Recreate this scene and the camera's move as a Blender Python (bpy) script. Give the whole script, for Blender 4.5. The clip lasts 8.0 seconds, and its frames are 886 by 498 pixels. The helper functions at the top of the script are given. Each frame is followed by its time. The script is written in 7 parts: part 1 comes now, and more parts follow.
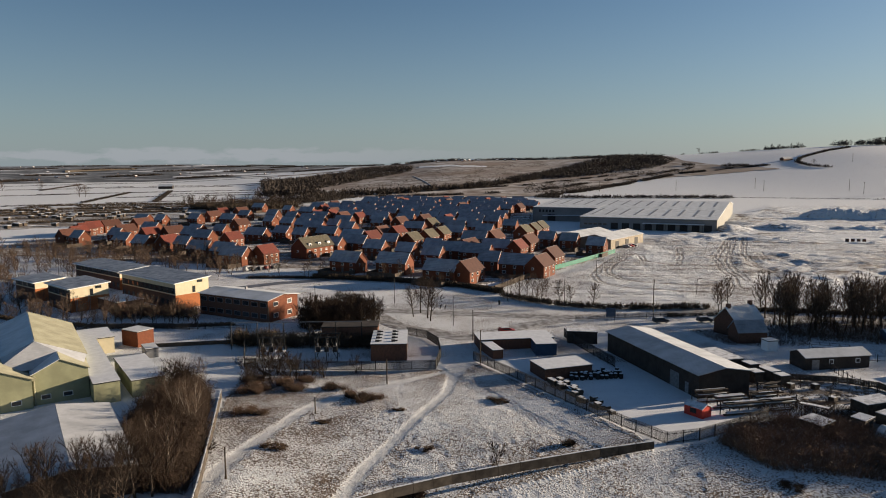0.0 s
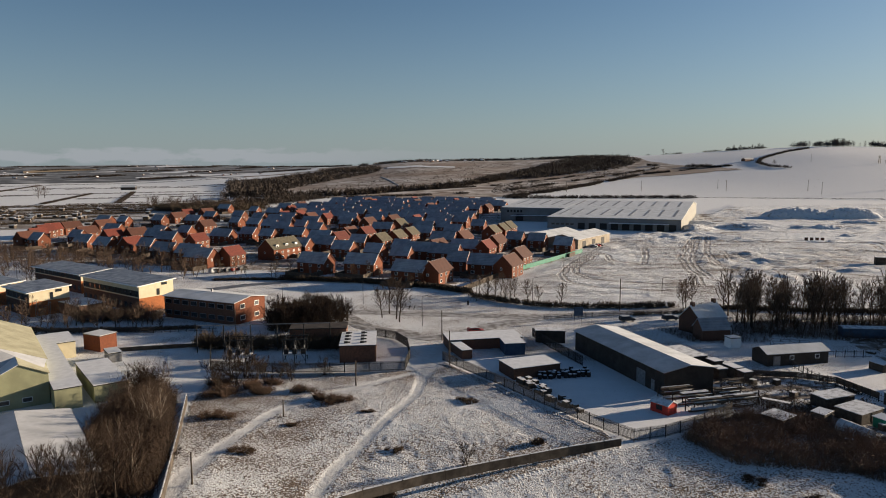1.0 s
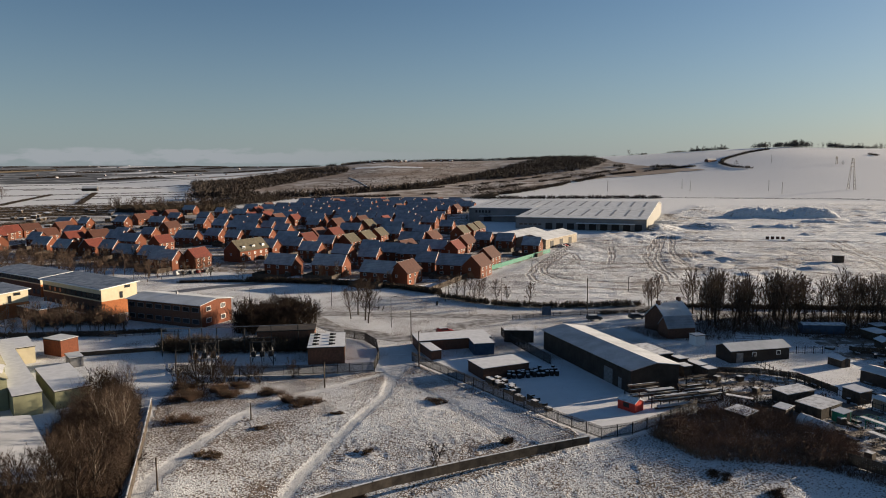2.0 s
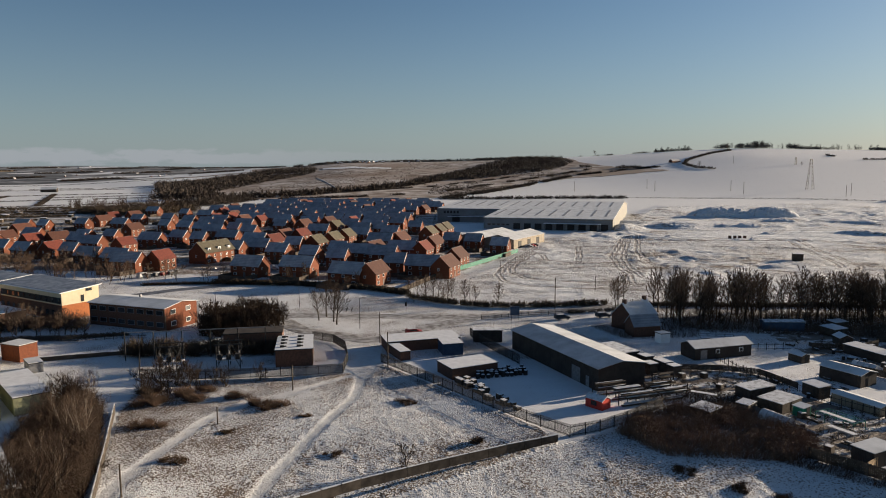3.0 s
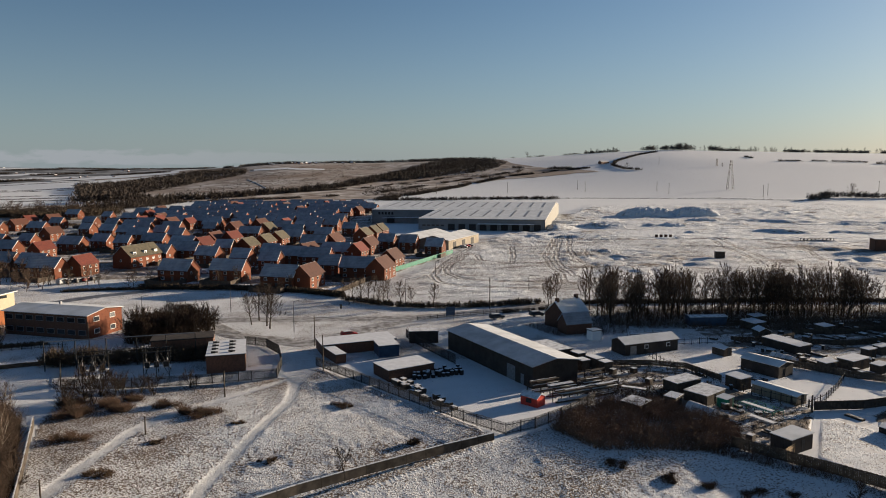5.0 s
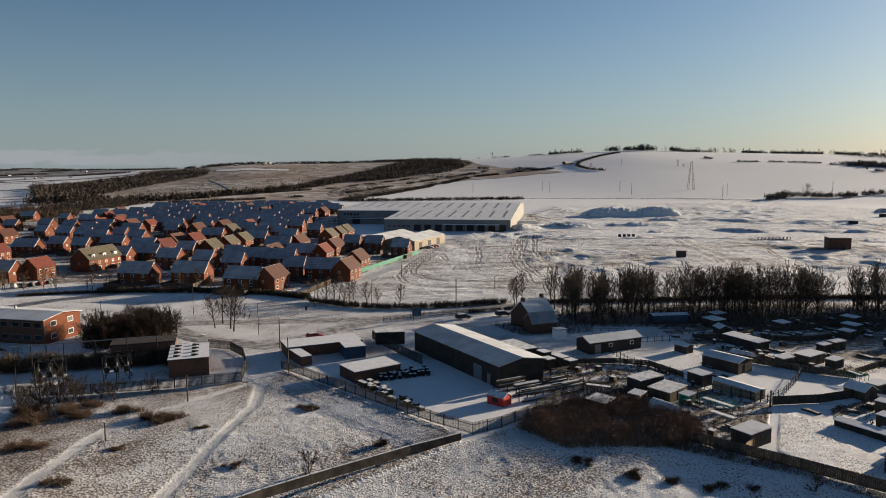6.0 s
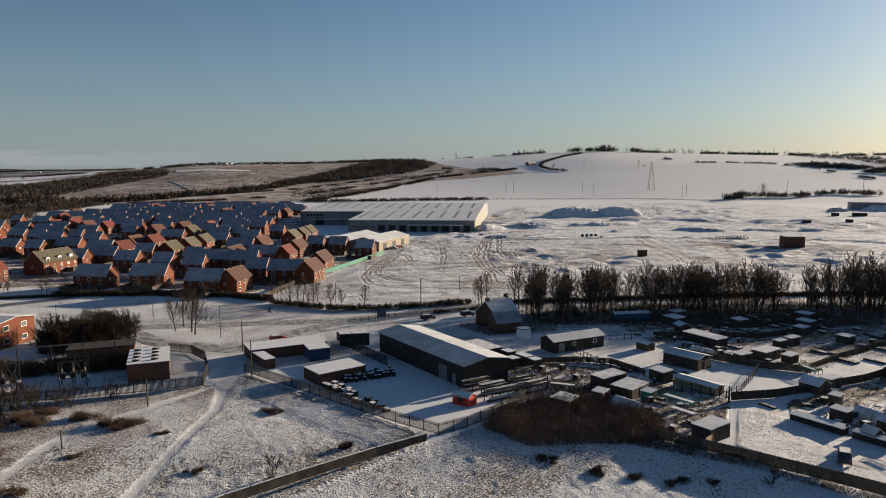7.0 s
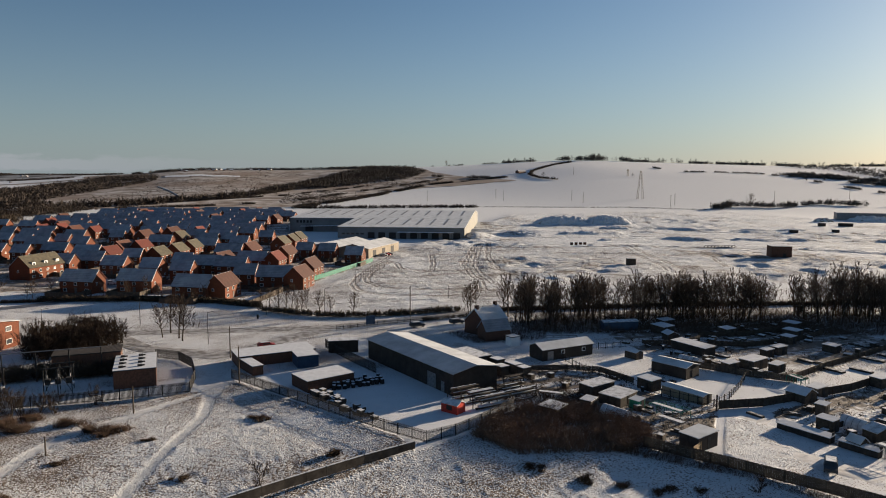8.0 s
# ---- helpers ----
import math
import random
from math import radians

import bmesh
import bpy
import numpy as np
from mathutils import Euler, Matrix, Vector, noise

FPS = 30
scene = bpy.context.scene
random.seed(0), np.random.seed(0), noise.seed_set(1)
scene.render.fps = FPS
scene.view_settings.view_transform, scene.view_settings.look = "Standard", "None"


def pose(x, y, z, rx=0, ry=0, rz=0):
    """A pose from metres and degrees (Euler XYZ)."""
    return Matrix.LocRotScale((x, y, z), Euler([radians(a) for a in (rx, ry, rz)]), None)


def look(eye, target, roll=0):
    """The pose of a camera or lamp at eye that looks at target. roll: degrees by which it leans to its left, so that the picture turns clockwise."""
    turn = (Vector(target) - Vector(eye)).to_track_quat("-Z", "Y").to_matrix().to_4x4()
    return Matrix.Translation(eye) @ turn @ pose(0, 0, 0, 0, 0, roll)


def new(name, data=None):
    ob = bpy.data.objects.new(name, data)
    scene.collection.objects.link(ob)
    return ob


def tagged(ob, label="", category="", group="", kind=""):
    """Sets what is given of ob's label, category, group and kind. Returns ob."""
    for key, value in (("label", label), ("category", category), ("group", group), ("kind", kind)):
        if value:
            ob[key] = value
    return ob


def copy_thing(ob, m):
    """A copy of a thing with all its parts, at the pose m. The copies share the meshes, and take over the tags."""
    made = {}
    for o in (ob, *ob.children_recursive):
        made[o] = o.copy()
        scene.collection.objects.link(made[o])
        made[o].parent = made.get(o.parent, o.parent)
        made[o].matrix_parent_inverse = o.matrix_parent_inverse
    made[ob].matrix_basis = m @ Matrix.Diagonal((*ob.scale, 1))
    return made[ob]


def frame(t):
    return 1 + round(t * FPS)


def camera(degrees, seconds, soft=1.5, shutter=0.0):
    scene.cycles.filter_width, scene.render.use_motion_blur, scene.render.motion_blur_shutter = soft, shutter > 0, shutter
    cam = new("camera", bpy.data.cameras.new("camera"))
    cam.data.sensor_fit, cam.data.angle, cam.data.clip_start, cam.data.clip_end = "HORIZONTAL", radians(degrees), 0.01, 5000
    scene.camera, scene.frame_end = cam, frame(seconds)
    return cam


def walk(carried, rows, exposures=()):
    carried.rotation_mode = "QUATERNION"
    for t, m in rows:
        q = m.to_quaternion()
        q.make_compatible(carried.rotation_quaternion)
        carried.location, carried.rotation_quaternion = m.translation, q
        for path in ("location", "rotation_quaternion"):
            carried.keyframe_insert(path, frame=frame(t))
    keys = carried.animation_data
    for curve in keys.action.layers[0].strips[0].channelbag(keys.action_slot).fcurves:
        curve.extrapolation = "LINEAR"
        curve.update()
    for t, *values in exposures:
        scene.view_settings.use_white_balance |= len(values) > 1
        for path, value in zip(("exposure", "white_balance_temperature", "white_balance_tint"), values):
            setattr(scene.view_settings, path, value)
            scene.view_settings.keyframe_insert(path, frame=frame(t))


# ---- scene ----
# ---- camera: a drone hovering 42 m up, turning slowly to its right ----
EYE = (0.0, 0.0, 42.0)
LEAN = 0.33


def aim(yaw, pitch, lean=LEAN):
    a, p = radians(yaw), radians(pitch)
    way = Vector((-math.sin(a) * math.cos(p), math.cos(a) * math.cos(p), math.sin(p)))
    return look(EYE, Vector(EYE) + way, -lean)


def heading(t):
    s = t / 8
    return aim(-20.81 * s + 1.07 * s * s - 2.17 * s ** 3, -6.80 + 0.25 * s)


cam = camera(64.7, 8.0, soft=1.0)
walk(cam, [(k / 2, heading(k / 2)) for k in range(16)] + [(7.9, heading(7.9)), (8.0, aim(-19.7, -5.98, -0.15))],
     exposures=[(0.0, 1.17, 5680, 8), (8.0, 1.17, 5680, 8)])

# ---- sky and sun: a low winter sun ahead and to the right ----
SUN_AZ, SUN_EL = 73.0, 10.5
world = bpy.data.worlds.new("winter_sky")
scene.world = world
world.use_nodes = True
wn, wl = world.node_tree.nodes, world.node_tree.links
wn.clear()
sky = wn.new("ShaderNodeTexSky")
sky.sky_type = "NISHITA"
sky.sun_disc = False
sky.sun_elevation, sky.sun_rotation = radians(SUN_EL), radians(SUN_AZ)
sky.altitude, sky.air_density, sky.dust_density, sky.ozone_density = 120, 0.95, 0.8, 2.2
back = wn.new("ShaderNodeBackground")
back.inputs["Strength"].default_value = 0.036
wout = wn.new("ShaderNodeOutputWorld")
# a thin bank of winter cumulus low over the northern horizon
tc = wn.new("ShaderNodeTexCoord")
sep = wn.new("ShaderNodeSeparateXYZ")
wl.new(tc.outputs["Generated"], sep.inputs[0])


def sky_math(op, x, y, clamp=False):
    t = wn.new("ShaderNodeMath")
    t.operation, t.use_clamp = op, clamp
    for i, val in enumerate((x, y)):
        if isinstance(val, (int, float)):
            t.inputs[i].default_value = val
        else:
            wl.new(val, t.inputs[i])
    return t.outputs[0]


puff_map = wn.new("ShaderNodeMapping")
puff_map.inputs["Scale"].default_value = (22, 22, 70)
wl.new(tc.outputs["Generated"], puff_map.inputs["Vector"])
puff = wn.new("ShaderNodeTexNoise")
puff.inputs["Scale"].default_value, puff.inputs["Detail"].default_value, puff.inputs["Roughness"].default_value = 1.0, 7.0, 0.55
wl.new(puff_map.outputs["Vector"], puff.inputs["Vector"])
low = sky_math("SUBTRACT", 1.0, sky_math("DIVIDE", sky_math("ABSOLUTE", sky_math("SUBTRACT", sep.outputs["Z"], 0.014), 0.0), 0.016), True)
west = sky_math("MULTIPLY", sky_math("SUBTRACT", 0.12, sep.outputs["X"]), 3.0, True)
cover = sky_math("MULTIPLY", sky_math("MULTIPLY", sky_math("SUBTRACT", sky_math("ADD", puff.outputs["Fac"], sky_math("MULTIPLY", low, 0.42)), 0.66), 7.0, True), sky_math("MULTIPLY", sky_math("MULTIPLY", west, 0.5), sky_math("MULTIPLY", low, 3.0, True)))
bank_col = wn.new("ShaderNodeMix")
bank_col.data_type = "RGBA"
wl.new(cover, bank_col.inputs["Factor"])
haze = wn.new("ShaderNodeMix")
haze.data_type = "RGBA"
near_horizon = sky_math("SUBTRACT", 1.0, sky_math("DIVIDE", sep.outputs["Z"], 0.32), True)
wl.new(sky_math("MULTIPLY", sky_math("MULTIPLY", near_horizon, near_horizon), 0.6), haze.inputs["Factor"])
wl.new(sky.outputs["Color"], haze.inputs["A"])
haze.inputs["B"].default_value = (4.5, 4.95, 5.0, 1)
wl.new(haze.outputs["Result"], bank_col.inputs["A"])
bank_col.inputs["B"].default_value = (5.4, 5.0, 4.8, 1)
wl.new(bank_col.outputs["Result"], back.inputs["Color"])
wl.new(back.outputs["Background"], wout.inputs["Surface"])

sun_data = bpy.data.lights.new("sun", "SUN")
sun_data.energy, sun_data.angle, sun_data.color = 5.0, radians(0.6), (1.0, 0.75, 0.49)
sun = new("sun", sun_data)
a, e = radians(SUN_AZ), radians(SUN_EL)
sun.matrix_basis = look(Vector((math.sin(a) * math.cos(e), math.cos(a) * math.cos(e), math.sin(e))) * 300, (0, 0, 0))


# ---- materials ----
def mat(name, c1, c2, scale=1.0, rough=0.8, bump=0.0, bscale=None, metal=0.0, detail=4.0, spread=0.12, lo=0.35, hi=0.65, ribs=None, spec=0.3, c3=None, s3=0.05):
    """Two-tone noise in world space at two scales, with fine relief; ribs: (direction, waves per metre, depth)."""
    m = bpy.data.materials.new(name)
    m.use_nodes = True
    n, l = m.node_tree.nodes, m.node_tree.links
    bsdf = n["Principled BSDF"]
    geo = n.new("ShaderNodeNewGeometry")
    noi = n.new("ShaderNodeTexNoise")
    noi.inputs["Scale"].default_value, noi.inputs["Detail"].default_value, noi.inputs["Roughness"].default_value = scale, detail, 0.6
    l.new(geo.outputs["Position"], noi.inputs["Vector"])
    ramp = n.new("ShaderNodeValToRGB")
    ramp.color_ramp.elements[0].position, ramp.color_ramp.elements[1].position = lo, hi
    ramp.color_ramp.elements[0].color, ramp.color_ramp.elements[1].color = (*c1, 1), (*c2, 1)
    l.new(noi.outputs["Fac"], ramp.inputs["Fac"])
    col = ramp.outputs["Color"]
    if c3:
        big = n.new("ShaderNodeTexNoise")
        big.inputs["Scale"].default_value, big.inputs["Detail"].default_value = s3, 5.0
        l.new(geo.outputs["Position"], big.inputs["Vector"])
        br = n.new("ShaderNodeMapRange")
        br.inputs["From Min"].default_value, br.inputs["From Max"].default_value = 0.45, 0.62
        l.new(big.outputs["Fac"], br.inputs["Value"])
        mx = n.new("ShaderNodeMix")
        mx.data_type = "RGBA"
        l.new(br.outputs["Result"], mx.inputs["Factor"])
        l.new(col, mx.inputs["A"])
        mx.inputs["B"].default_value = (*c3, 1)
        col = mx.outputs["Result"]
    if spread:
        info = n.new("ShaderNodeObjectInfo")
        rng = n.new("ShaderNodeMapRange")
        rng.inputs["To Min"].default_value, rng.inputs["To Max"].default_value = 1 - spread, 1 + spread
        l.new(info.outputs["Random"], rng.inputs["Value"])
        hsv = n.new("ShaderNodeHueSaturation")
        l.new(rng.outputs["Result"], hsv.inputs["Value"])
        l.new(col, hsv.inputs["Color"])
        col = hsv.outputs["Color"]
    l.new(col, bsdf.inputs["Base Color"])
    bsdf.inputs["Roughness"].default_value, bsdf.inputs["Metallic"].default_value = rough, metal
    bsdf.inputs["Specular IOR Level"].default_value = spec
    height = None
    if bump:
        fine = n.new("ShaderNodeTexNoise")
        fine.inputs["Scale"].default_value, fine.inputs["Detail"].default_value = bscale or scale * 3, 5.0
        l.new(geo.outputs["Position"], fine.inputs["Vector"])
        b = n.new("ShaderNodeBump")
        b.inputs["Distance"].default_value, b.inputs["Strength"].default_value = bump, 1.0
        l.new(fine.outputs["Fac"], b.inputs["Height"])
        height = b
        l.new(b.outputs["Normal"], bsdf.inputs["Normal"])
    if ribs:
        tc = n.new("ShaderNodeTexCoord")
        wav = n.new("ShaderNodeTexWave")
        wav.bands_direction = ribs[0]
        wav.inputs["Scale"].default_value = ribs[1] / 3.18
        l.new(tc.outputs["Object"], wav.inputs["Vector"])
        b2 = n.new("ShaderNodeBump")
        b2.inputs["Distance"].default_value = ribs[2]
        l.new(wav.outputs["Fac"], b2.inputs["Height"])
        if height:
            l.new(height.outputs["Normal"], b2.inputs["Normal"])
        l.new(b2.outputs["Normal"], bsdf.inputs["Normal"])
    return m


SNOW = mat("snow", (0.56, 0.57, 0.59), (0.67, 0.68, 0.70), 0.8, 0.75, 0.03, 2.5, spread=0.0)
# roof snow far darker than ground snow: shade of the slopes put into it
SHADED_ROOF_SNOW = mat("roof_snow", (0.22, 0.23, 0.25), (0.34, 0.35, 0.375), 0.35, 0.75, 0.03, 3.0, spread=0.14, ribs=("Y", 1.8, 0.07))
SNOW_THIN = mat("thin_snow", (0.28, 0.28, 0.29), (0.62, 0.63, 0.65), 1.1, 0.75, 0.02, 4.0, spread=0.06, lo=0.3, hi=0.55)
SNOW_SHEET = mat("snowy_metal_sheet", (0.44, 0.45, 0.45), (0.62, 0.63, 0.64), 0.25, 0.6, 0.01, 2.0, spread=0.03, lo=0.3, hi=0.6)
TRACK = mat("trodden_snow", (0.47, 0.45, 0.43), (0.66, 0.65, 0.64), 0.9, 0.7, 0.03, 2.2, spread=0.0)
ROAD = mat("slushy_road", (0.15, 0.135, 0.12), (0.42, 0.41, 0.40), 0.5, 0.6, 0.03, 2.0, spread=0.0, lo=0.4, hi=0.6)
TAR = mat("wet_tarmac", (0.05, 0.05, 0.055), (0.16, 0.16, 0.17), 0.4, 0.45, 0.01, 6.0, spread=0.0)
EARTH = mat("churned_earth", (0.14, 0.11, 0.085), (0.62, 0.61, 0.60), 0.6, 0.9, 0.1, 1.5, spread=0.0, lo=0.38, hi=0.56)
BRICK = mat("orange_brick", (0.095, 0.029, 0.012), (0.16, 0.049, 0.02), 3.0, 0.85, 0.01, 14.0, spread=0.16)
BRICK_DARK = mat("dark_brick", (0.075, 0.04, 0.027), (0.13, 0.066, 0.043), 3.0, 0.85, 0.01, 14.0, spread=0.12)
BRICK_SCHOOL = mat("school_brick", (0.27, 0.092, 0.03), (0.35, 0.125, 0.042), 2.0, 0.85, 0.01, 12.0, spread=0.04)
CREAM = mat("cream_render", (0.50, 0.44, 0.30), (0.58, 0.51, 0.36), 0.7, 0.8, 0.004, 9.0, spread=0.03)
TILE_RED = mat("red_roof_tile", (0.085, 0.019, 0.012), (0.145, 0.034, 0.02), 1.4, 0.75, 0.02, 5.0, spread=0.15, ribs=("Y", 3.0, 0.03))
TILE_BROWN = mat("brown_roof_tile", (0.055, 0.022, 0.014), (0.095, 0.037, 0.023), 1.4, 0.75, 0.02, 5.0, spread=0.15, ribs=("Y", 3.0, 0.03))
TILE_OLIVE = mat("mossy_grey_tile", (0.06, 0.052, 0.036), (0.115, 0.10, 0.066), 1.0, 0.8, 0.02, 5.0, spread=0.12, ribs=("Y", 3.0, 0.03))
WHITE = mat("white_upvc", (0.72, 0.72, 0.70), (0.80, 0.80, 0.78), 2.0, 0.4, spread=0.03)
GLASS = mat("window_glass", (0.015, 0.018, 0.022), (0.03, 0.034, 0.04), 0.3, 0.08, spread=0.3, spec=0.6)
DOOR = mat("painted_door", (0.06, 0.05, 0.05), (0.10, 0.08, 0.07), 2.0, 0.5, spread=0.5)
GREEN_CLAD = mat("pale_green_cladding", (0.27, 0.27, 0.16), (0.35, 0.35, 0.21), 0.35, 0.6, 0.01, 3.0, spread=0.03, ribs=("X", 3.5, 0.03), c3=(0.24, 0.24, 0.145), s3=0.2)
PALE_SHEET = mat("frosted_pale_sheet", (0.26, 0.245, 0.165), (0.38, 0.36, 0.25), 0.3, 0.65, 0.01, 3.0, spread=0.03, ribs=("X", 2.5, 0.03))
GREY_CLAD = mat("grey_cladding", (0.17, 0.17, 0.17), (0.22, 0.22, 0.22), 0.15, 0.5, 0.004, 3.0, spread=0.03, ribs=("X", 3.0, 0.02))
LIGHT_CLAD = mat("light_cladding", (0.17, 0.162, 0.135), (0.215, 0.205, 0.17), 0.15, 0.5, 0.004, 3.0, spread=0.03, ribs=("X", 3.0, 0.02))
TAN_CLAD = mat("tan_cladding", (0.20, 0.165, 0.115), (0.27, 0.225, 0.16), 0.3, 0.7, 0.006, 4.0, spread=0.03, ribs=("X", 3.0, 0.02))
DARK_CLAD = mat("dark_cladding", (0.026, 0.021, 0.018), (0.05, 0.041, 0.034), 0.5, 0.85, 0.006, 4.0, spread=0.1, ribs=("X", 4.0, 0.03))
STEEL = mat("galvanised_steel", (0.16, 0.16, 0.165), (0.26, 0.26, 0.27), 2.0, 0.5, metal=0.4, spread=0.1)
DARK_STEEL = mat("dark_steel", (0.018, 0.017, 0.017), (0.04, 0.038, 0.036), 2.0, 0.75, spread=0.1)
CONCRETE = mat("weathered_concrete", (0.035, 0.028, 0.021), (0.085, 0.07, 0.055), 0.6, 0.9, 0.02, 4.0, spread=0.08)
TIMBER = mat("weathered_timber", (0.04, 0.031, 0.023), (0.09, 0.07, 0.052), 1.5, 0.85, 0.02, 5.0, spread=0.2)
PALE_TIMBER = mat("new_fence_timber", (0.28, 0.20, 0.11), (0.38, 0.28, 0.16), 1.5, 0.8, 0.01, 6.0, spread=0.12)
BARK = mat("bark", (0.028, 0.021, 0.015), (0.065, 0.05, 0.037), 1.5, 0.9, 0.02, 8.0, spread=0.15)
BIRCH = mat("birch_bark", (0.24, 0.20, 0.16), (0.42, 0.38, 0.32), 1.2, 0.8, 0.01, 6.0, spread=0.1)
TWIG = mat("brown_twigs", (0.06, 0.04, 0.027), (0.125, 0.085, 0.057), 0.5, 0.9, spread=0.2)
TWIG_DARK = mat("dark_twigs", (0.026, 0.017, 0.011), (0.062, 0.04, 0.026), 0.4, 0.95, spread=0.2)
BRAMBLE = mat("dry_bramble", (0.05, 0.032, 0.021), (0.105, 0.066, 0.043), 0.4, 0.95, spread=0.15)
HEDGE = mat("winter_hedge", (0.04, 0.03, 0.02), (0.095, 0.07, 0.046), 0.6, 0.95, spread=0.15)
WOOD_FAR = mat("distant_wood", (0.024, 0.018, 0.014), (0.06, 0.046, 0.036), 0.05, 0.95, spread=0.1)
MOOR = mat("snow_dusted_moor", (0.13, 0.095, 0.072), (0.47, 0.44, 0.42), 0.03, 0.95, 0.3, 0.1, detail=9, spread=0.0, lo=0.40, hi=0.64, c3=(0.19, 0.14, 0.11), s3=0.004)
WOOD_BROWN = mat("brown_far_wood", (0.027, 0.021, 0.017), (0.06, 0.047, 0.038), 0.03, 0.95, spread=0.1)
# valley tones kept bluish: distance haze is put into the colour
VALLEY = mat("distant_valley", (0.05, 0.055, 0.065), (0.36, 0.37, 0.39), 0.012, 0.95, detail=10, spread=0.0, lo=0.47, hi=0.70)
RED = mat("red_paint", (0.42, 0.035, 0.02), (0.50, 0.05, 0.03), 1.5, 0.5, spread=0.03)
GREEN_PAINT = mat("green_hoarding", (0.01, 0.11, 0.07), (0.02, 0.17, 0.11), 0.6, 0.6, spread=0.05)
BLUE_PAINT = mat("blue_paint", (0.03, 0.05, 0.09), (0.05, 0.08, 0.13), 1.0, 0.5, spread=0.05)
RUBBER = mat("black_rubber", (0.015, 0.015, 0.015), (0.03, 0.03, 0.03), 3.0, 0.8)
CAR_DARK = mat("dark_car_paint", (0.03, 0.035, 0.04), (0.05, 0.055, 0.06), 1.0, 0.5, spread=0.3, spec=0.25)
CAR_WHITE = mat("white_car_paint", (0.36, 0.36, 0.36), (0.45, 0.45, 0.45), 1.0, 0.5, spread=0.1)
CAR_RED = mat("red_car_paint", (0.22, 0.02, 0.02), (0.28, 0.03, 0.025), 1.0, 0.5)
# greyer copy of the snowy sheet, for roofs with shade put into their colour
SHADED_SHEET = mat("shaded_snowy_sheet", (0.34, 0.345, 0.355), (0.48, 0.485, 0.50), 0.3, 0.6, 0.01, 2.0, spread=0.03, ribs=("X", 2.0, 0.02))
SEAM_ROOF = mat("blue_grey_seam_roof", (0.10, 0.115, 0.14), (0.30, 0.32, 0.36), 0.5, 0.5, 0.01, 2.0, spread=0.05, ribs=("X", 1.6, 0.03))
STRAW = mat("dead_straw", (0.05, 0.032, 0.02), (0.12, 0.08, 0.05), 2.0, 0.95, spread=0.15)
# crest trees paler than nearer woods, distance haze put into their colour
CREST = mat("hazy_crest_trees", (0.05, 0.043, 0.036), (0.10, 0.085, 0.07), 0.05, 0.95, spread=0.1)
FERN = mat("brown_bracken", (0.09, 0.058, 0.038), (0.185, 0.12, 0.08), 0.4, 0.95, spread=0.1)
POLY = mat("milky_polythene", (0.42, 0.43, 0.44), (0.66, 0.67, 0.68), 0.8, 0.5)
SOIL = mat("garden_soil", (0.05, 0.04, 0.03), (0.55, 0.55, 0.56), 1.2, 0.95, 0.05, 3.0, spread=0.0, lo=0.42, hi=0.6)


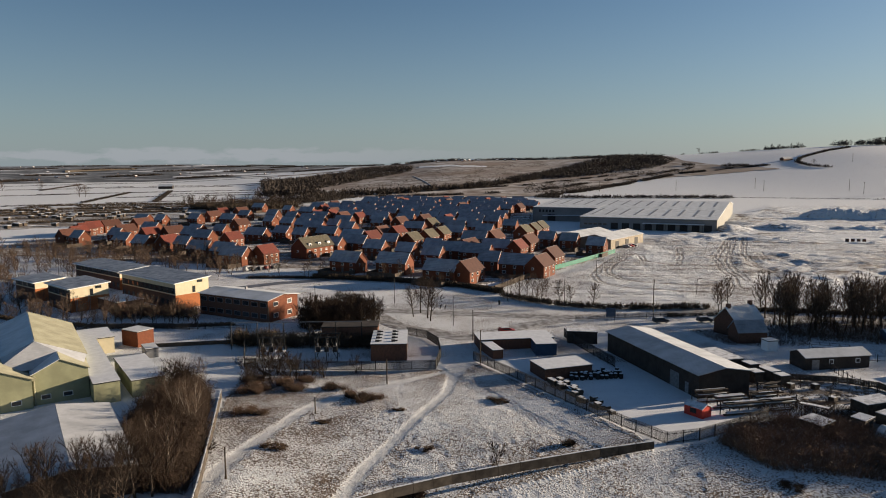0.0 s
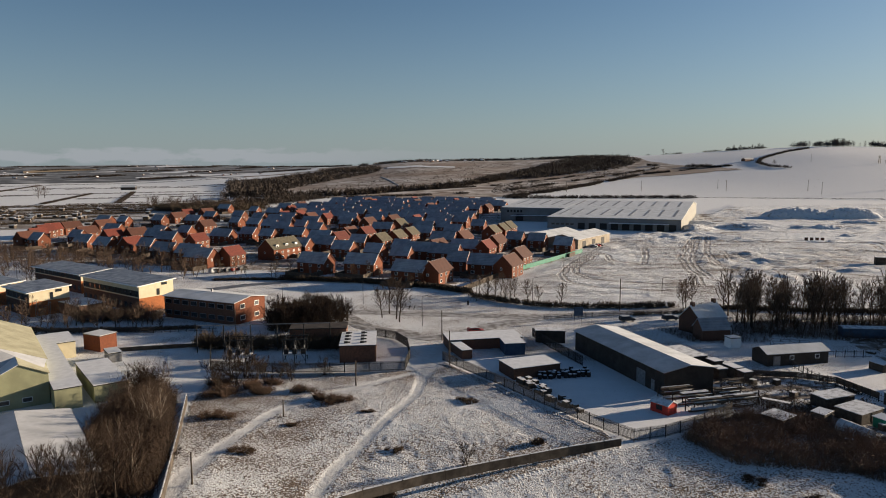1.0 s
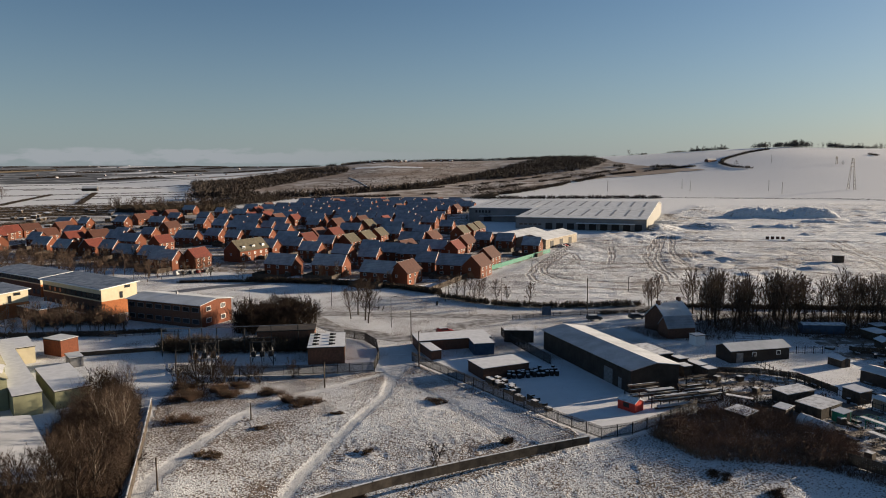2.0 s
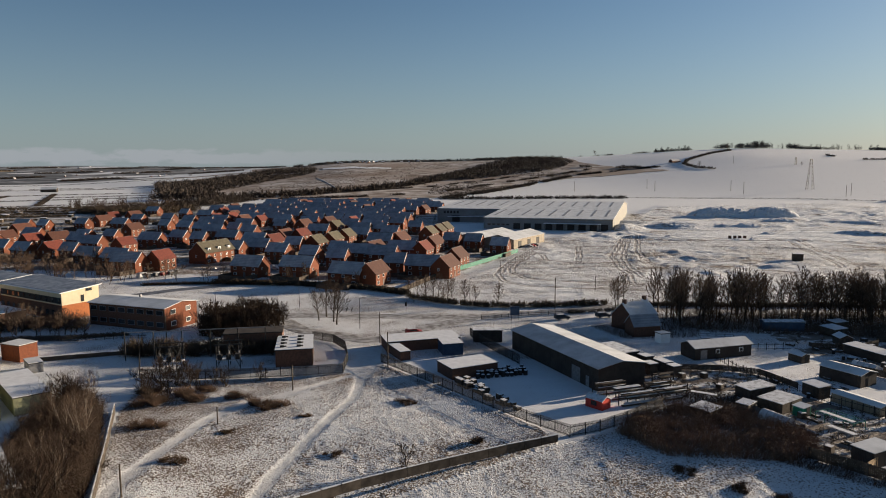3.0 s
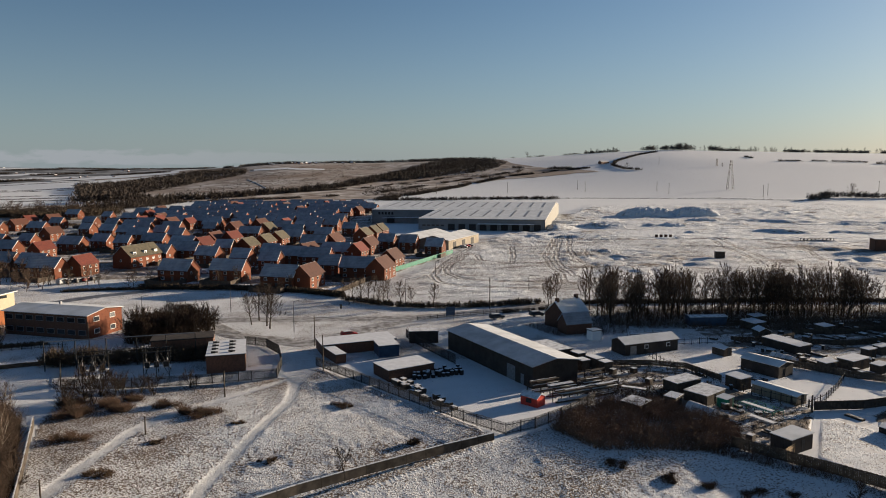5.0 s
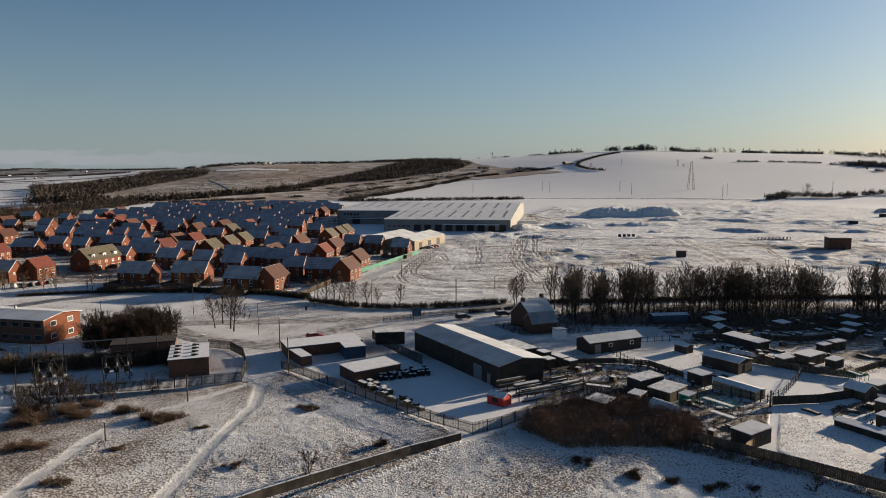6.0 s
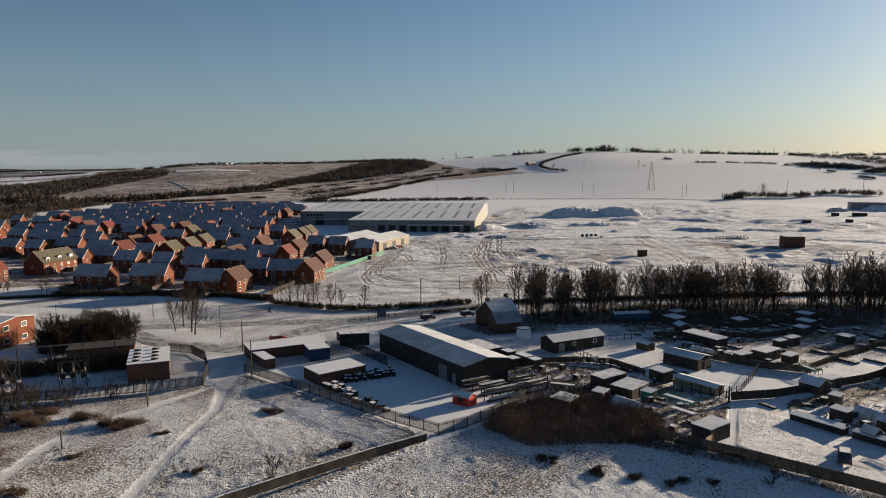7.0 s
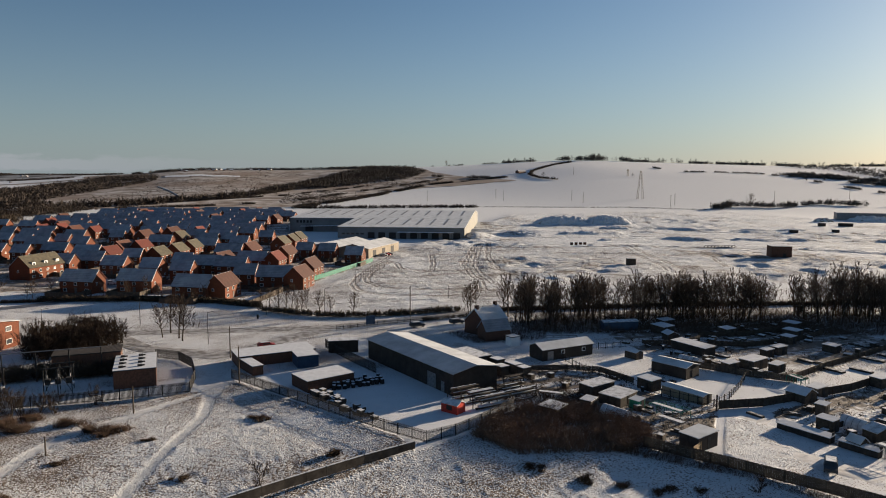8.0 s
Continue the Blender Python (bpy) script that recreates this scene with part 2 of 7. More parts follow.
def ground_material():
    """Snow over rough grass: dead stems show through where the attribute 'tuft' is high, earth tones where the dirt
    mask holds bare soil and garden shade.
    """
    m = bpy.data.materials.new("snowy_ground")
    m.use_nodes = True
    n, l = m.node_tree.nodes, m.node_tree.links
    bsdf = n["Principled BSDF"]
    geo = n.new("ShaderNodeNewGeometry")

    def noisy(scale, detail, rough=0.6):
        t = n.new("ShaderNodeTexNoise")
        t.inputs["Scale"].default_value, t.inputs["Detail"].default_value, t.inputs["Roughness"].default_value = scale, detail, rough
        l.new(geo.outputs["Position"], t.inputs["Vector"])
        return t.outputs["Fac"]

    def math_node(op, x, y, clamp=False):
        t = n.new("ShaderNodeMath")
        t.operation, t.use_clamp = op, clamp
        for i, val in enumerate((x, y)):
            if isinstance(val, (int, float)):
                t.inputs[i].default_value = val
            else:
                l.new(val, t.inputs[i])
        return t.outputs[0]

    def attr(name):
        t = n.new("ShaderNodeAttribute")
        t.attribute_name = name
        return t.outputs["Fac"]

    def mix(fac, x, y):
        t = n.new("ShaderNodeMix")
        t.data_type = "RGBA"
        for sock, val in (("Factor", fac), ("A", x), ("B", y)):
            if isinstance(val, tuple):
                t.inputs[sock].default_value = (*val, 1)
            else:
                l.new(val, t.inputs[sock])
        return t.outputs["Result"]

    clumps = noisy(3.4, 4, 0.62)
    broad = noisy(0.09, 4)
    lift = math_node("MULTIPLY", math_node("SUBTRACT", broad, 0.5), 0.35)
    level = math_node("ADD", math_node("ADD", clumps, lift), math_node("SUBTRACT", math_node("MULTIPLY", attr("tuft"), 0.34), 0.68))
    grass = math_node("MULTIPLY", level, 22.0, True)
    clods = noisy(0.5, 7, 0.7)
    streak = math_node("ADD", clods, math_node("SUBTRACT", math_node("MULTIPLY", attr("dirt_shade"), 0.34), 0.68))
    sweep = n.new("ShaderNodeMapping")
    sweep.inputs["Rotation"].default_value, sweep.inputs["Scale"].default_value = (0, 0, 0.45), (0.02, 0.17, 1)
    l.new(geo.outputs["Position"], sweep.inputs["Vector"])
    lines = n.new("ShaderNodeTexNoise")
    lines.inputs["Scale"].default_value, lines.inputs["Detail"].default_value, lines.inputs["Roughness"].default_value = 1.0, 6.0, 0.65
    l.new(sweep.outputs["Vector"], lines.inputs["Vector"])
    line_h = math_node("SUBTRACT", lines.outputs["Fac"], 0.5)
    scrape = math_node("MULTIPLY", line_h, attr("dirt_shade"))
    plough = math_node("MULTIPLY", math_node("ADD", math_node("MULTIPLY", line_h, 5.5), math_node("MULTIPLY", noisy(0.16, 6, 0.55), 4.0)), attr("churn"))
    streak = math_node("ADD", streak, math_node("MULTIPLY", scrape, 1.7))
    bare = math_node("MULTIPLY", streak, 7.0, True)
    snow = mix(noisy(0.35, 4), (0.55, 0.56, 0.575), (0.70, 0.71, 0.725))
    stems = mix(noisy(4.0, 3), (0.07, 0.052, 0.04), (0.19, 0.145, 0.11))
    soil = mix(noisy(2.0, 4), (0.10, 0.08, 0.062), (0.24, 0.205, 0.175))
    packed = mix(noisy(1.6, 6, 0.7), (0.28, 0.265, 0.25), (0.53, 0.52, 0.51))
    gauge = math_node("ABSOLUTE", math_node("SUBTRACT", math_node("ADD", attr("lane"), math_node("MULTIPLY", math_node("SUBTRACT", noisy(0.7, 3), 0.5), 0.9)), 1.0), 0.0)
    rut = math_node("MULTIPLY", math_node("SUBTRACT", 0.75, gauge), 2.2, True)
    rut_soil = math_node("MULTIPLY", rut, math_node("MULTIPLY", math_node("SUBTRACT", noisy(0.22, 5, 0.65), 0.36), 4.0, True))
    slip = math_node("MULTIPLY", attr("trod"), math_node("MULTIPLY", math_node("SUBTRACT", noisy(0.8, 5, 0.7), 0.2), 1.6, True))
    col = mix(bare, mix(grass, mix(slip, snow, packed), stems), soil)
    col = mix(rut_soil, col, (0.19, 0.16, 0.135))
    l.new(col, bsdf.inputs["Base Color"])
    bsdf.inputs["Roughness"].default_value = 0.8
    bsdf.inputs["Specular IOR Level"].default_value = 0.2
    rough_h = math_node("MULTIPLY", clumps, math_node("ADD", math_node("MULTIPLY", attr("tuft"), 1.5), 0.06))
    clod_h = math_node("ADD", math_node("MULTIPLY", clods, math_node("MULTIPLY", attr("dirt_shade"), 1.6)), plough)
    b = n.new("ShaderNodeBump")
    b.inputs["Distance"].default_value = 0.45
    l.new(math_node("SUBTRACT", math_node("ADD", rough_h, clod_h), math_node("MULTIPLY", rut, 0.55)), b.inputs["Height"])
    l.new(b.outputs["Normal"], bsdf.inputs["Normal"])
    return m


GROUND = ground_material()


# ---- mesh building ----
class Shape:
    """Vertices and faces of one mesh part."""

    def __init__(self):
        self.v, self.f, self.plants = [], [], []

    def poly(self, pts, faces):
        k = len(self.v)
        self.v += [tuple(p) for p in pts]
        self.f += [tuple(k + i for i in face) for face in faces]
        return self

    def box(self, cx, cy, z0, sx, sy, sz, rot=0.0):
        c, s = math.cos(radians(rot)), math.sin(radians(rot))
        pts = [(cx + c * x - s * y, cy + s * x + c * y, z0 + z) for z in (0, sz) for x, y in ((-sx / 2, -sy / 2), (sx / 2, -sy / 2), (sx / 2, sy / 2), (-sx / 2, sy / 2))]
        return self.poly(pts, [(3, 2, 1, 0), (4, 5, 6, 7), (0, 1, 5, 4), (1, 2, 6, 5), (2, 3, 7, 6), (3, 0, 4, 7)])

    def slab(self, quad, thick):
        """A sheet of that thickness under-side on the four points, given counter-clockwise from above."""
        a, b, c = (Vector(quad[i]) for i in (0, 1, 2))
        n = (b - a).cross(c - b).normalized() * thick
        top = [tuple(Vector(p) + n) for p in quad]
        return self.poly(list(quad) + top, [(3, 2, 1, 0), (4, 5, 6, 7), (0, 1, 5, 4), (1, 2, 6, 5), (2, 3, 7, 6), (3, 0, 4, 7)])

    def rod(self, a, b, ra, rb, sides=4):
        a, b = Vector(a), Vector(b)
        d = (b - a).normalized()
        u = d.orthogonal().normalized()
        w = d.cross(u)
        ring = [(math.cos(2 * math.pi * i / sides), math.sin(2 * math.pi * i / sides)) for i in range(sides)]
        pts = [a + (u * x + w * y) * ra for x, y in ring] + [b + (u * x + w * y) * rb for x, y in ring]
        faces = [(i, (i + 1) % sides, sides + (i + 1) % sides, sides + i) for i in range(sides)]
        if sides > 3 or ra > 0.05:
            faces += [tuple(range(sides))[::-1], tuple(range(sides, 2 * sides))]
        return self.poly(pts, faces)

    def spike(self, a, b, r):
        """A tapering twig that ends in a point."""
        a, b = Vector(a), Vector(b)
        d = (b - a).normalized()
        u = d.orthogonal().normalized() * r
        w = d.cross(u)
        return self.poly([a + u, a - u * 0.5 + w * 0.87, a - u * 0.5 - w * 0.87, b], [(0, 1, 3), (1, 2, 3), (2, 0, 3)])

    def house_prism(self, L, W, eave, ridge, off=0.0):
        """Walls with two gables; the ridge runs along x, off-centre by off."""
        x, y = L / 2, W / 2
        pts = []
        for sx in (-x, x):
            pts += [(sx, -y, 0), (sx, y, 0), (sx, y, eave), (sx, off, ridge), (sx, -y, eave)]
        return self.poly(pts, [(0, 4, 3, 2, 1), (5, 6, 7, 8, 9), (0, 5, 9, 4), (1, 2, 7, 6), (4, 9, 8, 3), (3, 8, 7, 2), (0, 1, 6, 5)])

    def blades(self):
        """Thin blades of all the ragged plants (x, y, height, half-width, blades, blade width) of this part."""
        a = np.array(self.plants, float)
        a = np.column_stack([a, land(a[:, 0], a[:, 1]) - 0.1])
        a = np.repeat(a, a[:, 4].astype(int), axis=0)
        n, rng = len(a), np.random.RandomState(len(a) % 99991)
        h, k = a[:, 2:3], a[:, 3:4]
        c = a[:, [0, 1, 6]]
        e = rng.normal(0, 1, (n, 3)) * (1, 1, 0.9) + (0, 0, 0.15)
        e /= np.linalg.norm(e, axis=1, keepdims=True)
        q = c + np.hstack([k * e[:, :1], k * e[:, 1:2], h * (0.5 + 0.5 * e[:, 2:])]) * rng.uniform(0.75, 1.1, (n, 1)) + rng.normal(0, 1, (n, 3)) * (0.16, 0.16, 0.1) * k
        p = c + np.hstack([rng.normal(0, 0.3, (n, 2)) * k, h * rng.uniform(0.05, 0.6, (n, 1))])
        p += (q - p) * rng.uniform(0.1, 0.65, (n, 1))
        side = rng.normal(0, 1, (n, 3))
        side *= h * a[:, 5:6] * rng.uniform(0.5, 1.3, (n, 1)) / np.linalg.norm(side, axis=1, keepdims=True)
        k0 = len(self.v)
        self.v += np.stack([p - side, p + side, q], 1).reshape(-1, 3).tolist()
        self.f += (np.arange(3 * n).reshape(-1, 3) + k0).tolist()
        self.plants = []

    def mesh(self, name):
        if self.plants:
            self.blades()
        me = bpy.data.meshes.new(name)
        me.from_pydata(self.v, [], self.f)
        me.update()
        return me


def part(name, shape, material, parent=None, label="", m=None):
    """One mesh object, from a Shape or a shared mesh, under a thing or a part."""
    me = shape.mesh(name) if isinstance(shape, Shape) else shape
    if not me.materials:
        me.materials.append(material)
    ob = new(name, me)
    if parent is not None:
        ob.parent = parent
    if m is not None:
        ob.matrix_basis = m
    return tagged(ob, label)


def thing(name, x, y, z=0.0, rot=0.0, label="", category="", group="", kind=""):
    ob = new(name)
    ob.matrix_basis = pose(x, y, z, 0, 0, rot)
    return tagged(ob, label, category, group, kind)


# ---- the lie of the land ----
#        azimuth, start of the rise, crest, elevation of the crest as seen from the eye
LAND = [(-180, 2000, 4500, 0.0), (-60, 2000, 4500, 0.0), (-33, 1950, 4500, 0.08), (-20, 1900, 4500, 0.2), (-13, 1250, 4000, 0.02), (-6.5, 1000, 2700, -0.08),
        (0, 950, 2400, 0.36), (8, 930, 2400, 0.40), (14, 940, 2250, 0.58), (20, 950, 2100, 0.75), (26, 950, 2050, 1.10), (31, 940, 2050, 1.28),
        (35, 920, 2050, 1.10), (40, 920, 2150, 0.95), (47, 900, 2300, 0.72), (54, 900, 2400, 0.70), (80, 900, 2400, 0.5), (180, 2000, 4500, 0.0)]
FINE = np.arange(-180, 180.25, 0.25)
LAND_T = np.array([FINE] + [np.convolve(np.pad(np.interp(FINE, *np.array([(k[0], k[i]) for k in LAND], float).T), 12, "edge"), np.hanning(27)[1:-1] / np.hanning(27).sum(), "valid") for i in (1, 2, 3)])


def land(x, y):
    """Height of the land at x, y (arrays or numbers)."""
    x, y = np.asarray(x, float), np.asarray(y, float)
    r, az = np.hypot(x, y), np.degrees(np.arctan2(x, y))
    r0, r1, el = (np.interp(az, LAND_T[0], LAND_T[i]) for i in (1, 2, 3))
    top = EYE[2] + r1 * np.tan(np.radians(el))
    u = np.clip((r - r0) / (r1 - r0), 0, 1)
    rise = 0.5 * u + 0.5 * u * u * (3 - 2 * u)
    roll = np.clip((r - 1000) / 1500, 0, 1) * (2.2 * np.sin(x * 0.006 + 1.3) * np.cos(y * 0.005) + 0.8 * np.sin(x * 0.013 + y * 0.011))
    fade = np.clip((5000 - r) / 500, 0, 1)
    fall = np.minimum(np.maximum(0, (31 - x) * 0.36 - (y - 99.6) * 0.93 - 0.5), np.maximum(0, (44 - x) * 0.755 - (y - 104) * 0.656 + 4.0))
    bank = -0.075 * np.minimum(fall, 40) * np.clip((x + 28) / 20, 0, 1)
    return top * rise + roll * (1 - u ** 6) * fade + bank


def lz(x, y):
    return float(land(x, y))


def inside(px, py, poly):
    hit = np.zeros(px.shape, bool)
    for (x1, y1), (x2, y2) in zip(poly, poly[1:] + poly[:1]):
        cond = (y1 > py) != (y2 > py)
        hit ^= cond & (px < (x2 - x1) * (py - y1) / (y2 - y1 + 1e-9) + x1)
    return hit


def along(px, py, line):
    """1 on a line of (x, y, width), falling to 0 at its edges."""
    best = np.zeros(px.shape)
    for (x1, y1, w1), (x2, y2, w2) in zip(line, line[1:]):
        dx, dy = x2 - x1, y2 - y1
        u = np.clip(((px - x1) * dx + (py - y1) * dy) / (dx * dx + dy * dy), 0, 1)
        d = np.hypot(px - x1 - u * dx, py - y1 - u * dy)
        w = w1 + (w2 - w1) * u
        best = np.maximum(best, np.clip((w * 0.75 - d) / (w * 0.4), 0, 1))
    return best


def lattice(ix, iy, seed):
    k = (ix * 374761393 + iy * 668265263 + seed * 974711) & 0xFFFFFFFF
    k = ((k ^ (k >> 13)) * 1274126177) & 0xFFFFFFFF
    return ((k ^ (k >> 16)) & 0xFFFF) / 32767.5 - 1.0


def swell(x, y, size, seed, octaves=1):
    """Smooth noise between -1 and 1 with humps of that size in metres."""
    total, amp, norm = 0.0, 1.0, 0.0
    for o in range(octaves):
        u, v = x / size * 2 ** o, y / size * 2 ** o
        iu, iv = np.floor(u).astype(np.int64), np.floor(v).astype(np.int64)
        fu, fv = u - iu, v - iv
        su, sv = fu * fu * (3 - 2 * fu), fv * fv * (3 - 2 * fv)
        a, b = lattice(iu, iv, seed + o), lattice(iu + 1, iv, seed + o)
        c, d = lattice(iu, iv + 1, seed + o), lattice(iu + 1, iv + 1, seed + o)
        total = total + amp * ((a + (b - a) * su) * (1 - sv) + (c + (d - c) * su) * sv)
        norm, amp = norm + amp, amp * 0.55
    return total / norm * 1.5


def lateral(px, py, lines):
    """Distance in metres from the nearest of the lines."""
    best = np.full(px.shape, 1e6)
    for line in lines:
        for (x1, y1), (x2, y2) in zip(line, line[1:]):
            dx, dy = x2 - x1, y2 - y1
            u = np.clip(((px - x1) * dx + (py - y1) * dy) / (dx * dx + dy * dy), 0, 1)
            best = np.minimum(best, np.hypot(px - x1 - u * dx, py - y1 - u * dy))
    return best


def build_ground():
    az = np.concatenate([np.arange(-180, -40, 4.0), np.arange(-40, 62, 0.19), np.arange(62, 180.1, 4.0)])
    rr = np.concatenate([[0, 15, 30, 45, 58], np.arange(62, 150, 0.42), np.arange(150, 240, 1.2), 240 * 1.0062 ** np.arange(0, 184), 752 * 1.013 ** np.arange(0, 150)])
    rr = rr[rr < 4950]
    A, R = np.meshgrid(np.radians(az), rr)
    X, Y = R * np.sin(A), R * np.cos(A)
    Z = land(X, Y)
    wide = swell(X, Y, 24, 11, 2) * 0.6
    field = inside(X, Y, FIELD).astype(float)
    site = inside(X, Y, SITE).astype(float)
    for axis in (0, 1, 0, 1):
        site = (np.roll(site, 2, axis) + np.roll(site, 1, axis) + site + np.roll(site, -1, axis) + np.roll(site, -2, axis)) / 5
    bank = np.maximum(inside(X, Y, BANK), 0.8 * inside(X, Y, LANE_SIDE))
    estate = inside(X, Y, ESTATE).astype(float) + inside(X, Y, PLOTS)
    allot = sum(inside(X, Y, p).astype(float) for p in ALLOTMENTS)
    trod = np.zeros(X.shape)
    for line in FOOTPATHS:
        trod = np.maximum(trod, along(X, Y, line))
    lane = lateral(X + 0.5 * swell(X, Y, 9, 5), Y + 0.5 * swell(X, Y, 9, 6), RUTS).clip(0, 9)
    # tussocks in the rough grass, humps and scrapes on the cleared site
    tussock = 0.05 * swell(X, Y, 0.85, 21) + 0.03 * swell(X, Y, 1.8, 22) + 0.03 * swell(X, Y, 5.5, 23)
    worked = np.clip(0.45 + 1.1 * swell(X, Y, 70, 31, 2), 0, 1) * np.clip((R - 230) / 80, 0, 1)
    humps = 0.6 * np.abs(swell(X, Y, 23, 32, 2)) + 0.44 * swell(X, Y, 8, 33) + 0.36 * swell(X, Y, 4.4, 34)
    Z = Z + (field * 0.9 + bank * 0.8) * tussock * (1 - 0.6 * trod) + bank * 0.12 * swell(X, Y, 9, 24)
    Z = Z + site * (worked * humps + 0.10 * swell(X, Y, 6, 35) + 0.25 * swell(X, Y, 40, 36)) * (1 - 0.5 * np.clip(2 - lane / 2, 0, 1)) - 0.07 * trod
    for line, high, half in BERMS:
        Z = Z + 1.35 * high * np.exp(-(lateral(X + 2.5 * swell(X, Y, 16, 41), Y + 2.5 * swell(X, Y, 16, 42), [line]) / half) ** 2) * (0.75 + 0.5 * swell(X, Y, 14, 43))
    tuft = np.clip(0.08 + 0.30 * (R > 150) + 0.2 * wide * (R > 150) + 0.48 * field + 0.33 * bank + 0.30 * wide * (field + bank), 0, 1)
    tuft = np.where(R > 420, 0.05, tuft) * (1 - 0.7 * trod)
    # estate and allotment terms darken the ground for bare soil and shade together
    dirt_shade = np.clip(site * (0.30 + 0.42 * wide + 0.5 * worked * np.clip(swell(X, Y, 14, 51, 2), 0, 1)) + np.maximum(estate * (1.0 + 0.3 * wide), allot * (0.95 + 0.3 * wide)), 0, 1)
    nr, na = R.shape
    idx = np.arange(nr * na).reshape(nr, na)
    quads = np.stack([idx[:-1, :-1], idx[1:, :-1], idx[1:, 1:], idx[:-1, 1:]], -1).reshape(-1, 4)
    me = bpy.data.meshes.new("ground")
    me.from_pydata(np.stack([X, Y, Z], -1).reshape(-1, 3).tolist(), [], quads[:, ::-1].tolist())
    for name, val in (("tuft", tuft), ("dirt_shade", dirt_shade), ("trod", trod), ("churn", site), ("lane", lane)):
        me.attributes.new(name, "FLOAT", "POINT").data.foreach_set("value", val.ravel().astype(np.float32))
    me.polygons.foreach_set("use_smooth", [True] * len(me.polygons))
    me.materials.append(GROUND)
    me.update()
    tagged(new("ground", me), "snow-covered ground with dead grass showing through, running out to hills", "ground", kind="structure")


# rough field in front of the drone, the strip before the boundary wall, and the cleared building site
FIELD = [(-40, 124), (-31, 80), (-6, 84), (31, 99), (30, 106), (7, 146), (0, 141), (-28, 140), (-41, 142)]
BANK = [(-31, 80), (-6, 83), (31, 98.5), (44, 104), (70, 82), (84, 58), (60, 40), (-30, 50)]
SITE = [(20, 222), (84, 330), (125, 405), (170, 470), (330, 700), (620, 720), (560, 330), (330, 230), (150, 205), (78, 205)]
ESTATE = [(-240, 345), (-100, 300), (-20, 268), (12, 244), (36, 262), (80, 328), (66, 420), (85, 640), (78, 800), (-130, 800), (-170, 680), (-235, 520)]
LANE_SIDE = [(74.9, 82.0), (87.8, 96.2), (95.1, 78.6), (105.0, 59.7), (84.0, 57.0)]
PLOTS = [(-321, 459), (-493, 704), (-251, 822), (-164, 535), (-240, 520)]
ALLOTMENTS = [[(84.0, 108.2), (89.2, 99.8), (79.1, 89.3), (71.1, 87.3), (61.3, 102.2), (63.2, 114.2), (79.8, 117.6)], [(100.8, 140.7), (109.2, 115.5), (117.6, 108.2), (168.0, 123.9), (168.0, 157.5), (126.0, 168.0), (102.9, 157.5)], [(91.4, 87.3), (96.6, 94.5), (136.5, 101.9), (117.6, 65.1), (99.4, 63.5)], [(56.0, 146.0), (66.0, 134.0), (80.9, 128.1), (81.9, 119.7), (65.2, 118.2), (52.0, 124.0)]]
FOOTPATHS = [[(2.4, 141, 2.4), (0.5, 126, 1.6), (-6.1, 109.4, 1.7), (-11.8, 95.3, 1.9), (-14.3, 84.9, 2.1), (-18, 72, 2.6)],
             [(1.5, 140.5, 1.3), (-5, 135.5, 1.6), (-11.5, 130.1, 1.8), (-19.4, 124.6, 1.8), (-24.3, 117.7, 1.9), (-29.3, 103.2, 2.1), (-31.8, 92.8, 2.5), (-33, 82, 3.2)],
             [(4.5, 158, 5.0), (4.0, 146, 5.0), (2.0, 138, 3.0)]]
RUTS = [[(97, 352), (81, 320), (68, 293), (57, 263), (57, 247), (63, 237), (78, 229), (100, 222)], [(88, 325), (71, 292), (64, 269), (66, 254), (80, 243), (98, 238)], [(86, 350), (92, 322), (88, 303), (98, 290), (108, 316), (120, 352)],
        [(164, 398), (137, 342), (121, 309), (113, 281), (108, 257), (101, 237)], [(168, 398), (141, 341), (122, 298), (114, 267), (110, 249), (120, 232)], [(170, 392), (148, 342), (132, 300), (128, 268), (138, 246)],
        [(240, 351), (225, 319), (213, 285), (200, 258)], [(246, 351), (231, 318), (219, 284), (207, 256), (190, 238)], [(169, 404), (197, 382), (244, 363), (277, 329), (310, 284), (340, 240)],
        [(293, 640), (306, 582), (306, 479), (329, 420), (360, 370), (400, 320)], [(165, 374), (190, 368), (238, 358), (281, 335), (332, 302)], [(303, 452), (327, 389), (360, 352), (420, 300)], [(190, 430), (240, 418), (300, 410), (390, 405), (438, 370), (500, 330)],
        [(260, 345), (262, 318), (252, 290), (236, 262)], [(330, 330), (318, 296), (300, 262)], [(180, 470), (240, 440), (320, 420), (420, 380)], [(200, 560), (260, 500), (330, 470), (420, 440)], [(150, 330), (140, 300), (150, 270), (176, 250)]]
BERMS = [([(158, 375), (190, 372.5), (238, 363), (281, 340), (301, 322), (332, 307), (370, 270)], 0.8, 1.8), ([(176, 428), (178, 440), (192, 450), (212, 446)], 2.2, 7.0), ([(216, 442), (228, 438)], 2.4, 4.5), ([(163, 391), (186, 386)], 1.3, 2.5),
         ([(258, 444), (278, 438), (292, 436)], 1.9, 4.5), ([(302, 389), (309, 374), (322, 370)], 1.7, 3.5), ([(340, 372), (362, 358), (384, 345)], 1.3, 3.0), ([(230, 470), (270, 452), (320, 440)], 1.2, 4.0), ([(340, 470), (380, 440), (440, 415)], 1.6, 5.0),
         ([(420, 330), (450, 300), (470, 280)], 1.5, 4.0), ([(205, 500), (250, 480)], 1.6, 5.0), ([(240, 300), (262, 292)], 0.7, 2.0), ([(360, 430), (420, 400), (500, 360)], 1.0, 3.5), ([(196, 330), (230, 322)], 0.7, 2.5), ([(180, 600), (260, 560), (330, 556)], 2.0, 7.0)]
build_ground()


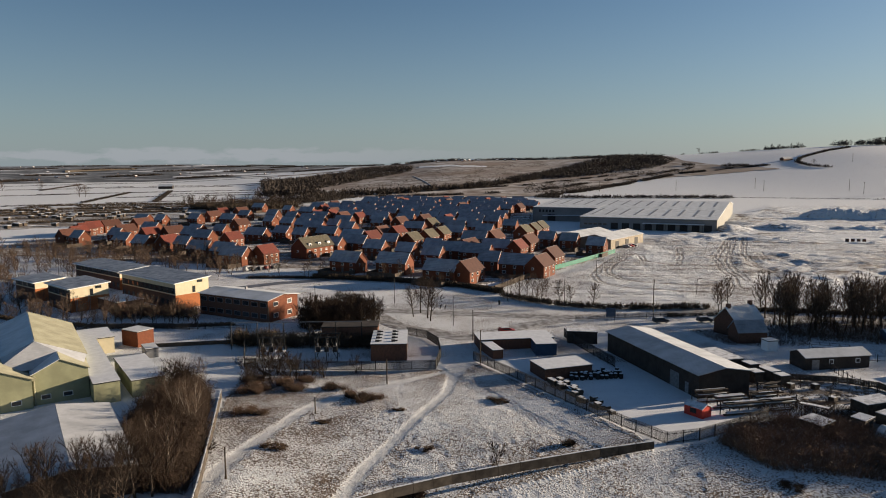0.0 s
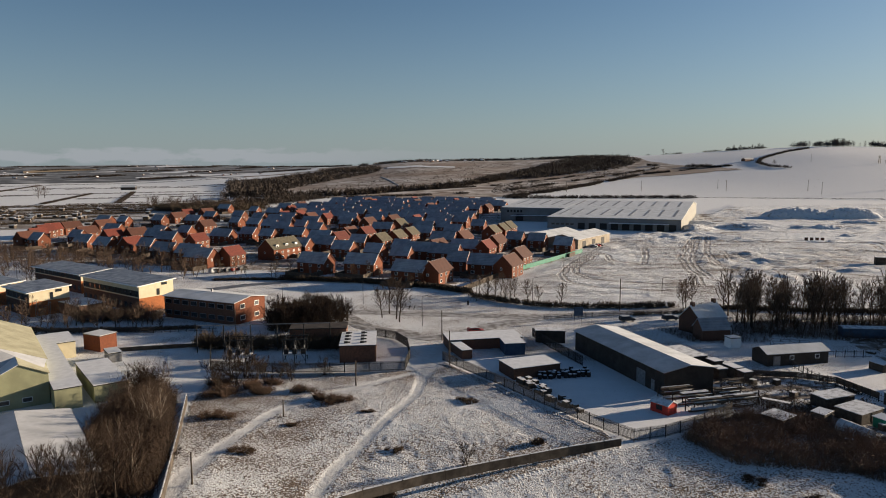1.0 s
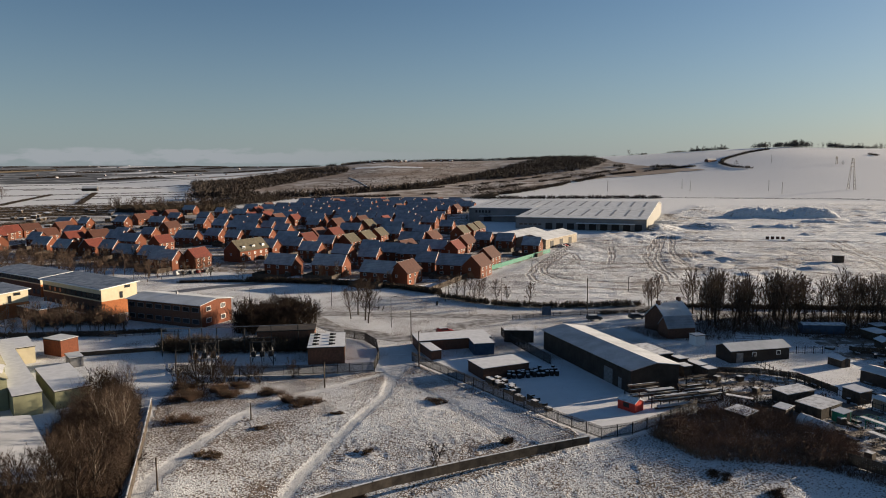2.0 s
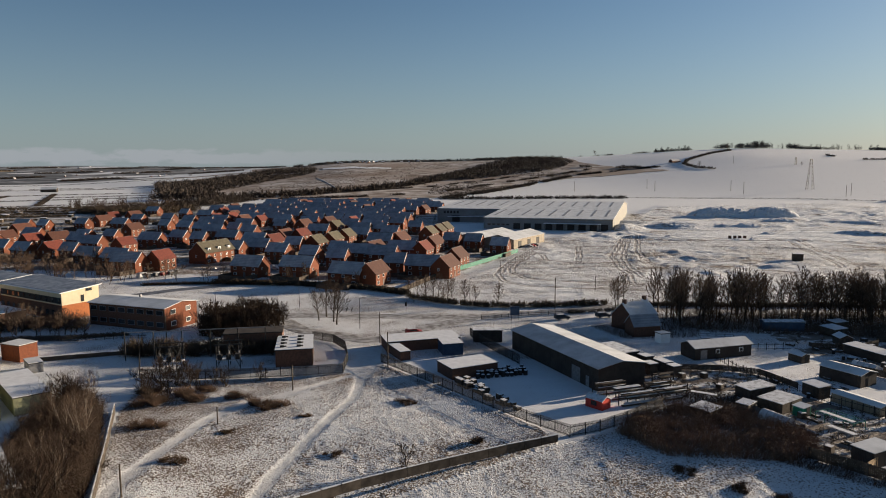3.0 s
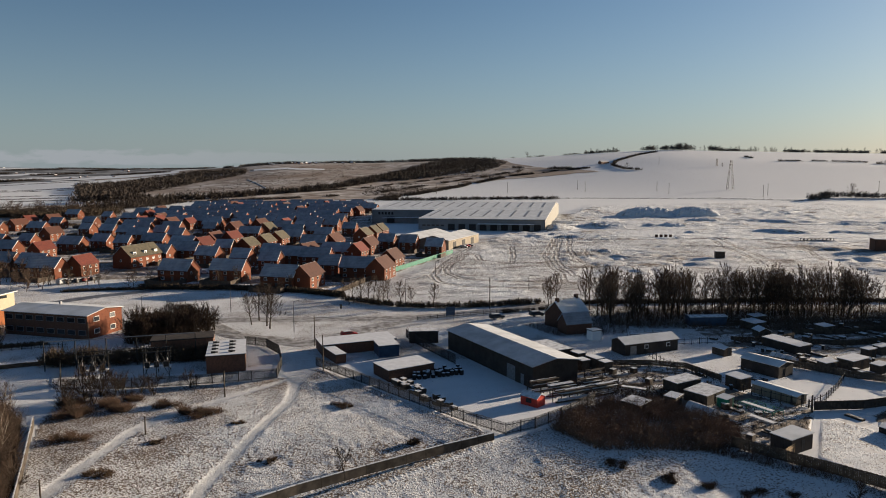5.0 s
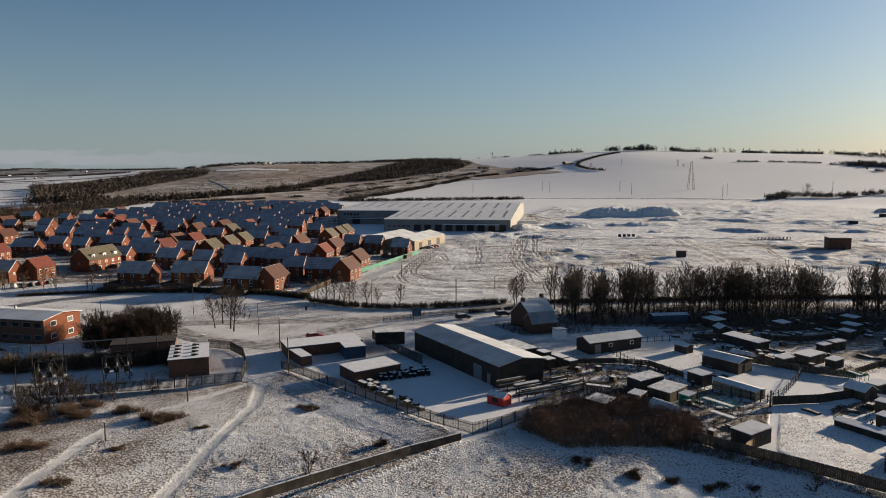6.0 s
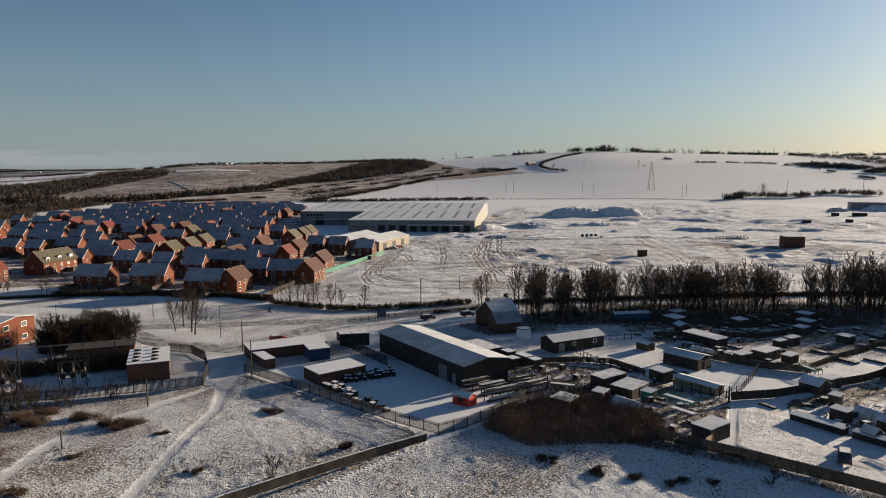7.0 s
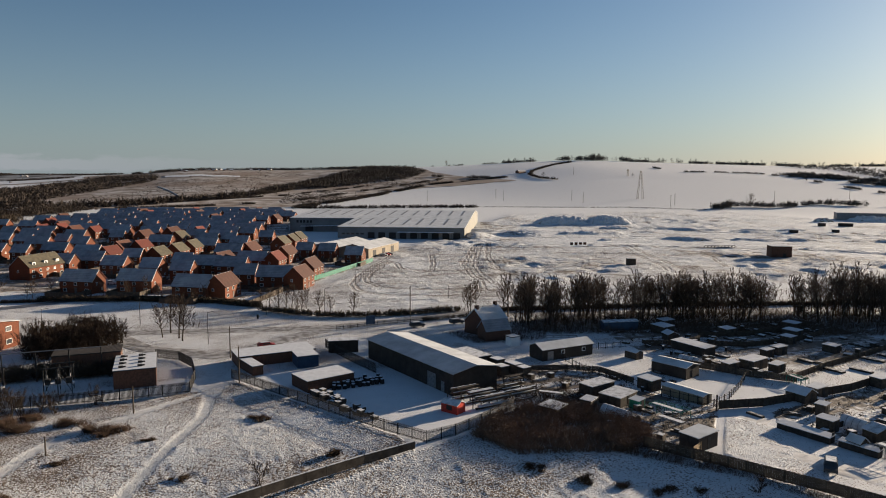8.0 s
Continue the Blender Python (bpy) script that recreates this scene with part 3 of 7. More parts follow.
def drape(name, pts, width, material, label, dz=0.05, step=3.0):
    """A strip along a line, laid on the land; width may vary from point to point."""
    pts = [Vector((*p[:2], p[2] if len(p) > 2 else width)) for p in pts]
    line = []
    for i in range(len(pts) - 1):
        p0, p1, p2, p3 = pts[max(i - 1, 0)], pts[i], pts[i + 1], pts[min(i + 2, len(pts) - 1)]
        n = max(2, int((p2 - p1).length / step))
        for k in range(n):
            t = k / n
            line.append(0.5 * (2 * p1 + (p2 - p0) * t + (2 * p0 - 5 * p1 + 4 * p2 - p3) * t * t + (3 * p1 - p0 - 3 * p2 + p3) * t ** 3))
    line.append(pts[-1])
    s, cols = Shape(), 9
    for i, p in enumerate(line):
        d = (line[min(i + 1, len(line) - 1)] - line[max(i - 1, 0)]).to_2d().normalized()
        for k in range(cols):
            e = k / (cols - 1) * 2 - 1
            o = e * 0.5 * p[2]
            x, y = p[0] - d.y * o, p[1] + d.x * o
            s.v.append((x, y, lz(x, y) + dz - (dz + 0.07) * e ** 4))
    s.f = [(i * cols + k + 1, i * cols + k, (i + 1) * cols + k, (i + 1) * cols + k + 1) for i in range(len(line) - 1) for k in range(cols - 1)]
    return tagged(part(name, s, material), label, "ground", kind="structure")


def polar_patch(name, knots, material, label, dz=0.6, na=60, nr=24):
    """A stretch of far land between two distances, given at some azimuths."""
    k = np.array(knots, float).T
    s = Shape()
    for a in np.linspace(k[0][0], k[0][-1], na):
        w = 1 + 0.012 * noise.noise(Vector((a * 0.9, 0, 0)))
        r0, r1 = np.interp(a, k[0], k[1]) * w, np.interp(a, k[0], k[2]) * w
        for r in np.linspace(r0, r1, nr):
            x, y = r * math.sin(radians(a)), r * math.cos(radians(a))
            s.v.append((x, y, lz(x, y) + dz))
    s.f = [(i * nr + j, i * nr + j + 1, (i + 1) * nr + j + 1, (i + 1) * nr + j)[::-1] for i in range(na - 1) for j in range(nr - 1)]
    return tagged(part(name, s, material), label, "ground", kind="structure")


# ---- far land ----
polar_patch("moor", [(-13.2, 1150, 3000), (-11, 1040, 2650), (-6.5, 960, 2650), (0, 930, 2390), (7.7, 944, 2380), (12.2, 1120, 2290), (15, 1250, 2200), (17.2, 1310, 2140), (18.8, 1335, 1752), (21.5, 1365, 1564), (25.6, 1420, 1426)],
            MOOR, "brown heather moor dusted with snow on a hillside", 0.7, 120, 50)
polar_patch("valley_side", [(-62, 2150, 4900), (-33, 2150, 4900), (-20, 2150, 4900), (-15, 2200, 4850), (-7.5, 2750, 4850)], VALLEY, "valley side of woods and small settlements, bluish haze put into its colour", 1.2, 90, 40)
for a0, a1, r0, r1 in ((-16, -7.4, 2150, 2700), (-21, -12, 2350, 2500), (-20, -15, 2750, 3000), (-24, -19, 3000, 3200), (-31, -27, 2900, 3050), (-21, -17, 3700, 4100), (-33, -29, 3400, 3500)):
    polar_patch("snowy_field", [(a0, r0, r0 + 60), ((a0 + a1) / 2, r0 + 40, (r0 + r1) / 2 + 150), (a1, r0 + 150, r1)], SNOW, "distant snow-covered field on the valley side", 2.0, 24, 6)

# ---- roads, paths and tracks ----
drape("road", [(-230, 300), (-176, 268), (-120, 250), (-79, 240), (-60, 250), (-47, 256), (-20, 272)], 7.0, TAR, "dark wet estate road between snowy verges", 0.06)
drape("main_road", [(-60, 196), (-24, 201), (6, 196), (34, 191), (60, 194), (79, 197), (112, 183), (160, 172)], 7.5, ROAD, "slush-covered road along a hedge", 0.06)
drape("junction_road", [(-25, 205), (-19, 195), (-12, 181), (-2, 174), (4, 168), (12, 172), (22, 181), (34, 188)], 7.0, ROAD, "snowy junction with brown wheel tracks", 0.08)
drape("lane", [(92, 93, 5), (86.5, 89, 5), (83.5, 82, 5), (87, 73, 6), (92, 62, 7), (97, 50, 8)], 5.5, TRACK, "snowy allotment lane with tyre tracks", 0.06)



# ---- windows and doors, shared between buildings ----
FRAME_MESH, PANE_MESH = {}, {}


def window(parent, x, y, z, rot, w=1.2, h=1.1, frame_mat=None, name="window"):
    """A framed window on a wall; its face looks along local -y before the turn rot."""
    key = (w, h, (frame_mat or WHITE).name)
    if key not in FRAME_MESH:
        b = 0.1
        FRAME_MESH[key] = Shape().box(0, -0.03, 0, w, 0.1, h).mesh("window")
        FRAME_MESH[key].materials.append(frame_mat or WHITE)
        PANE_MESH[key] = Shape().box(0, -0.075, b, w - 2 * b, 0.03, h - 2 * b).mesh("pane")
        PANE_MESH[key].materials.append(GLASS)
    f = part(name, FRAME_MESH[key], None, parent, m=pose(x, y, z, 0, 0, rot))
    part("pane", PANE_MESH[key], None, f)
    return f


DOOR_MESH = Shape().box(0, -0.03, 0, 1.0, 0.08, 2.05).box(0, -0.06, 2.05, 1.3, 0.5, 0.1).mesh("door")
DOOR_MESH.materials.append(DOOR)


def gable_roof(t, L, W, eave, ridge, m1, m2, over=0.3, thick=0.14, off=0.0):
    """Two roof slopes; m1 lies on the -y side."""
    k1, k2 = (ridge - eave) / (W / 2 + off), (ridge - eave) / (W / 2 - off)
    x, ya, yb = L / 2 + over, -W / 2 - over, W / 2 + over
    za, zb = eave - over * k1 + 0.01, eave - over * k2 + 0.01
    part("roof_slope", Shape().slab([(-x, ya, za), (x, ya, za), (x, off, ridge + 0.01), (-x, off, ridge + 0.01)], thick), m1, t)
    part("roof_slope", Shape().slab([(-x, off, ridge + 0.01), (x, off, ridge + 0.01), (x, yb, zb), (-x, yb, zb)], thick), m2, t)


# ---- brick houses of the estate ----
def make_house(L, W, eave, ridge, front, rear, walls, dormers=0, simple=False, label=""):
    t = thing("house", 0, 0, -5000, 0, label, "house", "brick houses of the estate")
    part("wall", Shape().house_prism(L, W, eave, ridge), walls, t)
    gable_roof(t, L, W, eave, ridge, front, rear)
    part("bargeboard", Shape().slab([(L / 2 + 0.31, -W / 2 - 0.3, eave - 0.42), (L / 2 + 0.36, -W / 2 - 0.3, eave - 0.42), (L / 2 + 0.36, 0, ridge - 0.12), (L / 2 + 0.31, 0, ridge - 0.12)], 0.14), WHITE, t)
    if not simple:
        part("gutter", Shape().box(0, -W / 2 - 0.36, eave - 0.32, L + 0.5, 0.14, 0.12), DARK_STEEL, t)
    n = max(2, round(L / (4.8 if simple else 4.0)))
    for i in range(n):
        x = -L / 2 + L * (i + 0.5) / n
        window(t, x, -W / 2, 2.9, 0, 1.2, 1.1)
        if i == n // 2:
            part("door", DOOR_MESH, None, t, m=pose(x, -W / 2, 0.05))
        elif not simple:
            window(t, x, -W / 2, 0.8, 0, 1.5, 1.1)
    window(t, L / 2, -1.2, 2.9, 90, 0.8, 1.0)
    if not simple:
        window(t, L / 2, 1.4, 0.8, 90, 0.8, 1.0)
        window(t, -L / 2, 0.6, 2.9, -90, 0.8, 1.0)
    for i in range(dormers):
        x = -L / 2 + L * (i + 0.5) / dormers
        d = part("dormer", Shape().box(x, -W / 4 - 0.5, eave + 0.2, 1.7, 2.4, 1.7), WHITE, t)
        part("dormer_roof", Shape().box(x, -W / 4 - 0.55, eave + 1.9, 2.0, 2.7, 0.12), front, d)
        window(t, x, -W / 4 - 1.7, eave + 0.5, 0, 1.1, 1.1)
    return t


HOUSES = {
    "S": [make_house(10.2, 7.4, 4.6, 8.2, SHADED_ROOF_SNOW, TILE_BROWN, BRICK, label="orange brick two-storey house with snow on its shaded roof"),
          make_house(13.0, 7.6, 4.6, 8.3, SHADED_ROOF_SNOW, TILE_RED, BRICK, label="long orange brick house with a snow-covered roof"),
          make_house(8.4, 7.2, 4.6, 8.2, SHADED_ROOF_SNOW, TILE_BROWN, BRICK, label="small orange brick house with a steep snowy roof")],
    "G": [make_house(10.2, 7.4, 4.6, 8.2, TILE_RED, SHADED_ROOF_SNOW, BRICK, label="orange brick house with a bare red tiled roof"),
          make_house(11.9, 7.6, 4.6, 8.3, TILE_BROWN, SHADED_ROOF_SNOW, BRICK, label="orange brick house with a brown tiled roof free of snow")],
    "O": [make_house(10.7, 8.3, 4.6, 8.3, TILE_OLIVE, SHADED_ROOF_SNOW, BRICK, label="brick house with a mossy grey-green tiled roof")],
    "D": [make_house(19.2, 9.6, 5.1, 9.5, TILE_OLIVE, SHADED_ROOF_SNOW, BRICK, 3, label="long brick block with a mossy roof and three dormers")],
    "far": [make_house(13.6, 8.3, 4.6, 8.3, SHADED_ROOF_SNOW, TILE_BROWN, BRICK, 0, True, label="distant orange brick house with a snowy roof"),
            make_house(19.2, 8.5, 4.6, 8.3, SHADED_ROOF_SNOW, TILE_RED, BRICK, 0, True, label="distant brick terrace with a snowy roof")],
}
STREETS = [
    [(-208, 388, "G"), (-214, 409, "G"), (-222, 433, "G"), (-223, 444, "G"), (-217, 455, "G"), (-203, 469, "G"), (-184, 394, "S"), (-198, 380, "S"), (-190, 417, "G"), (-181, 434, "S"), (-167, 397, "G"), (-157, 405, "G"), (-147, 417, "S"), (-168, 367, "S"), (-151, 351, "S"), (-139, 352, "G")],
    [(-130, 378, "S"), (-143, 396, "S"), (-132, 416, "S"), (-111, 366, "G"), (-128, 345, "S"), (-112, 323, "S"), (-98, 314, "S"), (-182, 515, "S"), (-178, 541, "G"), (-184, 583, "G"), (-203, 505, "S"), (-219, 511, "S"), (-155, 508, "S"), (-171, 654, "S"), (-170, 590, "G"), (-155, 550, "S"), (-134, 554, "S"), (-133, 458, "G"), (-78, 304, "G"), (-89, 299, "S")],
    [(-135, 613, "S"), (-114, 590, "S"), (-113, 527, "S"), (-98, 509, "S"), (-98, 545, "G"), (-90, 577, "G"), (-78, 573, "S"), (-75, 524, "G"), (-62, 516, "G"), (-68, 483, "S"), (-86, 486, "S"), (-104, 472, "S"), (-120, 487, "S"), (-91, 457, "S"), (-70, 452, "S"), (-65, 397, "S"), (-80, 437, "S"), (-58, 430, "S"), (-79, 390, "S"), (-104, 391, "S"), (-92, 402, "S")],
    [(-61, 326, "D"), (-52, 337, "S"), (-43, 345, "S"), (-48, 376, "S"), (-38, 368, "G"), (-16, 357, "O"), (-8, 373, "O"), (-1, 389, "O"), (-8, 453, "O"), (2, 467, "S"), (8, 399, "S"), (-17, 427, "S"), (-26, 398, "G"), (-35, 396, "G"), (-43, 468, "S"), (-26, 498, "S"), (-46, 525, "S"), (-31, 323, "S"), (-16, 310, "S"), (-26, 352, "S")],
    [(-19, 273, "S"), (-38, 278, "S"), (-4, 326, "S"), (5, 312, "S"), (12, 324, "G"), (-4, 297, "S"), (0, 252, "S"), (9, 251, "G"), (15, 304, "S"), (19, 277, "S"), (25, 322, "S"), (34, 319, "G"), (29, 267, "S"), (37, 264, "G"), (45, 289, "G"), (27, 367, "G"), (17, 362, "S"), (25, 408, "S"), (43, 442, "S")],
    [(46, 397, "O"), (53, 410, "O"), (59, 424, "O"), (42, 342, "G"), (8, 433, "S"), (20, 433, "S"), (24, 494, "S"), (35, 590, "S"), (45, 604, "S"), (55, 612, "S"), (68, 622, "G"), (45, 529, "S"), (54, 358, "S"), (64, 350, "S"), (73, 329, "S")],
]
dice = random.Random(5)
PLACED = []


def garden_fence():
    """Three sides of board fence round a garden, as one folded strip."""
    line = [(-6.2, -3.0), (-6.2, -11.5), (6.2, -11.5), (6.2, -3.0)]
    s = Shape()
    for z in (0.0, 1.75):
        s.v += [(x, y, z) for x, y in line] + [(x * 0.985, y + 0.12, z) for x, y in line]
    for i in range(3):
        s.f += [(i, i + 1, i + 9, i + 8), (i + 5, i + 4, i + 12, i + 13), (i + 8, i + 9, i + 13, i + 12)]
    me = s.mesh("garden_fence")
    me.materials.append(TIMBER)
    return me


GARDEN_FENCE = garden_fence()


def put_house(kind, x, y, rot, s=1.0):
    proto = dice.choice(HOUSES[kind])
    copy_thing(proto, pose(x, y, lz(x, y), 0, 0, rot))
    PLACED.append((x, y))
    if kind == "S" or kind == "far" and dice.random() < 0.5:
        side = pose(x, y, lz(x, y), 0, 0, rot) @ pose(0, 0, 0, 0, 0, 0 if kind == "S" else dice.choice((0, 180)))
        ob = part("garden_fence", GARDEN_FENCE, None)
        ob.matrix_basis = side
        tagged(ob, "dark timber fence round a back garden", "fence", "garden fences of the estate")


for street in STREETS:
    for x, y, kind in street:
        put_house(kind, x, y, (-28 if kind == "S" else 62) + dice.uniform(-4, 4))
for row in range(11):
    y0 = 470 + 33 * row
    for k in range(22):
        x = -170 + 15.5 * k + dice.uniform(-2, 2) + 3 * (row % 3)
        y = y0 - 0.35 * (x + 40) + dice.uniform(-4, 4)
        az = math.degrees(math.atan2(x, y))
        if not -10.5 < az < 7.2 or math.hypot(x, y) > 810 or (az < -6.5 and math.hypot(x, y) > 700) or (az > 4.5 and y < 640):
            continue
        if min(math.hypot(x - p, y - q) for p, q in PLACED) < 13:
            continue
        kind = "far" if dice.random() < 0.85 else "G"
        put_house(kind, x, y, (-28 if kind == "far" else 62) + dice.uniform(-4, 4))
for protos in HOUSES.values():
    for h in protos:
        for o in (*h.children_recursive, h):
            bpy.data.objects.remove(o)


for k, line in enumerate([[(-235, 372), (-180, 352), (-120, 330), (-80, 312), (-60, 300)], [(-230, 480), (-170, 445), (-110, 415), (-60, 412), (-10, 372), (30, 350), (60, 336)], [(-20, 290), (10, 286), (40, 306), (52, 330)],
                          [(-190, 560), (-120, 540), (-60, 500), (10, 470), (70, 450)], [(-60, 300), (-40, 320), (-20, 345), (10, 345)], [(-150, 640), (-90, 620), (-20, 560), (40, 520)], [(-20, 272), (-40, 300), (-60, 300)]]):
    drape("estate_street", line, 6.5, TAR, "wet dark estate street between houses", 0.07)


# ---- larger buildings ----
def flat_building(name, x, y, rot, L, W, h, walls, label, category="building", roof=None, lip=0.15, group=""):
    t = thing(name, x, y, 0, rot, label, category, group)
    part("wall", Shape().box(0, 0, 0, L, W, h), walls, t)
    part("roof_deck", Shape().box(0, 0, h, L + 2 * lip, W + 2 * lip, 0.14), DARK_STEEL, t)
    part("roof_snow", Shape().box(0, 0, h + 0.14, L + 2 * lip - 0.1, W + 2 * lip - 0.1, 0.09), roof or SNOW_SHEET, t, "snow lying on the roof")
    return t


def gable_building(name, x, y, rot, L, W, eave, ridge, walls, m1, m2, label, category="building", over=0.25, off=0.0, group=""):
    t = thing(name, x, y, 0, rot, label, category, group)
    part("wall", Shape().house_prism(L, W, eave, ridge, off), walls, t)
    gable_roof(t, L, W, eave, ridge, m1, m2, over, 0.12, off)
    return t


def warehouse():
    t = thing("warehouse", 130.3, 447.9, 0, -25.5, "very large pale grey warehouse with a snowy ribbed roof", "warehouse")
    ze, zr, zl = 7.6, 13.3, 10.2
    part("front_wall", Shape().box(0, 0.15, 0, 85.4, 0.3, ze), GREY_CLAD, t, "shaded grey cladding")
    part("side_wall", Shape().box(-42.7, 26, 0, 0.3, 52, ze + 0.5), GREY_CLAD, t)
    part("rear_front_wall", Shape().box(-67.7, 52.15, 0, 50, 0.3, zl), GREY_CLAD, t, "set-back shaded grey cladding")
    s = Shape()
    s.poly([(42.7, 0, 0), (42.7, 165, 0), (42.7, 165, 9), (42.7, 118, zr), (42.7, 0, ze), (42.4, 0, 0), (42.4, 165, 0), (42.4, 165, 9), (42.4, 118, zr), (42.4, 0, ze)],
           [(0, 1, 2, 3, 4), (9, 8, 7, 6, 5), (0, 5, 6, 1), (1, 6, 7, 2), (4, 3, 8, 9), (3, 2, 7, 8), (0, 4, 9, 5)])
    # end wall gets a warmer copy of the front's cladding, sunlight in its colour
    part("end_wall", s, LIGHT_CLAD, t, "end wall with sunlight put into its cream tone")
    part("rear_wall", Shape().box(-25, 164.8, 0, 135, 0.3, 9), GREY_CLAD, t)
    part("far_end_wall", Shape().box(-92.6, 108, 0, 0.3, 113, 10), GREY_CLAD, t)
    part("roof_slope", Shape().slab([(-43, -0.6, ze), (43.2, -0.6, ze), (43.2, 118, zr), (-43, 118, zr)], 0.25), SNOW_SHEET, t, "snow-whitened metal roof")
    part("roof_slope", Shape().slab([(-93, 51.5, zl), (-43, 51.5, zl), (-43, 118, zr), (-93, 118, zr)], 0.25), SNOW_SHEET, t, "snow-whitened metal roof")
    part("roof_slope", Shape().slab([(-93, 118, zr), (43.2, 118, zr), (43.2, 165.5, 9), (-93, 165.5, 9)], 0.25), SNOW_SHEET, t)
    k = (zr - ze) / 118.6
    for i in range(14):
        x = -88 + 9.4 * i
        part("rooflight", Shape().slab([(x, 76, ze + 76.6 * k + 0.27), (x + 1.5, 76, ze + 76.6 * k + 0.27), (x + 1.5, 112, ze + 112.6 * k + 0.27), (x, 112, ze + 112.6 * k + 0.27)], 0.06), STEEL, t)
    for i in range(9):
        x = -39 + 9.4 * i
        part("rooflight", Shape().slab([(x, 14, ze + 14.6 * k + 0.27), (x + 1.5, 14, ze + 14.6 * k + 0.27), (x + 1.5, 52, ze + 52.6 * k + 0.27), (x, 52, ze + 52.6 * k + 0.27)], 0.06), STEEL, t)
    part("parapet_band", Shape().box(0, -0.06, ze - 0.8, 85.4, 0.12, 0.7), LIGHT_CLAD, t)
    for i in range(9):
        part("loading_door", Shape().box(-20 + 7.2 * i, -0.05, 0, 4.6, 0.14, 4.2), DARK_STEEL, t)
    for i in range(5):
        window(t, -39 + 3.2 * i, 0, 2.6, 0, 2.2, 1.1, DARK_STEEL)
    part("canopy", Shape().box(17, -2.2, 4.5, 37, 4.2, 0.3), SNOW, t, "snow-covered loading canopy")
    for i in range(9):
        part("canopy_post", Shape().box(-0.5 + 4.4 * i, -4.1, 0, 0.18, 0.18, 4.5), DARK_STEEL, t)
    part("rear_canopy", Shape().slab([(-84, 48, 4.0), (-52, 48, 4.8), (-52, 52, 4.8), (-84, 52, 4.0)], 0.3), SNOW, t)
    part("loading_door", Shape().box(-78, 51.95, 0, 6, 0.14, 5), DARK_STEEL, t)
    for i in range(5):
        part("sign_bar", Shape().box(-87 + 2.6 * i, 51.94, 6.6, 1.6, 0.1, 1.9), DARK_STEEL, t, "dark sign lettering as bars")


warehouse()
for k, (x, y) in enumerate([(75.6, 378.4), (89.4, 367.6)]):
    t = gable_building("industrial_unit", x, y, 52, 41, 17.4, 4.8, 7.0, TAN_CLAD if k else GREY_CLAD, SNOW_SHEET, SNOW_SHEET, "low industrial unit with a shallow snow-covered roof", over=0.4, group="twin industrial units")
    if k:
        for j in range(3):
            part("shutter", Shape().box(-13 + 12 * j, -8.75, 0, 4, 0.12, 3.6), DARK_STEEL, t)
# left roof slope takes the greyer sheet, its shade held in the colour
t = gable_building("barn", 46.6, 139.6, -75.5, 34.2, 10.6, 4.5, 5.4, DARK_CLAD, SHADED_SHEET, SNOW_SHEET, "long dark metal barn with snow on its shallow roof", "barn", 0.45)
for x, w, h in ((9.5, 3.0, 3.0), (13.5, 1.1, 2.1)):
    part("door", Shape().box(x, -5.25, 0.02, w, 0.12, h), STEEL, t)
for x, w in ((-14, 3.2), (3, 4.0), (-5, 2.2)):
    part("strip_window", Shape().box(x, -5.24, 2.6, w, 0.1, 0.8), GLASS, t)


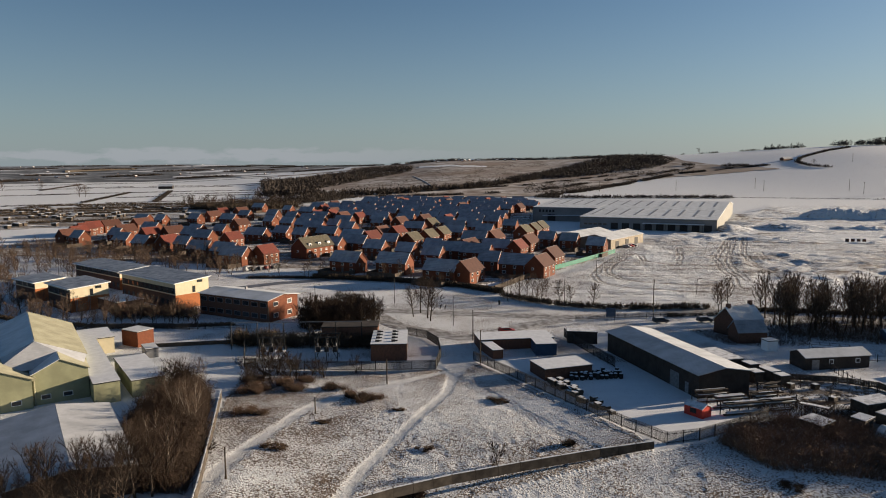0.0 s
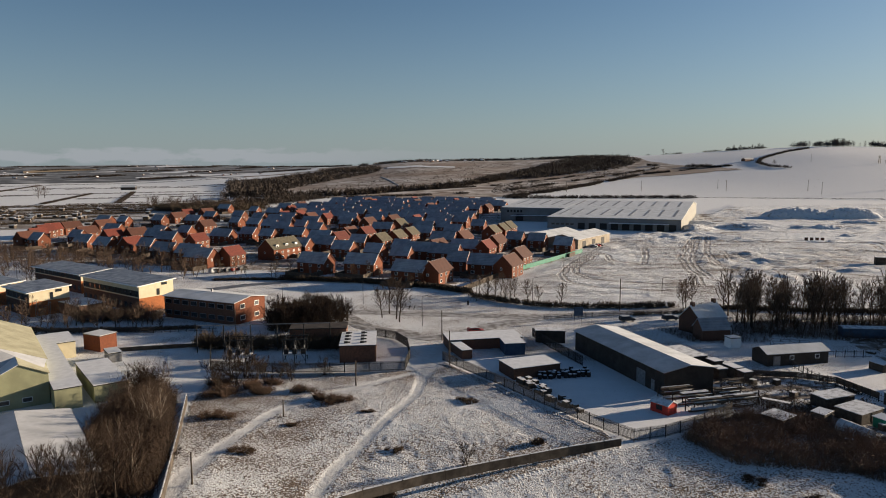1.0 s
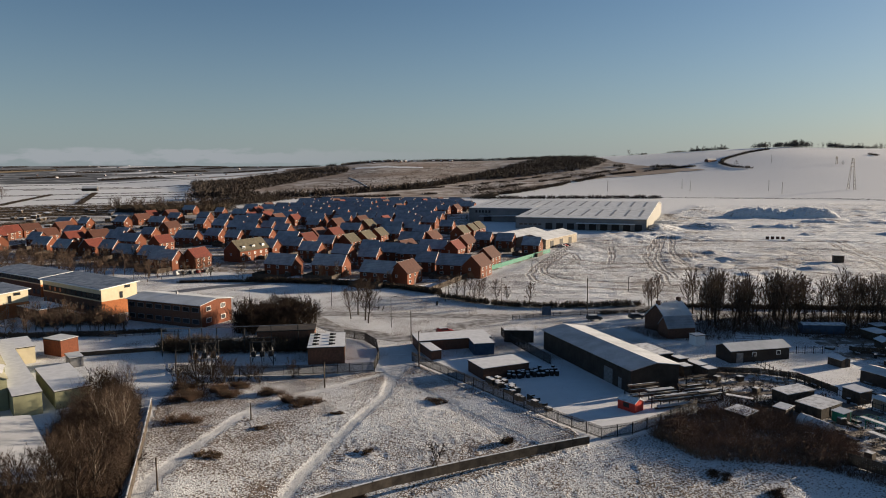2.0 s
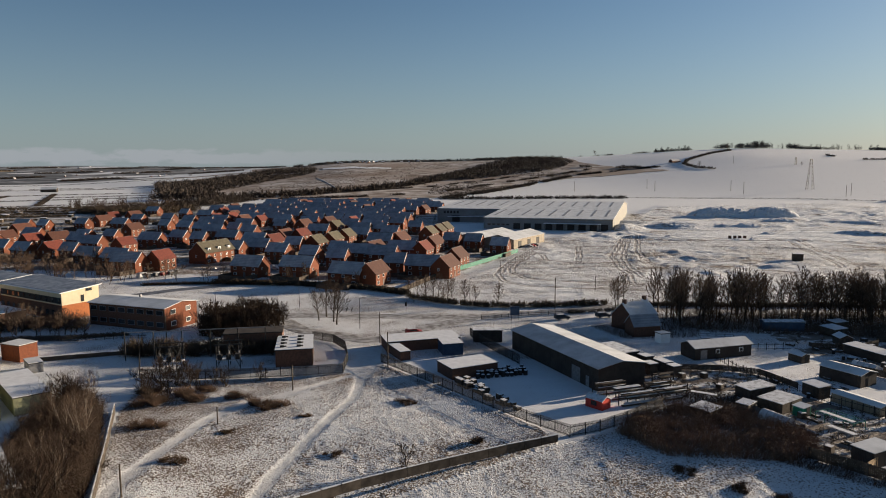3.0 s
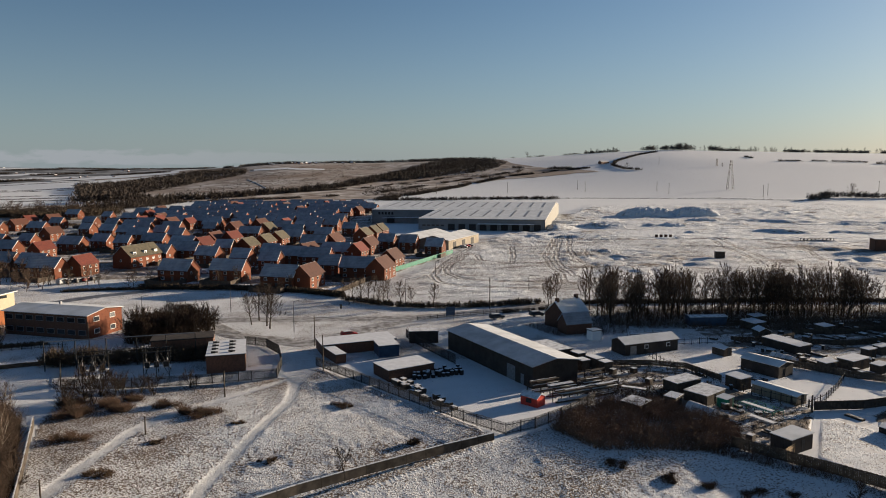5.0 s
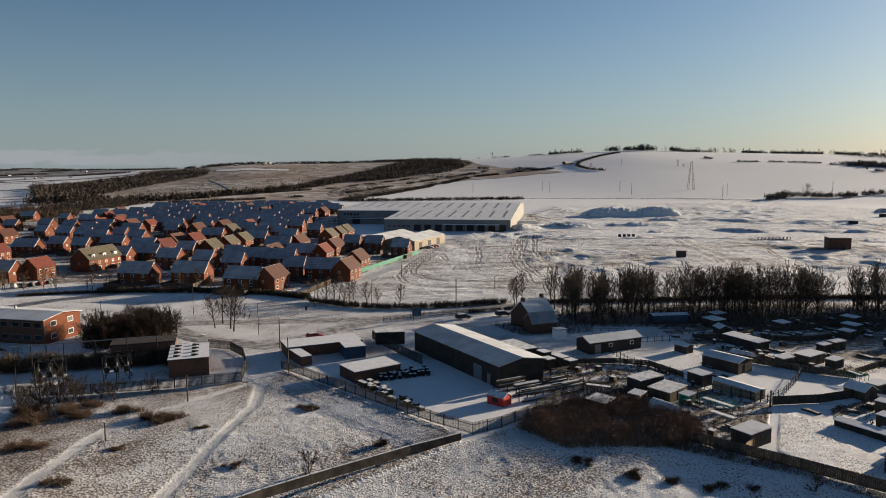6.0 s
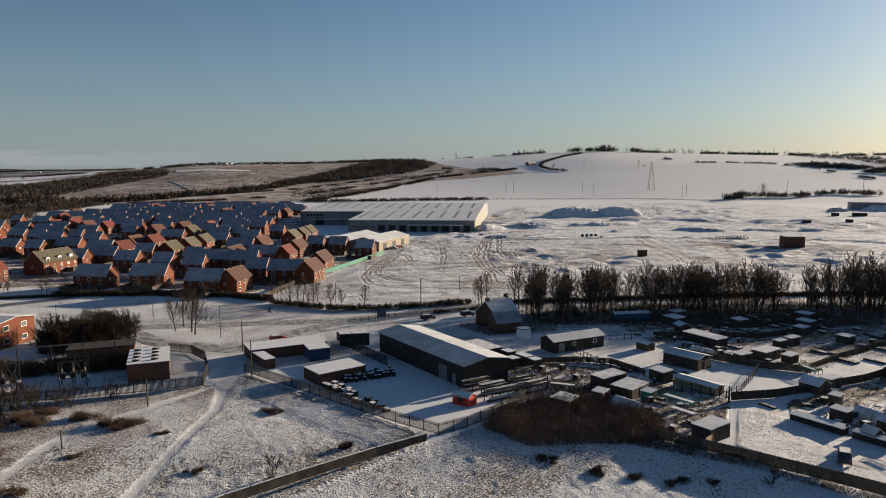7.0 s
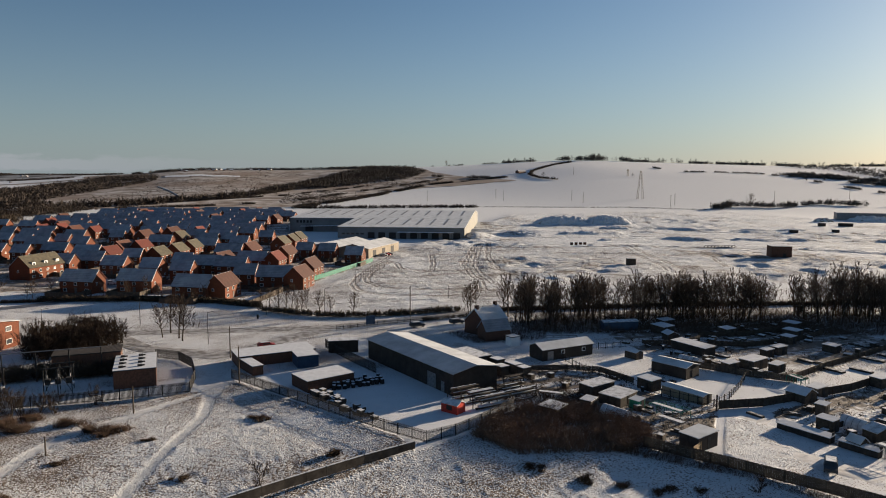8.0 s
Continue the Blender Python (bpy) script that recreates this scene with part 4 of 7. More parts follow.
def school_block(x, y, rot, L, W, lo, hi, label, split=4.2, step=3.0):
    t = thing("school_block", x, y, 0, rot, label, "school", "blocks of the school")
    zb = split

    def wedge(z0, za, zc, inset):
        a, b = L / 2 - inset, W / 2 - inset
        return Shape().poly([(-a, -b, z0), (a, -b, z0), (a, b, z0), (-a, b, z0), (-a, -b, za), (a, -b, za), (a, b, zc), (-a, b, zc)],
                            [(3, 2, 1, 0), (4, 5, 6, 7), (0, 1, 5, 4), (1, 2, 6, 5), (2, 3, 7, 6), (3, 0, 4, 7)])
    part("brick_wall", wedge(0, zb, zb, 0), BRICK_SCHOOL, t, "orange brick ground floor")
    part("render_wall", wedge(zb, lo, hi, 0.03), CREAM, t, "cream rendered upper floor")
    # dark panel and window ribbon put the front's shade into their colour
    part("front_wall", Shape().box(0, -W / 2 - 0.02, 0, L - 0.3, 0.06, zb - 0.1), BRICK_DARK, t, "darker panel that puts shade into the brick front")
    part("window_band", Shape().box(0, -W / 2 + 0.0, zb + 0.35, L - 0.8, 0.05, 1.75), DARK_STEEL, t, "dark ribbon of window panels, deepened for the front's shade")
    k = (hi - lo) / W
    part("roof", Shape().slab([(-L / 2 - 0.9, -W / 2 - 0.9, lo - 0.9 * k), (L / 2 + 0.9, -W / 2 - 0.9, lo - 0.9 * k), (L / 2 + 0.9, W / 2 + 0.5, hi + 0.5 * k), (-L / 2 - 0.9, W / 2 + 0.5, hi + 0.5 * k)], 0.22), WHITE, t, "white-edged sloping roof")
    part("roof_snow", Shape().slab([(-L / 2 - 0.8, -W / 2 - 0.5, lo - 0.5 * k + 0.23), (L / 2 + 0.8, -W / 2 - 0.5, lo - 0.5 * k + 0.23), (L / 2 + 0.8, W / 2 + 0.2, hi + 0.2 * k + 0.23), (-L / 2 - 0.8, W / 2 + 0.2, hi + 0.2 * k + 0.23)], 0.07), SEAM_ROOF, t, "thin snow over standing-seam metal")
    n = int(L / step)
    for i in range(n):
        xx = -L / 2 + L * (i + 0.5) / n
        window(t, xx, -W / 2 - 0.0, split + 0.5, 0, 0.9, 1.5, DARK_STEEL)
        window(t, xx, -W / 2 - 0.03, 1.0, 0, 1.4, 1.6, DARK_STEEL)
    window(t, L / 2 - 0.03, 0.5, 4.5, 90, 0.9, 1.9, DARK_STEEL)
    window(t, L / 2 - 0.03, 2.5, hi - 1.4, 90, 1.8, 0.8, DARK_STEEL)
    return t


school_block(-88.5, 219.0, -40.2, 33.6, 11.0, 7.8, 8.7, "two-storey school block in cream render and orange brick")
t = school_block(-111.0, 209.8, -41.5, 17.0, 11.0, 7.0, 7.7, "small school block in cream render over orange brick")
s = Shape()
for i in range(9):
    s.box(8.5 + 0.8, -4 + 0.45 * i, 0.35 + 0.4 * i, 1.1, 0.32, 0.06)
part("fire_stair", s, STEEL, t, "galvanised outside stair")
for yy in (-4.2, -0.6):
    for xx in (8.8, 9.9):
        part("stair_post", Shape().box(xx, yy, 0, 0.1, 0.1, 4.8), STEEL, t)
school_block(-131.0, 224.5, -38.0, 14.5, 9.0, 6.2, 6.8, "low school wing with a thinly snow-covered roof")
school_block(-121.0, 252.0, -39.4, 34.0, 10.0, 6.4, 7.2, "rear school wing with a thinly snow-covered roof")
flat_building("school_link", -101, 236, -40, 26, 9, 3.4, CREAM, "flat-roofed link between school blocks with snow on top")
flat_building("school_link", -96, 205, -40, 12, 8, 3.2, BRICK_DARK, "dark brick flat-roofed school annexe with snow on top")

t = gable_building("office_block", -55.7, 197.0, -29.3, 26.0, 12.0, 6.1, 7.0, BRICK_DARK, SNOW_SHEET, SNOW_SHEET, "two-storey brick office with a shallow snowy roof", over=0.5)
for z in (1.0, 4.1):
    for i in range(8):
        window(t, -11.4 + 3.25 * i, -6.0, z, 0, 2.3, 1.3, STEEL)
    for yy in (-3, 2.5):
        window(t, 13.03, yy, z, 90, 1.8, 1.3)
# gable overlaid in more orange brick than the other walls, sunlight in its colour
part("end_wall", Shape().poly([(13.02, -5.9, 0), (13.02, 5.9, 0), (13.02, 5.9, 6.0), (13.02, 0, 6.88), (13.02, -5.9, 6.0), (13.0, -5.9, 0), (13.0, 5.9, 0), (13.0, 5.9, 6.0), (13.0, 0, 6.88), (13.0, -5.9, 6.0)],
                             [(0, 1, 2, 3, 4), (9, 8, 7, 6, 5), (0, 5, 6, 1), (1, 6, 7, 2), (2, 7, 8, 3), (3, 8, 9, 4), (4, 9, 5, 0)]), BRICK, t, "orange brick gable panel, sunlight put into its colour")
part("flue", Shape().box(-2, 1.2, 6.7, 0.5, 0.5, 1.0), STEEL, t)

# green factory bays: ridges run away from the drone
t = gable_building("factory_bay", -75.2, 132.0, -57.0, 22.5, 9.0, 5.6, 7.8, GREEN_CLAD, SNOW_SHEET, PALE_SHEET, "pale green metal factory bay with a frosted roof", "factory", 0.2, group="green factory bays")
part("downpipe", Shape().rod((11.4, -4.2, 0), (11.4, -4.2, 5.4), 0.14, 0.14, 6), PALE_SHEET, t)
part("hopper", Shape().box(11.4, -4.2, 4.6, 0.5, 0.6, 0.6), PALE_SHEET, t)
for yy in (-2.5, 1.0):
    window(t, 11.25, yy, 0.9, 90, 1.6, 0.9)
t = gable_building("factory_bay", -82.9, 126.3, -57.0, 24.0, 10.0, 5.2, 7.4, GREEN_CLAD, SNOW_SHEET, PALE_SHEET, "pale green metal factory bay beside a taller one", "factory", 0.2, group="green factory bays")
for yy in (-1.0, 2.5):
    window(t, 12.0, yy, 0.9, 90, 1.6, 0.9)
part("flue", Shape().rod((2.0, 3.0, 6.0), (2.0, 3.0, 8.2), 0.25, 0.25, 8), STEEL, t)
t = gable_building("factory_hall", -85.5, 142.0, -57.5, 32.0, 17.0, 6.0, 9.6, GREEN_CLAD, SNOW_SHEET, PALE_SHEET, "taller factory hall with a steep frosted roof", "factory", 0.2)
part("roof_hip", Shape().poly([(16.2, -8.6, 6.0), (16.2, 8.6, 6.0), (16.2, 0, 9.7), (22.5, -7.5, 5.9), (22.5, 7.5, 5.9)], [(0, 3, 2), (3, 4, 2), (4, 1, 2), (0, 1, 4, 3), (0, 2, 1)]), SHADED_SHEET, t, "snowy slope between hall and bays, greyed for its shade")
t = gable_building("workshop", -53.7, 94.6, -57.7, 27.9, 14.8, 3.8, 4.9, DARK_CLAD, SHADED_SHEET, SHADED_SHEET, "low workshop with streaked snow on its sheet roof", "workshop", 0.3)
flat_building("lean_to", -70.2, 137.0, -57.5, 37.0, 4.3, 3.8, GREEN_CLAD, "flat-roofed factory lean-to under snow", roof=SNOW)
flat_building("lean_to", -59.9, 133.6, -56.0, 18.5, 5.8, 3.1, GREEN_CLAD, "flat-roofed factory annexe under snow", roof=SNOW)
flat_building("lean_to", -82.0, 158.4, -57.0, 11.0, 9.0, 3.6, CREAM, "flat-roofed factory store under snow", roof=SNOW)
flat_building("brick_kiosk", -73.0, 163.5, -30.0, 5.8, 4.4, 3.6, BRICK, "small orange brick kiosk with a snowy flat roof", "kiosk")
flat_building("steel_container", -66.0, 153.5, -57, 5.0, 2.6, 2.0, STEEL, "grey steel container beside the factory", "container")

# electricity substation
t = flat_building("substation_hut", -12.1, 154.2, 2.2, 7.8, 12.8, 3.6, BRICK_DARK, "dark brick substation hut with a snowy vented roof", "hut", roof=SNOW)
for i in range(4):
    for x in (-2.6, 0.9):
        v = part("roof_vent", Shape().box(x, -4.4 + 2.9 * i, 3.83, 0.8, 0.7, 0.35), DARK_STEEL, t)
        part("vent_cap", Shape().box(x + 0.5, -4.4 + 2.9 * i, 3.9, 0.9, 0.4, 0.2), DARK_STEEL, v)
flat_building("switch_house", -22.0, 163.0, 2, 13.0, 6.0, 4.6, BRICK_DARK, "low dark switch house with snow along the roof edge", "hut", roof=DARK_CLAD)


def gantry(x, y, rot):
    t = thing("steel_gantry", x, y, 0, rot, "galvanised lattice gantry carrying insulators in a substation", "gantry", "substation gantries")
    for px in (-2.4, 0.0, 2.4):
        for py in (-1.8, 1.8):
            part("post", Shape().box(px, py, 0, 0.16, 0.16, 5.4), DARK_STEEL, t)
    for py in (-1.8, 1.8):
        part("beam", Shape().box(0, py, 5.2, 5.6, 0.18, 0.2), DARK_STEEL, t)
        part("brace", Shape().rod((-2.4, py, 0.4), (0, py, 5.0), 0.06, 0.06), DARK_STEEL, t)
        part("brace", Shape().rod((2.4, py, 0.4), (0, py, 5.0), 0.06, 0.06), DARK_STEEL, t)
    for px in (-2.0, 0.0, 2.0):
        part("insulator", Shape().rod((px, 0, 2.0), (px, 0, 3.6), 0.16, 0.12, 6), STEEL, t)
        part("busbar", Shape().rod((px, -2.2, 3.7), (px, 2.2, 4.8), 0.05, 0.05), DARK_STEEL, t)
    for k in range(3):
        part("isolator_arm", Shape().rod((-2.2 + 1.5 * k, 1.6, 5.3), (-1.2 + 1.5 * k, -1.4, 6.6), 0.06, 0.06), DARK_STEEL, t)
        part("switch_frame", Shape().box(-1.8 + 1.8 * k, -1.0, 2.0, 0.9, 0.9, 1.1), DARK_STEEL, t)
    part("platform", Shape().box(0, -0.2, 1.7, 5.4, 2.2, 0.14), SNOW, t, "snow-covered steel platform")


gantry(-37.5, 149.5, 3)
gantry(-25.5, 149.5, 3)
t = thing("overhead_rail", -34.0, 158.5, 0, 2, "long grey horizontal rail on posts behind the substation", "rail")
part("rail", Shape().box(0, 0, 6.2, 30, 0.16, 0.16), STEEL, t)
for i in range(6):
    part("post", Shape().box(-15 + 6 * i, 0, 0, 0.2, 0.2, 6.2), DARK_STEEL, t)

# compound next to the barn
flat_building("workshop_office", 16.4, 160.6, 8.0, 17.4, 7.2, 2.3, BRICK_DARK, "flat-roofed dark workshop with thick snow on top", roof=SNOW)
flat_building("store", 10.8, 152.6, -74.0, 8.0, 2.3, 1.9, BRICK_DARK, "narrow dark store with snow on top", roof=SNOW)
flat_building("cabin", 22.6, 154.2, 5.0, 4.6, 5.6, 2.5, BLUE_PAINT, "square site cabin with snow and pipes on the roof", roof=SNOW)
flat_building("store", 23.7, 137.8, 18.5, 10.4, 6.8, 2.2, BRICK_DARK, "flat-roofed dark store with snow on top", roof=SNOW)
flat_building("shed", 33.0, 163.0, -10, 7.0, 3.0, 2.8, DARK_CLAD, "dark open-fronted shed by the gate", "shed", roof=SNOW_THIN)
flat_building("shed", 58.0, 143.0, -75, 9.0, 4.4, 2.4, DARK_CLAD, "low lean-to with thin snow behind the barn", "shed", roof=SNOW_THIN)
for x, y, L in ((62.0, 137.5, 2.6), (63.8, 133.0, 3.4), (60.5, 132.0, 2.4), (64.5, 129.5, 2.0)):
    flat_building("shed", x, y, -75, L, 2.0, 2.0, TIMBER, "small dark shed with a snow-capped roof", "shed", roof=SNOW, group="small sheds behind the barn")
t = gable_building("farmhouse", 74.0, 172.0, 30.0, 10.0, 6.6, 3.5, 6.8, BRICK_DARK, SNOW_SHEET, SNOW_SHEET, "old dark brick house with a snowy slate roof", "house", 0.3)
for x in (-4.6, 4.6):
    part("chimney", Shape().box(x * 0.9, 0, 6.0, 0.9, 0.8, 1.7), BRICK_DARK, t)
for x in (-2.5, 2.5):
    window(t, x, -3.3, 1.6, 0, 1.0, 1.1)
gable_building("farmhouse_wing", 72.6, 163.4, 4.0, 7.0, 5.0, 2.7, 5.0, BRICK_DARK, SHADED_ROOF_SNOW, SHADED_ROOF_SNOW, "single-storey brick wing with a snowy roof", "house", 0.2)
t = gable_building("clubhouse", 80.6, 142.4, 8.0, 14.4, 5.2, 2.7, 3.7, DARK_CLAD, SNOW_SHEET, SNOW_SHEET, "long dark timber clubhouse with a snowy roof", "hut", 0.3)
for x in (-1.5, 4.5):
    window(t, x, -2.6, 1.2, 0, 1.0, 0.9)
part("door", Shape().box(-5, -2.64, 0, 1.6, 0.1, 2.1), STEEL, t)
flat_building("white_box", 74.0, 155.0, 10, 2.6, 2.4, 2.3, WHITE, "small white cabinet with snow on top", "cabinet")


# ---- allotments: sheds, frames and fences ----
def shed(x, y, rot, L, W, h, walls=None, roof=None, pitch=0.0, label="dark timber allotment shed with a snowy roof"):
    walls, roof, h = walls or TIMBER, roof or SNOW, h * 0.86
    if pitch:
        t = gable_building("shed", x, y, rot, L, W, h, h + pitch, walls, roof, roof, label, "shed", 0.15, group="allotment sheds")
    else:
        t = thing("shed", x, y, 0, rot, label, "shed", "allotment sheds")
        part("wall", Shape().box(0, 0, 0, L, W, h), walls, t)
        part("roof", Shape().slab([(-L / 2 - 0.12, -W / 2 - 0.15, h + 0.02), (L / 2 + 0.12, -W / 2 - 0.15, h + 0.02), (L / 2 + 0.12, W / 2 + 0.15, h + 0.22), (-L / 2 - 0.12, W / 2 + 0.15, h + 0.22)], 0.1), roof, t, "snow-covered felt roof")
    part("door", Shape().box(L / 2 + 0.02, 0.2, 0.02, 0.06, 0.8, 1.8), DARK_STEEL, t)
    return t


shed(96.1, 120.9, -70, 8.3, 5.0, 2.8, DARK_CLAD, SNOW_SHEET, 0.6, "large dark grey metal store with a snow-dusted roof")
shed(84.2, 113.6, -78, 3.7, 2.7, 2.5, label="square black shed with clean snow on its roof")
shed(87.4, 106.4, -74, 9.0, 2.8, 1.9, TAN_CLAD, SNOW_SHEET, 0.3, "long low pigeon loft with a frosted roof")
shed(73.1, 115.0, -76, 3.6, 6.0, 2.3, TIMBER, SNOW_THIN, 0.0, "shed under ribbed translucent sheets lined with snow")
shed(73.7, 108.6, -66, 4.6, 5.6, 2.1, TIMBER, SNOW_THIN, 0.0, "rough shed roofed with loose snowy sheets")
shed(67.0, 107.9, -60, 2.2, 2.3, 1.8)
shed(75.1, 104.6, -70, 2.0, 2.0, 1.9, GREEN_PAINT, SNOW_SHEET, 0.0, "small green shed with snow on top")
shed(59.5, 107.5, -62, 3.8, 3.3, 1.5, TIMBER, SNOW_THIN, 0.0, "low open shelter under thin snow")
shed(73.4, 86.1, -74, 3.4, 5.0, 2.6, DARK_CLAD, SNOW_SHEET, 0.0, "black square shed with a frosted flat roof by a fence")
shed(115.7, 119.3, -76, 3.6, 5.3, 2.3)
shed(118.1, 115.0, -76, 2.2, 3.0, 2.0)
shed(109.0, 119.0, -84, 2.4, 3.0, 2.1)
shed(125.2, 125.1, -84, 2.0, 2.3, 2.2)
shed(130.2, 126.5, -84, 2.2, 3.1, 2.2)
shed(107.2, 98.3, -80, 4.0, 3.6, 1.9, TIMBER, SNOW, 1.0, "timber shed with a steep snowy roof")
shed(111.8, 98.9, -81, 2.4, 3.3, 2.3)
shed(92.9, 84.0, -74.4, 8.6, 1.7, 1.2, DARK_CLAD, SNOW, 0.0, "long black lock-up beside a lane with snow on top")
shed(95.2, 75.9, -75, 5.8, 1.2, 1.2, DARK_CLAD, SNOW, 0.0, "black lock-up beside a lane with snow on top")
shed(103.8, 90.5, -70, 1.8, 1.8, 2.4)
shed(98.5, 84.7, -79, 2.9, 1.9, 2.3)
shed(102.7, 78.6, -90, 2.6, 4.4, 2.0, TIMBER, SNOW_THIN, 0.8, "dark shed with a patchy grey roof")
shed(95.6, 76.7, -85, 2.2, 2.0, 1.7, TIMBER, SNOW_SHEET, 0.8, "small pitched shed with a frosted roof")
shed(112.4, 135.2, -80, 10.2, 3.6, 2.3, DARK_CLAD, SNOW, 0.0, "long dark stable with a snowy edge")
shed(109.7, 162.3, -10, 10.0, 3.0, 2.7, BLUE_PAINT, SNOW_THIN, 0.3, "blue-grey cabin below the trees")
shed(118.8, 155.3, -85, 5.0, 3.6, 2.2)
shed(114.8, 146.7, -100, 3.4, 3.0, 2.1, TIMBER, SNOW, 0.7)
shed(132.9, 146.7, -90, 3.4, 2.8, 2.2)
shed(129.8, 99.6, -86, 2.6, 4.2, 2.3)
shed(124.4, 161.4, -90, 3.4, 3.4, 2.2)
shed(95.5, 134.9, -76, 3.4, 2.4, 1.9, TIMBER, SNOW, 0.4)
shed(141.2, 134.4, -80, 3.0, 2.4, 2.1)
shed(148.1, 139.7, -80, 4.0, 2.6, 2.1)
shed(143.8, 123.9, -80, 3.2, 2.2, 2.0)
shed(155.4, 147.0, -80, 4.0, 2.6, 2.1)


def polytunnel(x, y, rot, L, W, h):
    t = thing("polytunnel", x, y, 0, rot, "milky plastic polytunnel with snow on its crown", "polytunnel")
    n, s = 12, Shape()
    arc = [(-W / 2 * math.cos(math.pi * i / n), h * math.sin(math.pi * i / n)) for i in range(n + 1)]
    for x0 in (-L / 2, L / 2):
        s.v += [(x0, a, b) for a, b in arc]
    s.f = [(i, i + 1, n + 2 + i, n + 1 + i) for i in range(n)] + [tuple(range(n, -1, -1)), tuple(range(n + 1, 2 * n + 2))]
    part("cover", s, POLY, t)
    for k in range(5):
        hoop = Shape()
        for i in range(n):
            hoop.rod((-L / 2 + L * k / 4, arc[i][0] * 1.01, arc[i][1] * 1.01), (-L / 2 + L * k / 4, arc[i + 1][0] * 1.01, arc[i + 1][1] * 1.01), 0.04, 0.04)
        part("hoop", hoop, STEEL, t)


polytunnel(68.5, 101.5, -72, 5.2, 2.6, 1.9)
polytunnel(104.5, 126.5, -72, 5.0, 2.4, 1.7)
polytunnel(104.0, 84.0, -85, 4.4, 2.4, 1.7)


def crop_cage(x, y, rot, L, W, h, material, label):
    t = thing("vegetable_cage", x, y, 0, rot, label, "frame", "allotment frames")
    for i in range(5):
        for sy in (-W / 2, W / 2):
            part("post", Shape().box(-L / 2 + L * i / 4, sy, 0, 0.08, 0.08, h), material, t)
        part("rail", Shape().box(-L / 2 + L * i / 4, 0, h, 0.07, W, 0.07), material, t)
    for sy in (-W / 2, 0, W / 2):
        part("rail", Shape().box(0, sy, h + 0.07, L, 0.07, 0.07), material, t)
    part("snow_cap", Shape().box(0, -W / 4, h + 0.15, L * 0.9, W * 0.3, 0.04), SNOW_THIN, t)


crop_cage(78.5, 99.8, -72, 6.5, 3.0, 1.4, GREEN_PAINT, "green netted vegetable frame dusted with snow")
crop_cage(75.7, 94.8, -72, 5.0, 3.4, 1.2, STEEL, "metal vegetable frame dusted with snow")
crop_cage(97.9, 72.6, -88, 3.6, 3.4, 1.7, STEEL, "bare greenhouse frame with snow on its bars")
crop_cage(114.9, 106.4, -90, 3.5, 2.2, 1.4, GREEN_PAINT, "green netting cage on an allotment")
crop_cage(86.2, 151.8, -20, 8.0, 5.0, 1.6, TIMBER, "timber run with wire beside the clubhouse")
crop_cage(63.6, 115.6, -40, 5.0, 3.0, 1.0, TIMBER, "stacked timber frames dusted with snow")


def palisade(name, pts, h, label, gap=0.16, wide=0.07, material=None, post=2.75, solid=False):
    """A fence run of posts, rails and pales."""
    material = material or DARK_STEEL
    t = thing(name, pts[0][0], pts[0][1], 0, 0, label, "fence")
    x0, y0 = pts[0]
    pales = Shape()
    for (ax, ay), (bx, by) in zip(pts, pts[1:]):
        d = math.hypot(bx - ax, by - ay)
        rot = math.degrees(math.atan2(by - ay, bx - ax))
        n = max(1, round(d / post))
        for i in range(n):
            u = i / n
            px, py = ax + (bx - ax) * u - x0, ay + (by - ay) * u - y0
            part("post", Shape().box(px, py, 0, 0.12, 0.12, h + 0.05), material, t)
        for z in (0.3, h - 0.4):
            part("rail", Shape().box((ax + bx) / 2 - x0, (ay + by) / 2 - y0, z, d, 0.06, 0.08, rot), material, t)
        m = int(d / gap)
        for i in range(m):
            u = (i + 0.5) / m
            px, py = ax + (bx - ax) * u - x0, ay + (by - ay) * u - y0
            hh = h * (1 + 0.02 * math.sin(i * 2.3))
            pales.box(px - 0.05 * math.sin(radians(rot)), py + 0.05 * math.cos(radians(rot)), 0.05, wide, 0.03, hh, rot)
    tagged(part("paling", pales, material, t), kind="stuff")
    return t


palisade("palisade_fence", [(-42, 143.4), (-28.8, 140.8), (-14, 140.2), (-1.6, 140.9), (-0.6, 150), (-1.2, 160), (-4, 167), (-9.2, 171)], 2.1, "tall spiked steel palisade round a substation", 0.2, 0.12)
palisade("palisade_fence", [(-42, 143.4), (-46, 158), (-50.6, 177)], 2.1, "dark steel palisade beside a snowy yard")
palisade("palisade_fence", [(6.5, 148), (15.9, 131.3), (21.7, 120.7), (28.6, 108.6), (33.6, 101.2)], 2.0, "dark steel palisade along a builder's yard", 0.15, 0.06)
palisade("palisade_fence", [(33.6, 101.2), (39, 102.6), (44.9, 105.8), (54, 112)], 2.0, "dark steel palisade across the end of a yard", 0.15, 0.06)
palisade("palisade_fence", [(29.6, 168), (31, 160), (33.2, 151), (35.7, 141.8)], 2.2, "dark steel palisade between two yards")
palisade("timber_fence", [(65.0, 88.5), (69.1, 82.0), (73.1, 75.8), (78.3, 67.0), (83.5, 57.5), (90, 45)], 1.7, "close-boarded dark timber fence along the allotments", 0.22, 0.212, TIMBER)
palisade("timber_fence", [(69.6, 82.6), (74.7, 85.4), (78.5, 88.1)], 1.6, "short new timber fence catching the sun", 0.22, 0.19, PALE_TIMBER)
palisade("timber_fence", [(88.6, 99.0), (97.4, 97.5), (120.8, 99.0), (140.7, 103.6), (168.0, 111.3)], 1.6, "dark board fence between allotments", 0.3, 0.29, TIMBER)
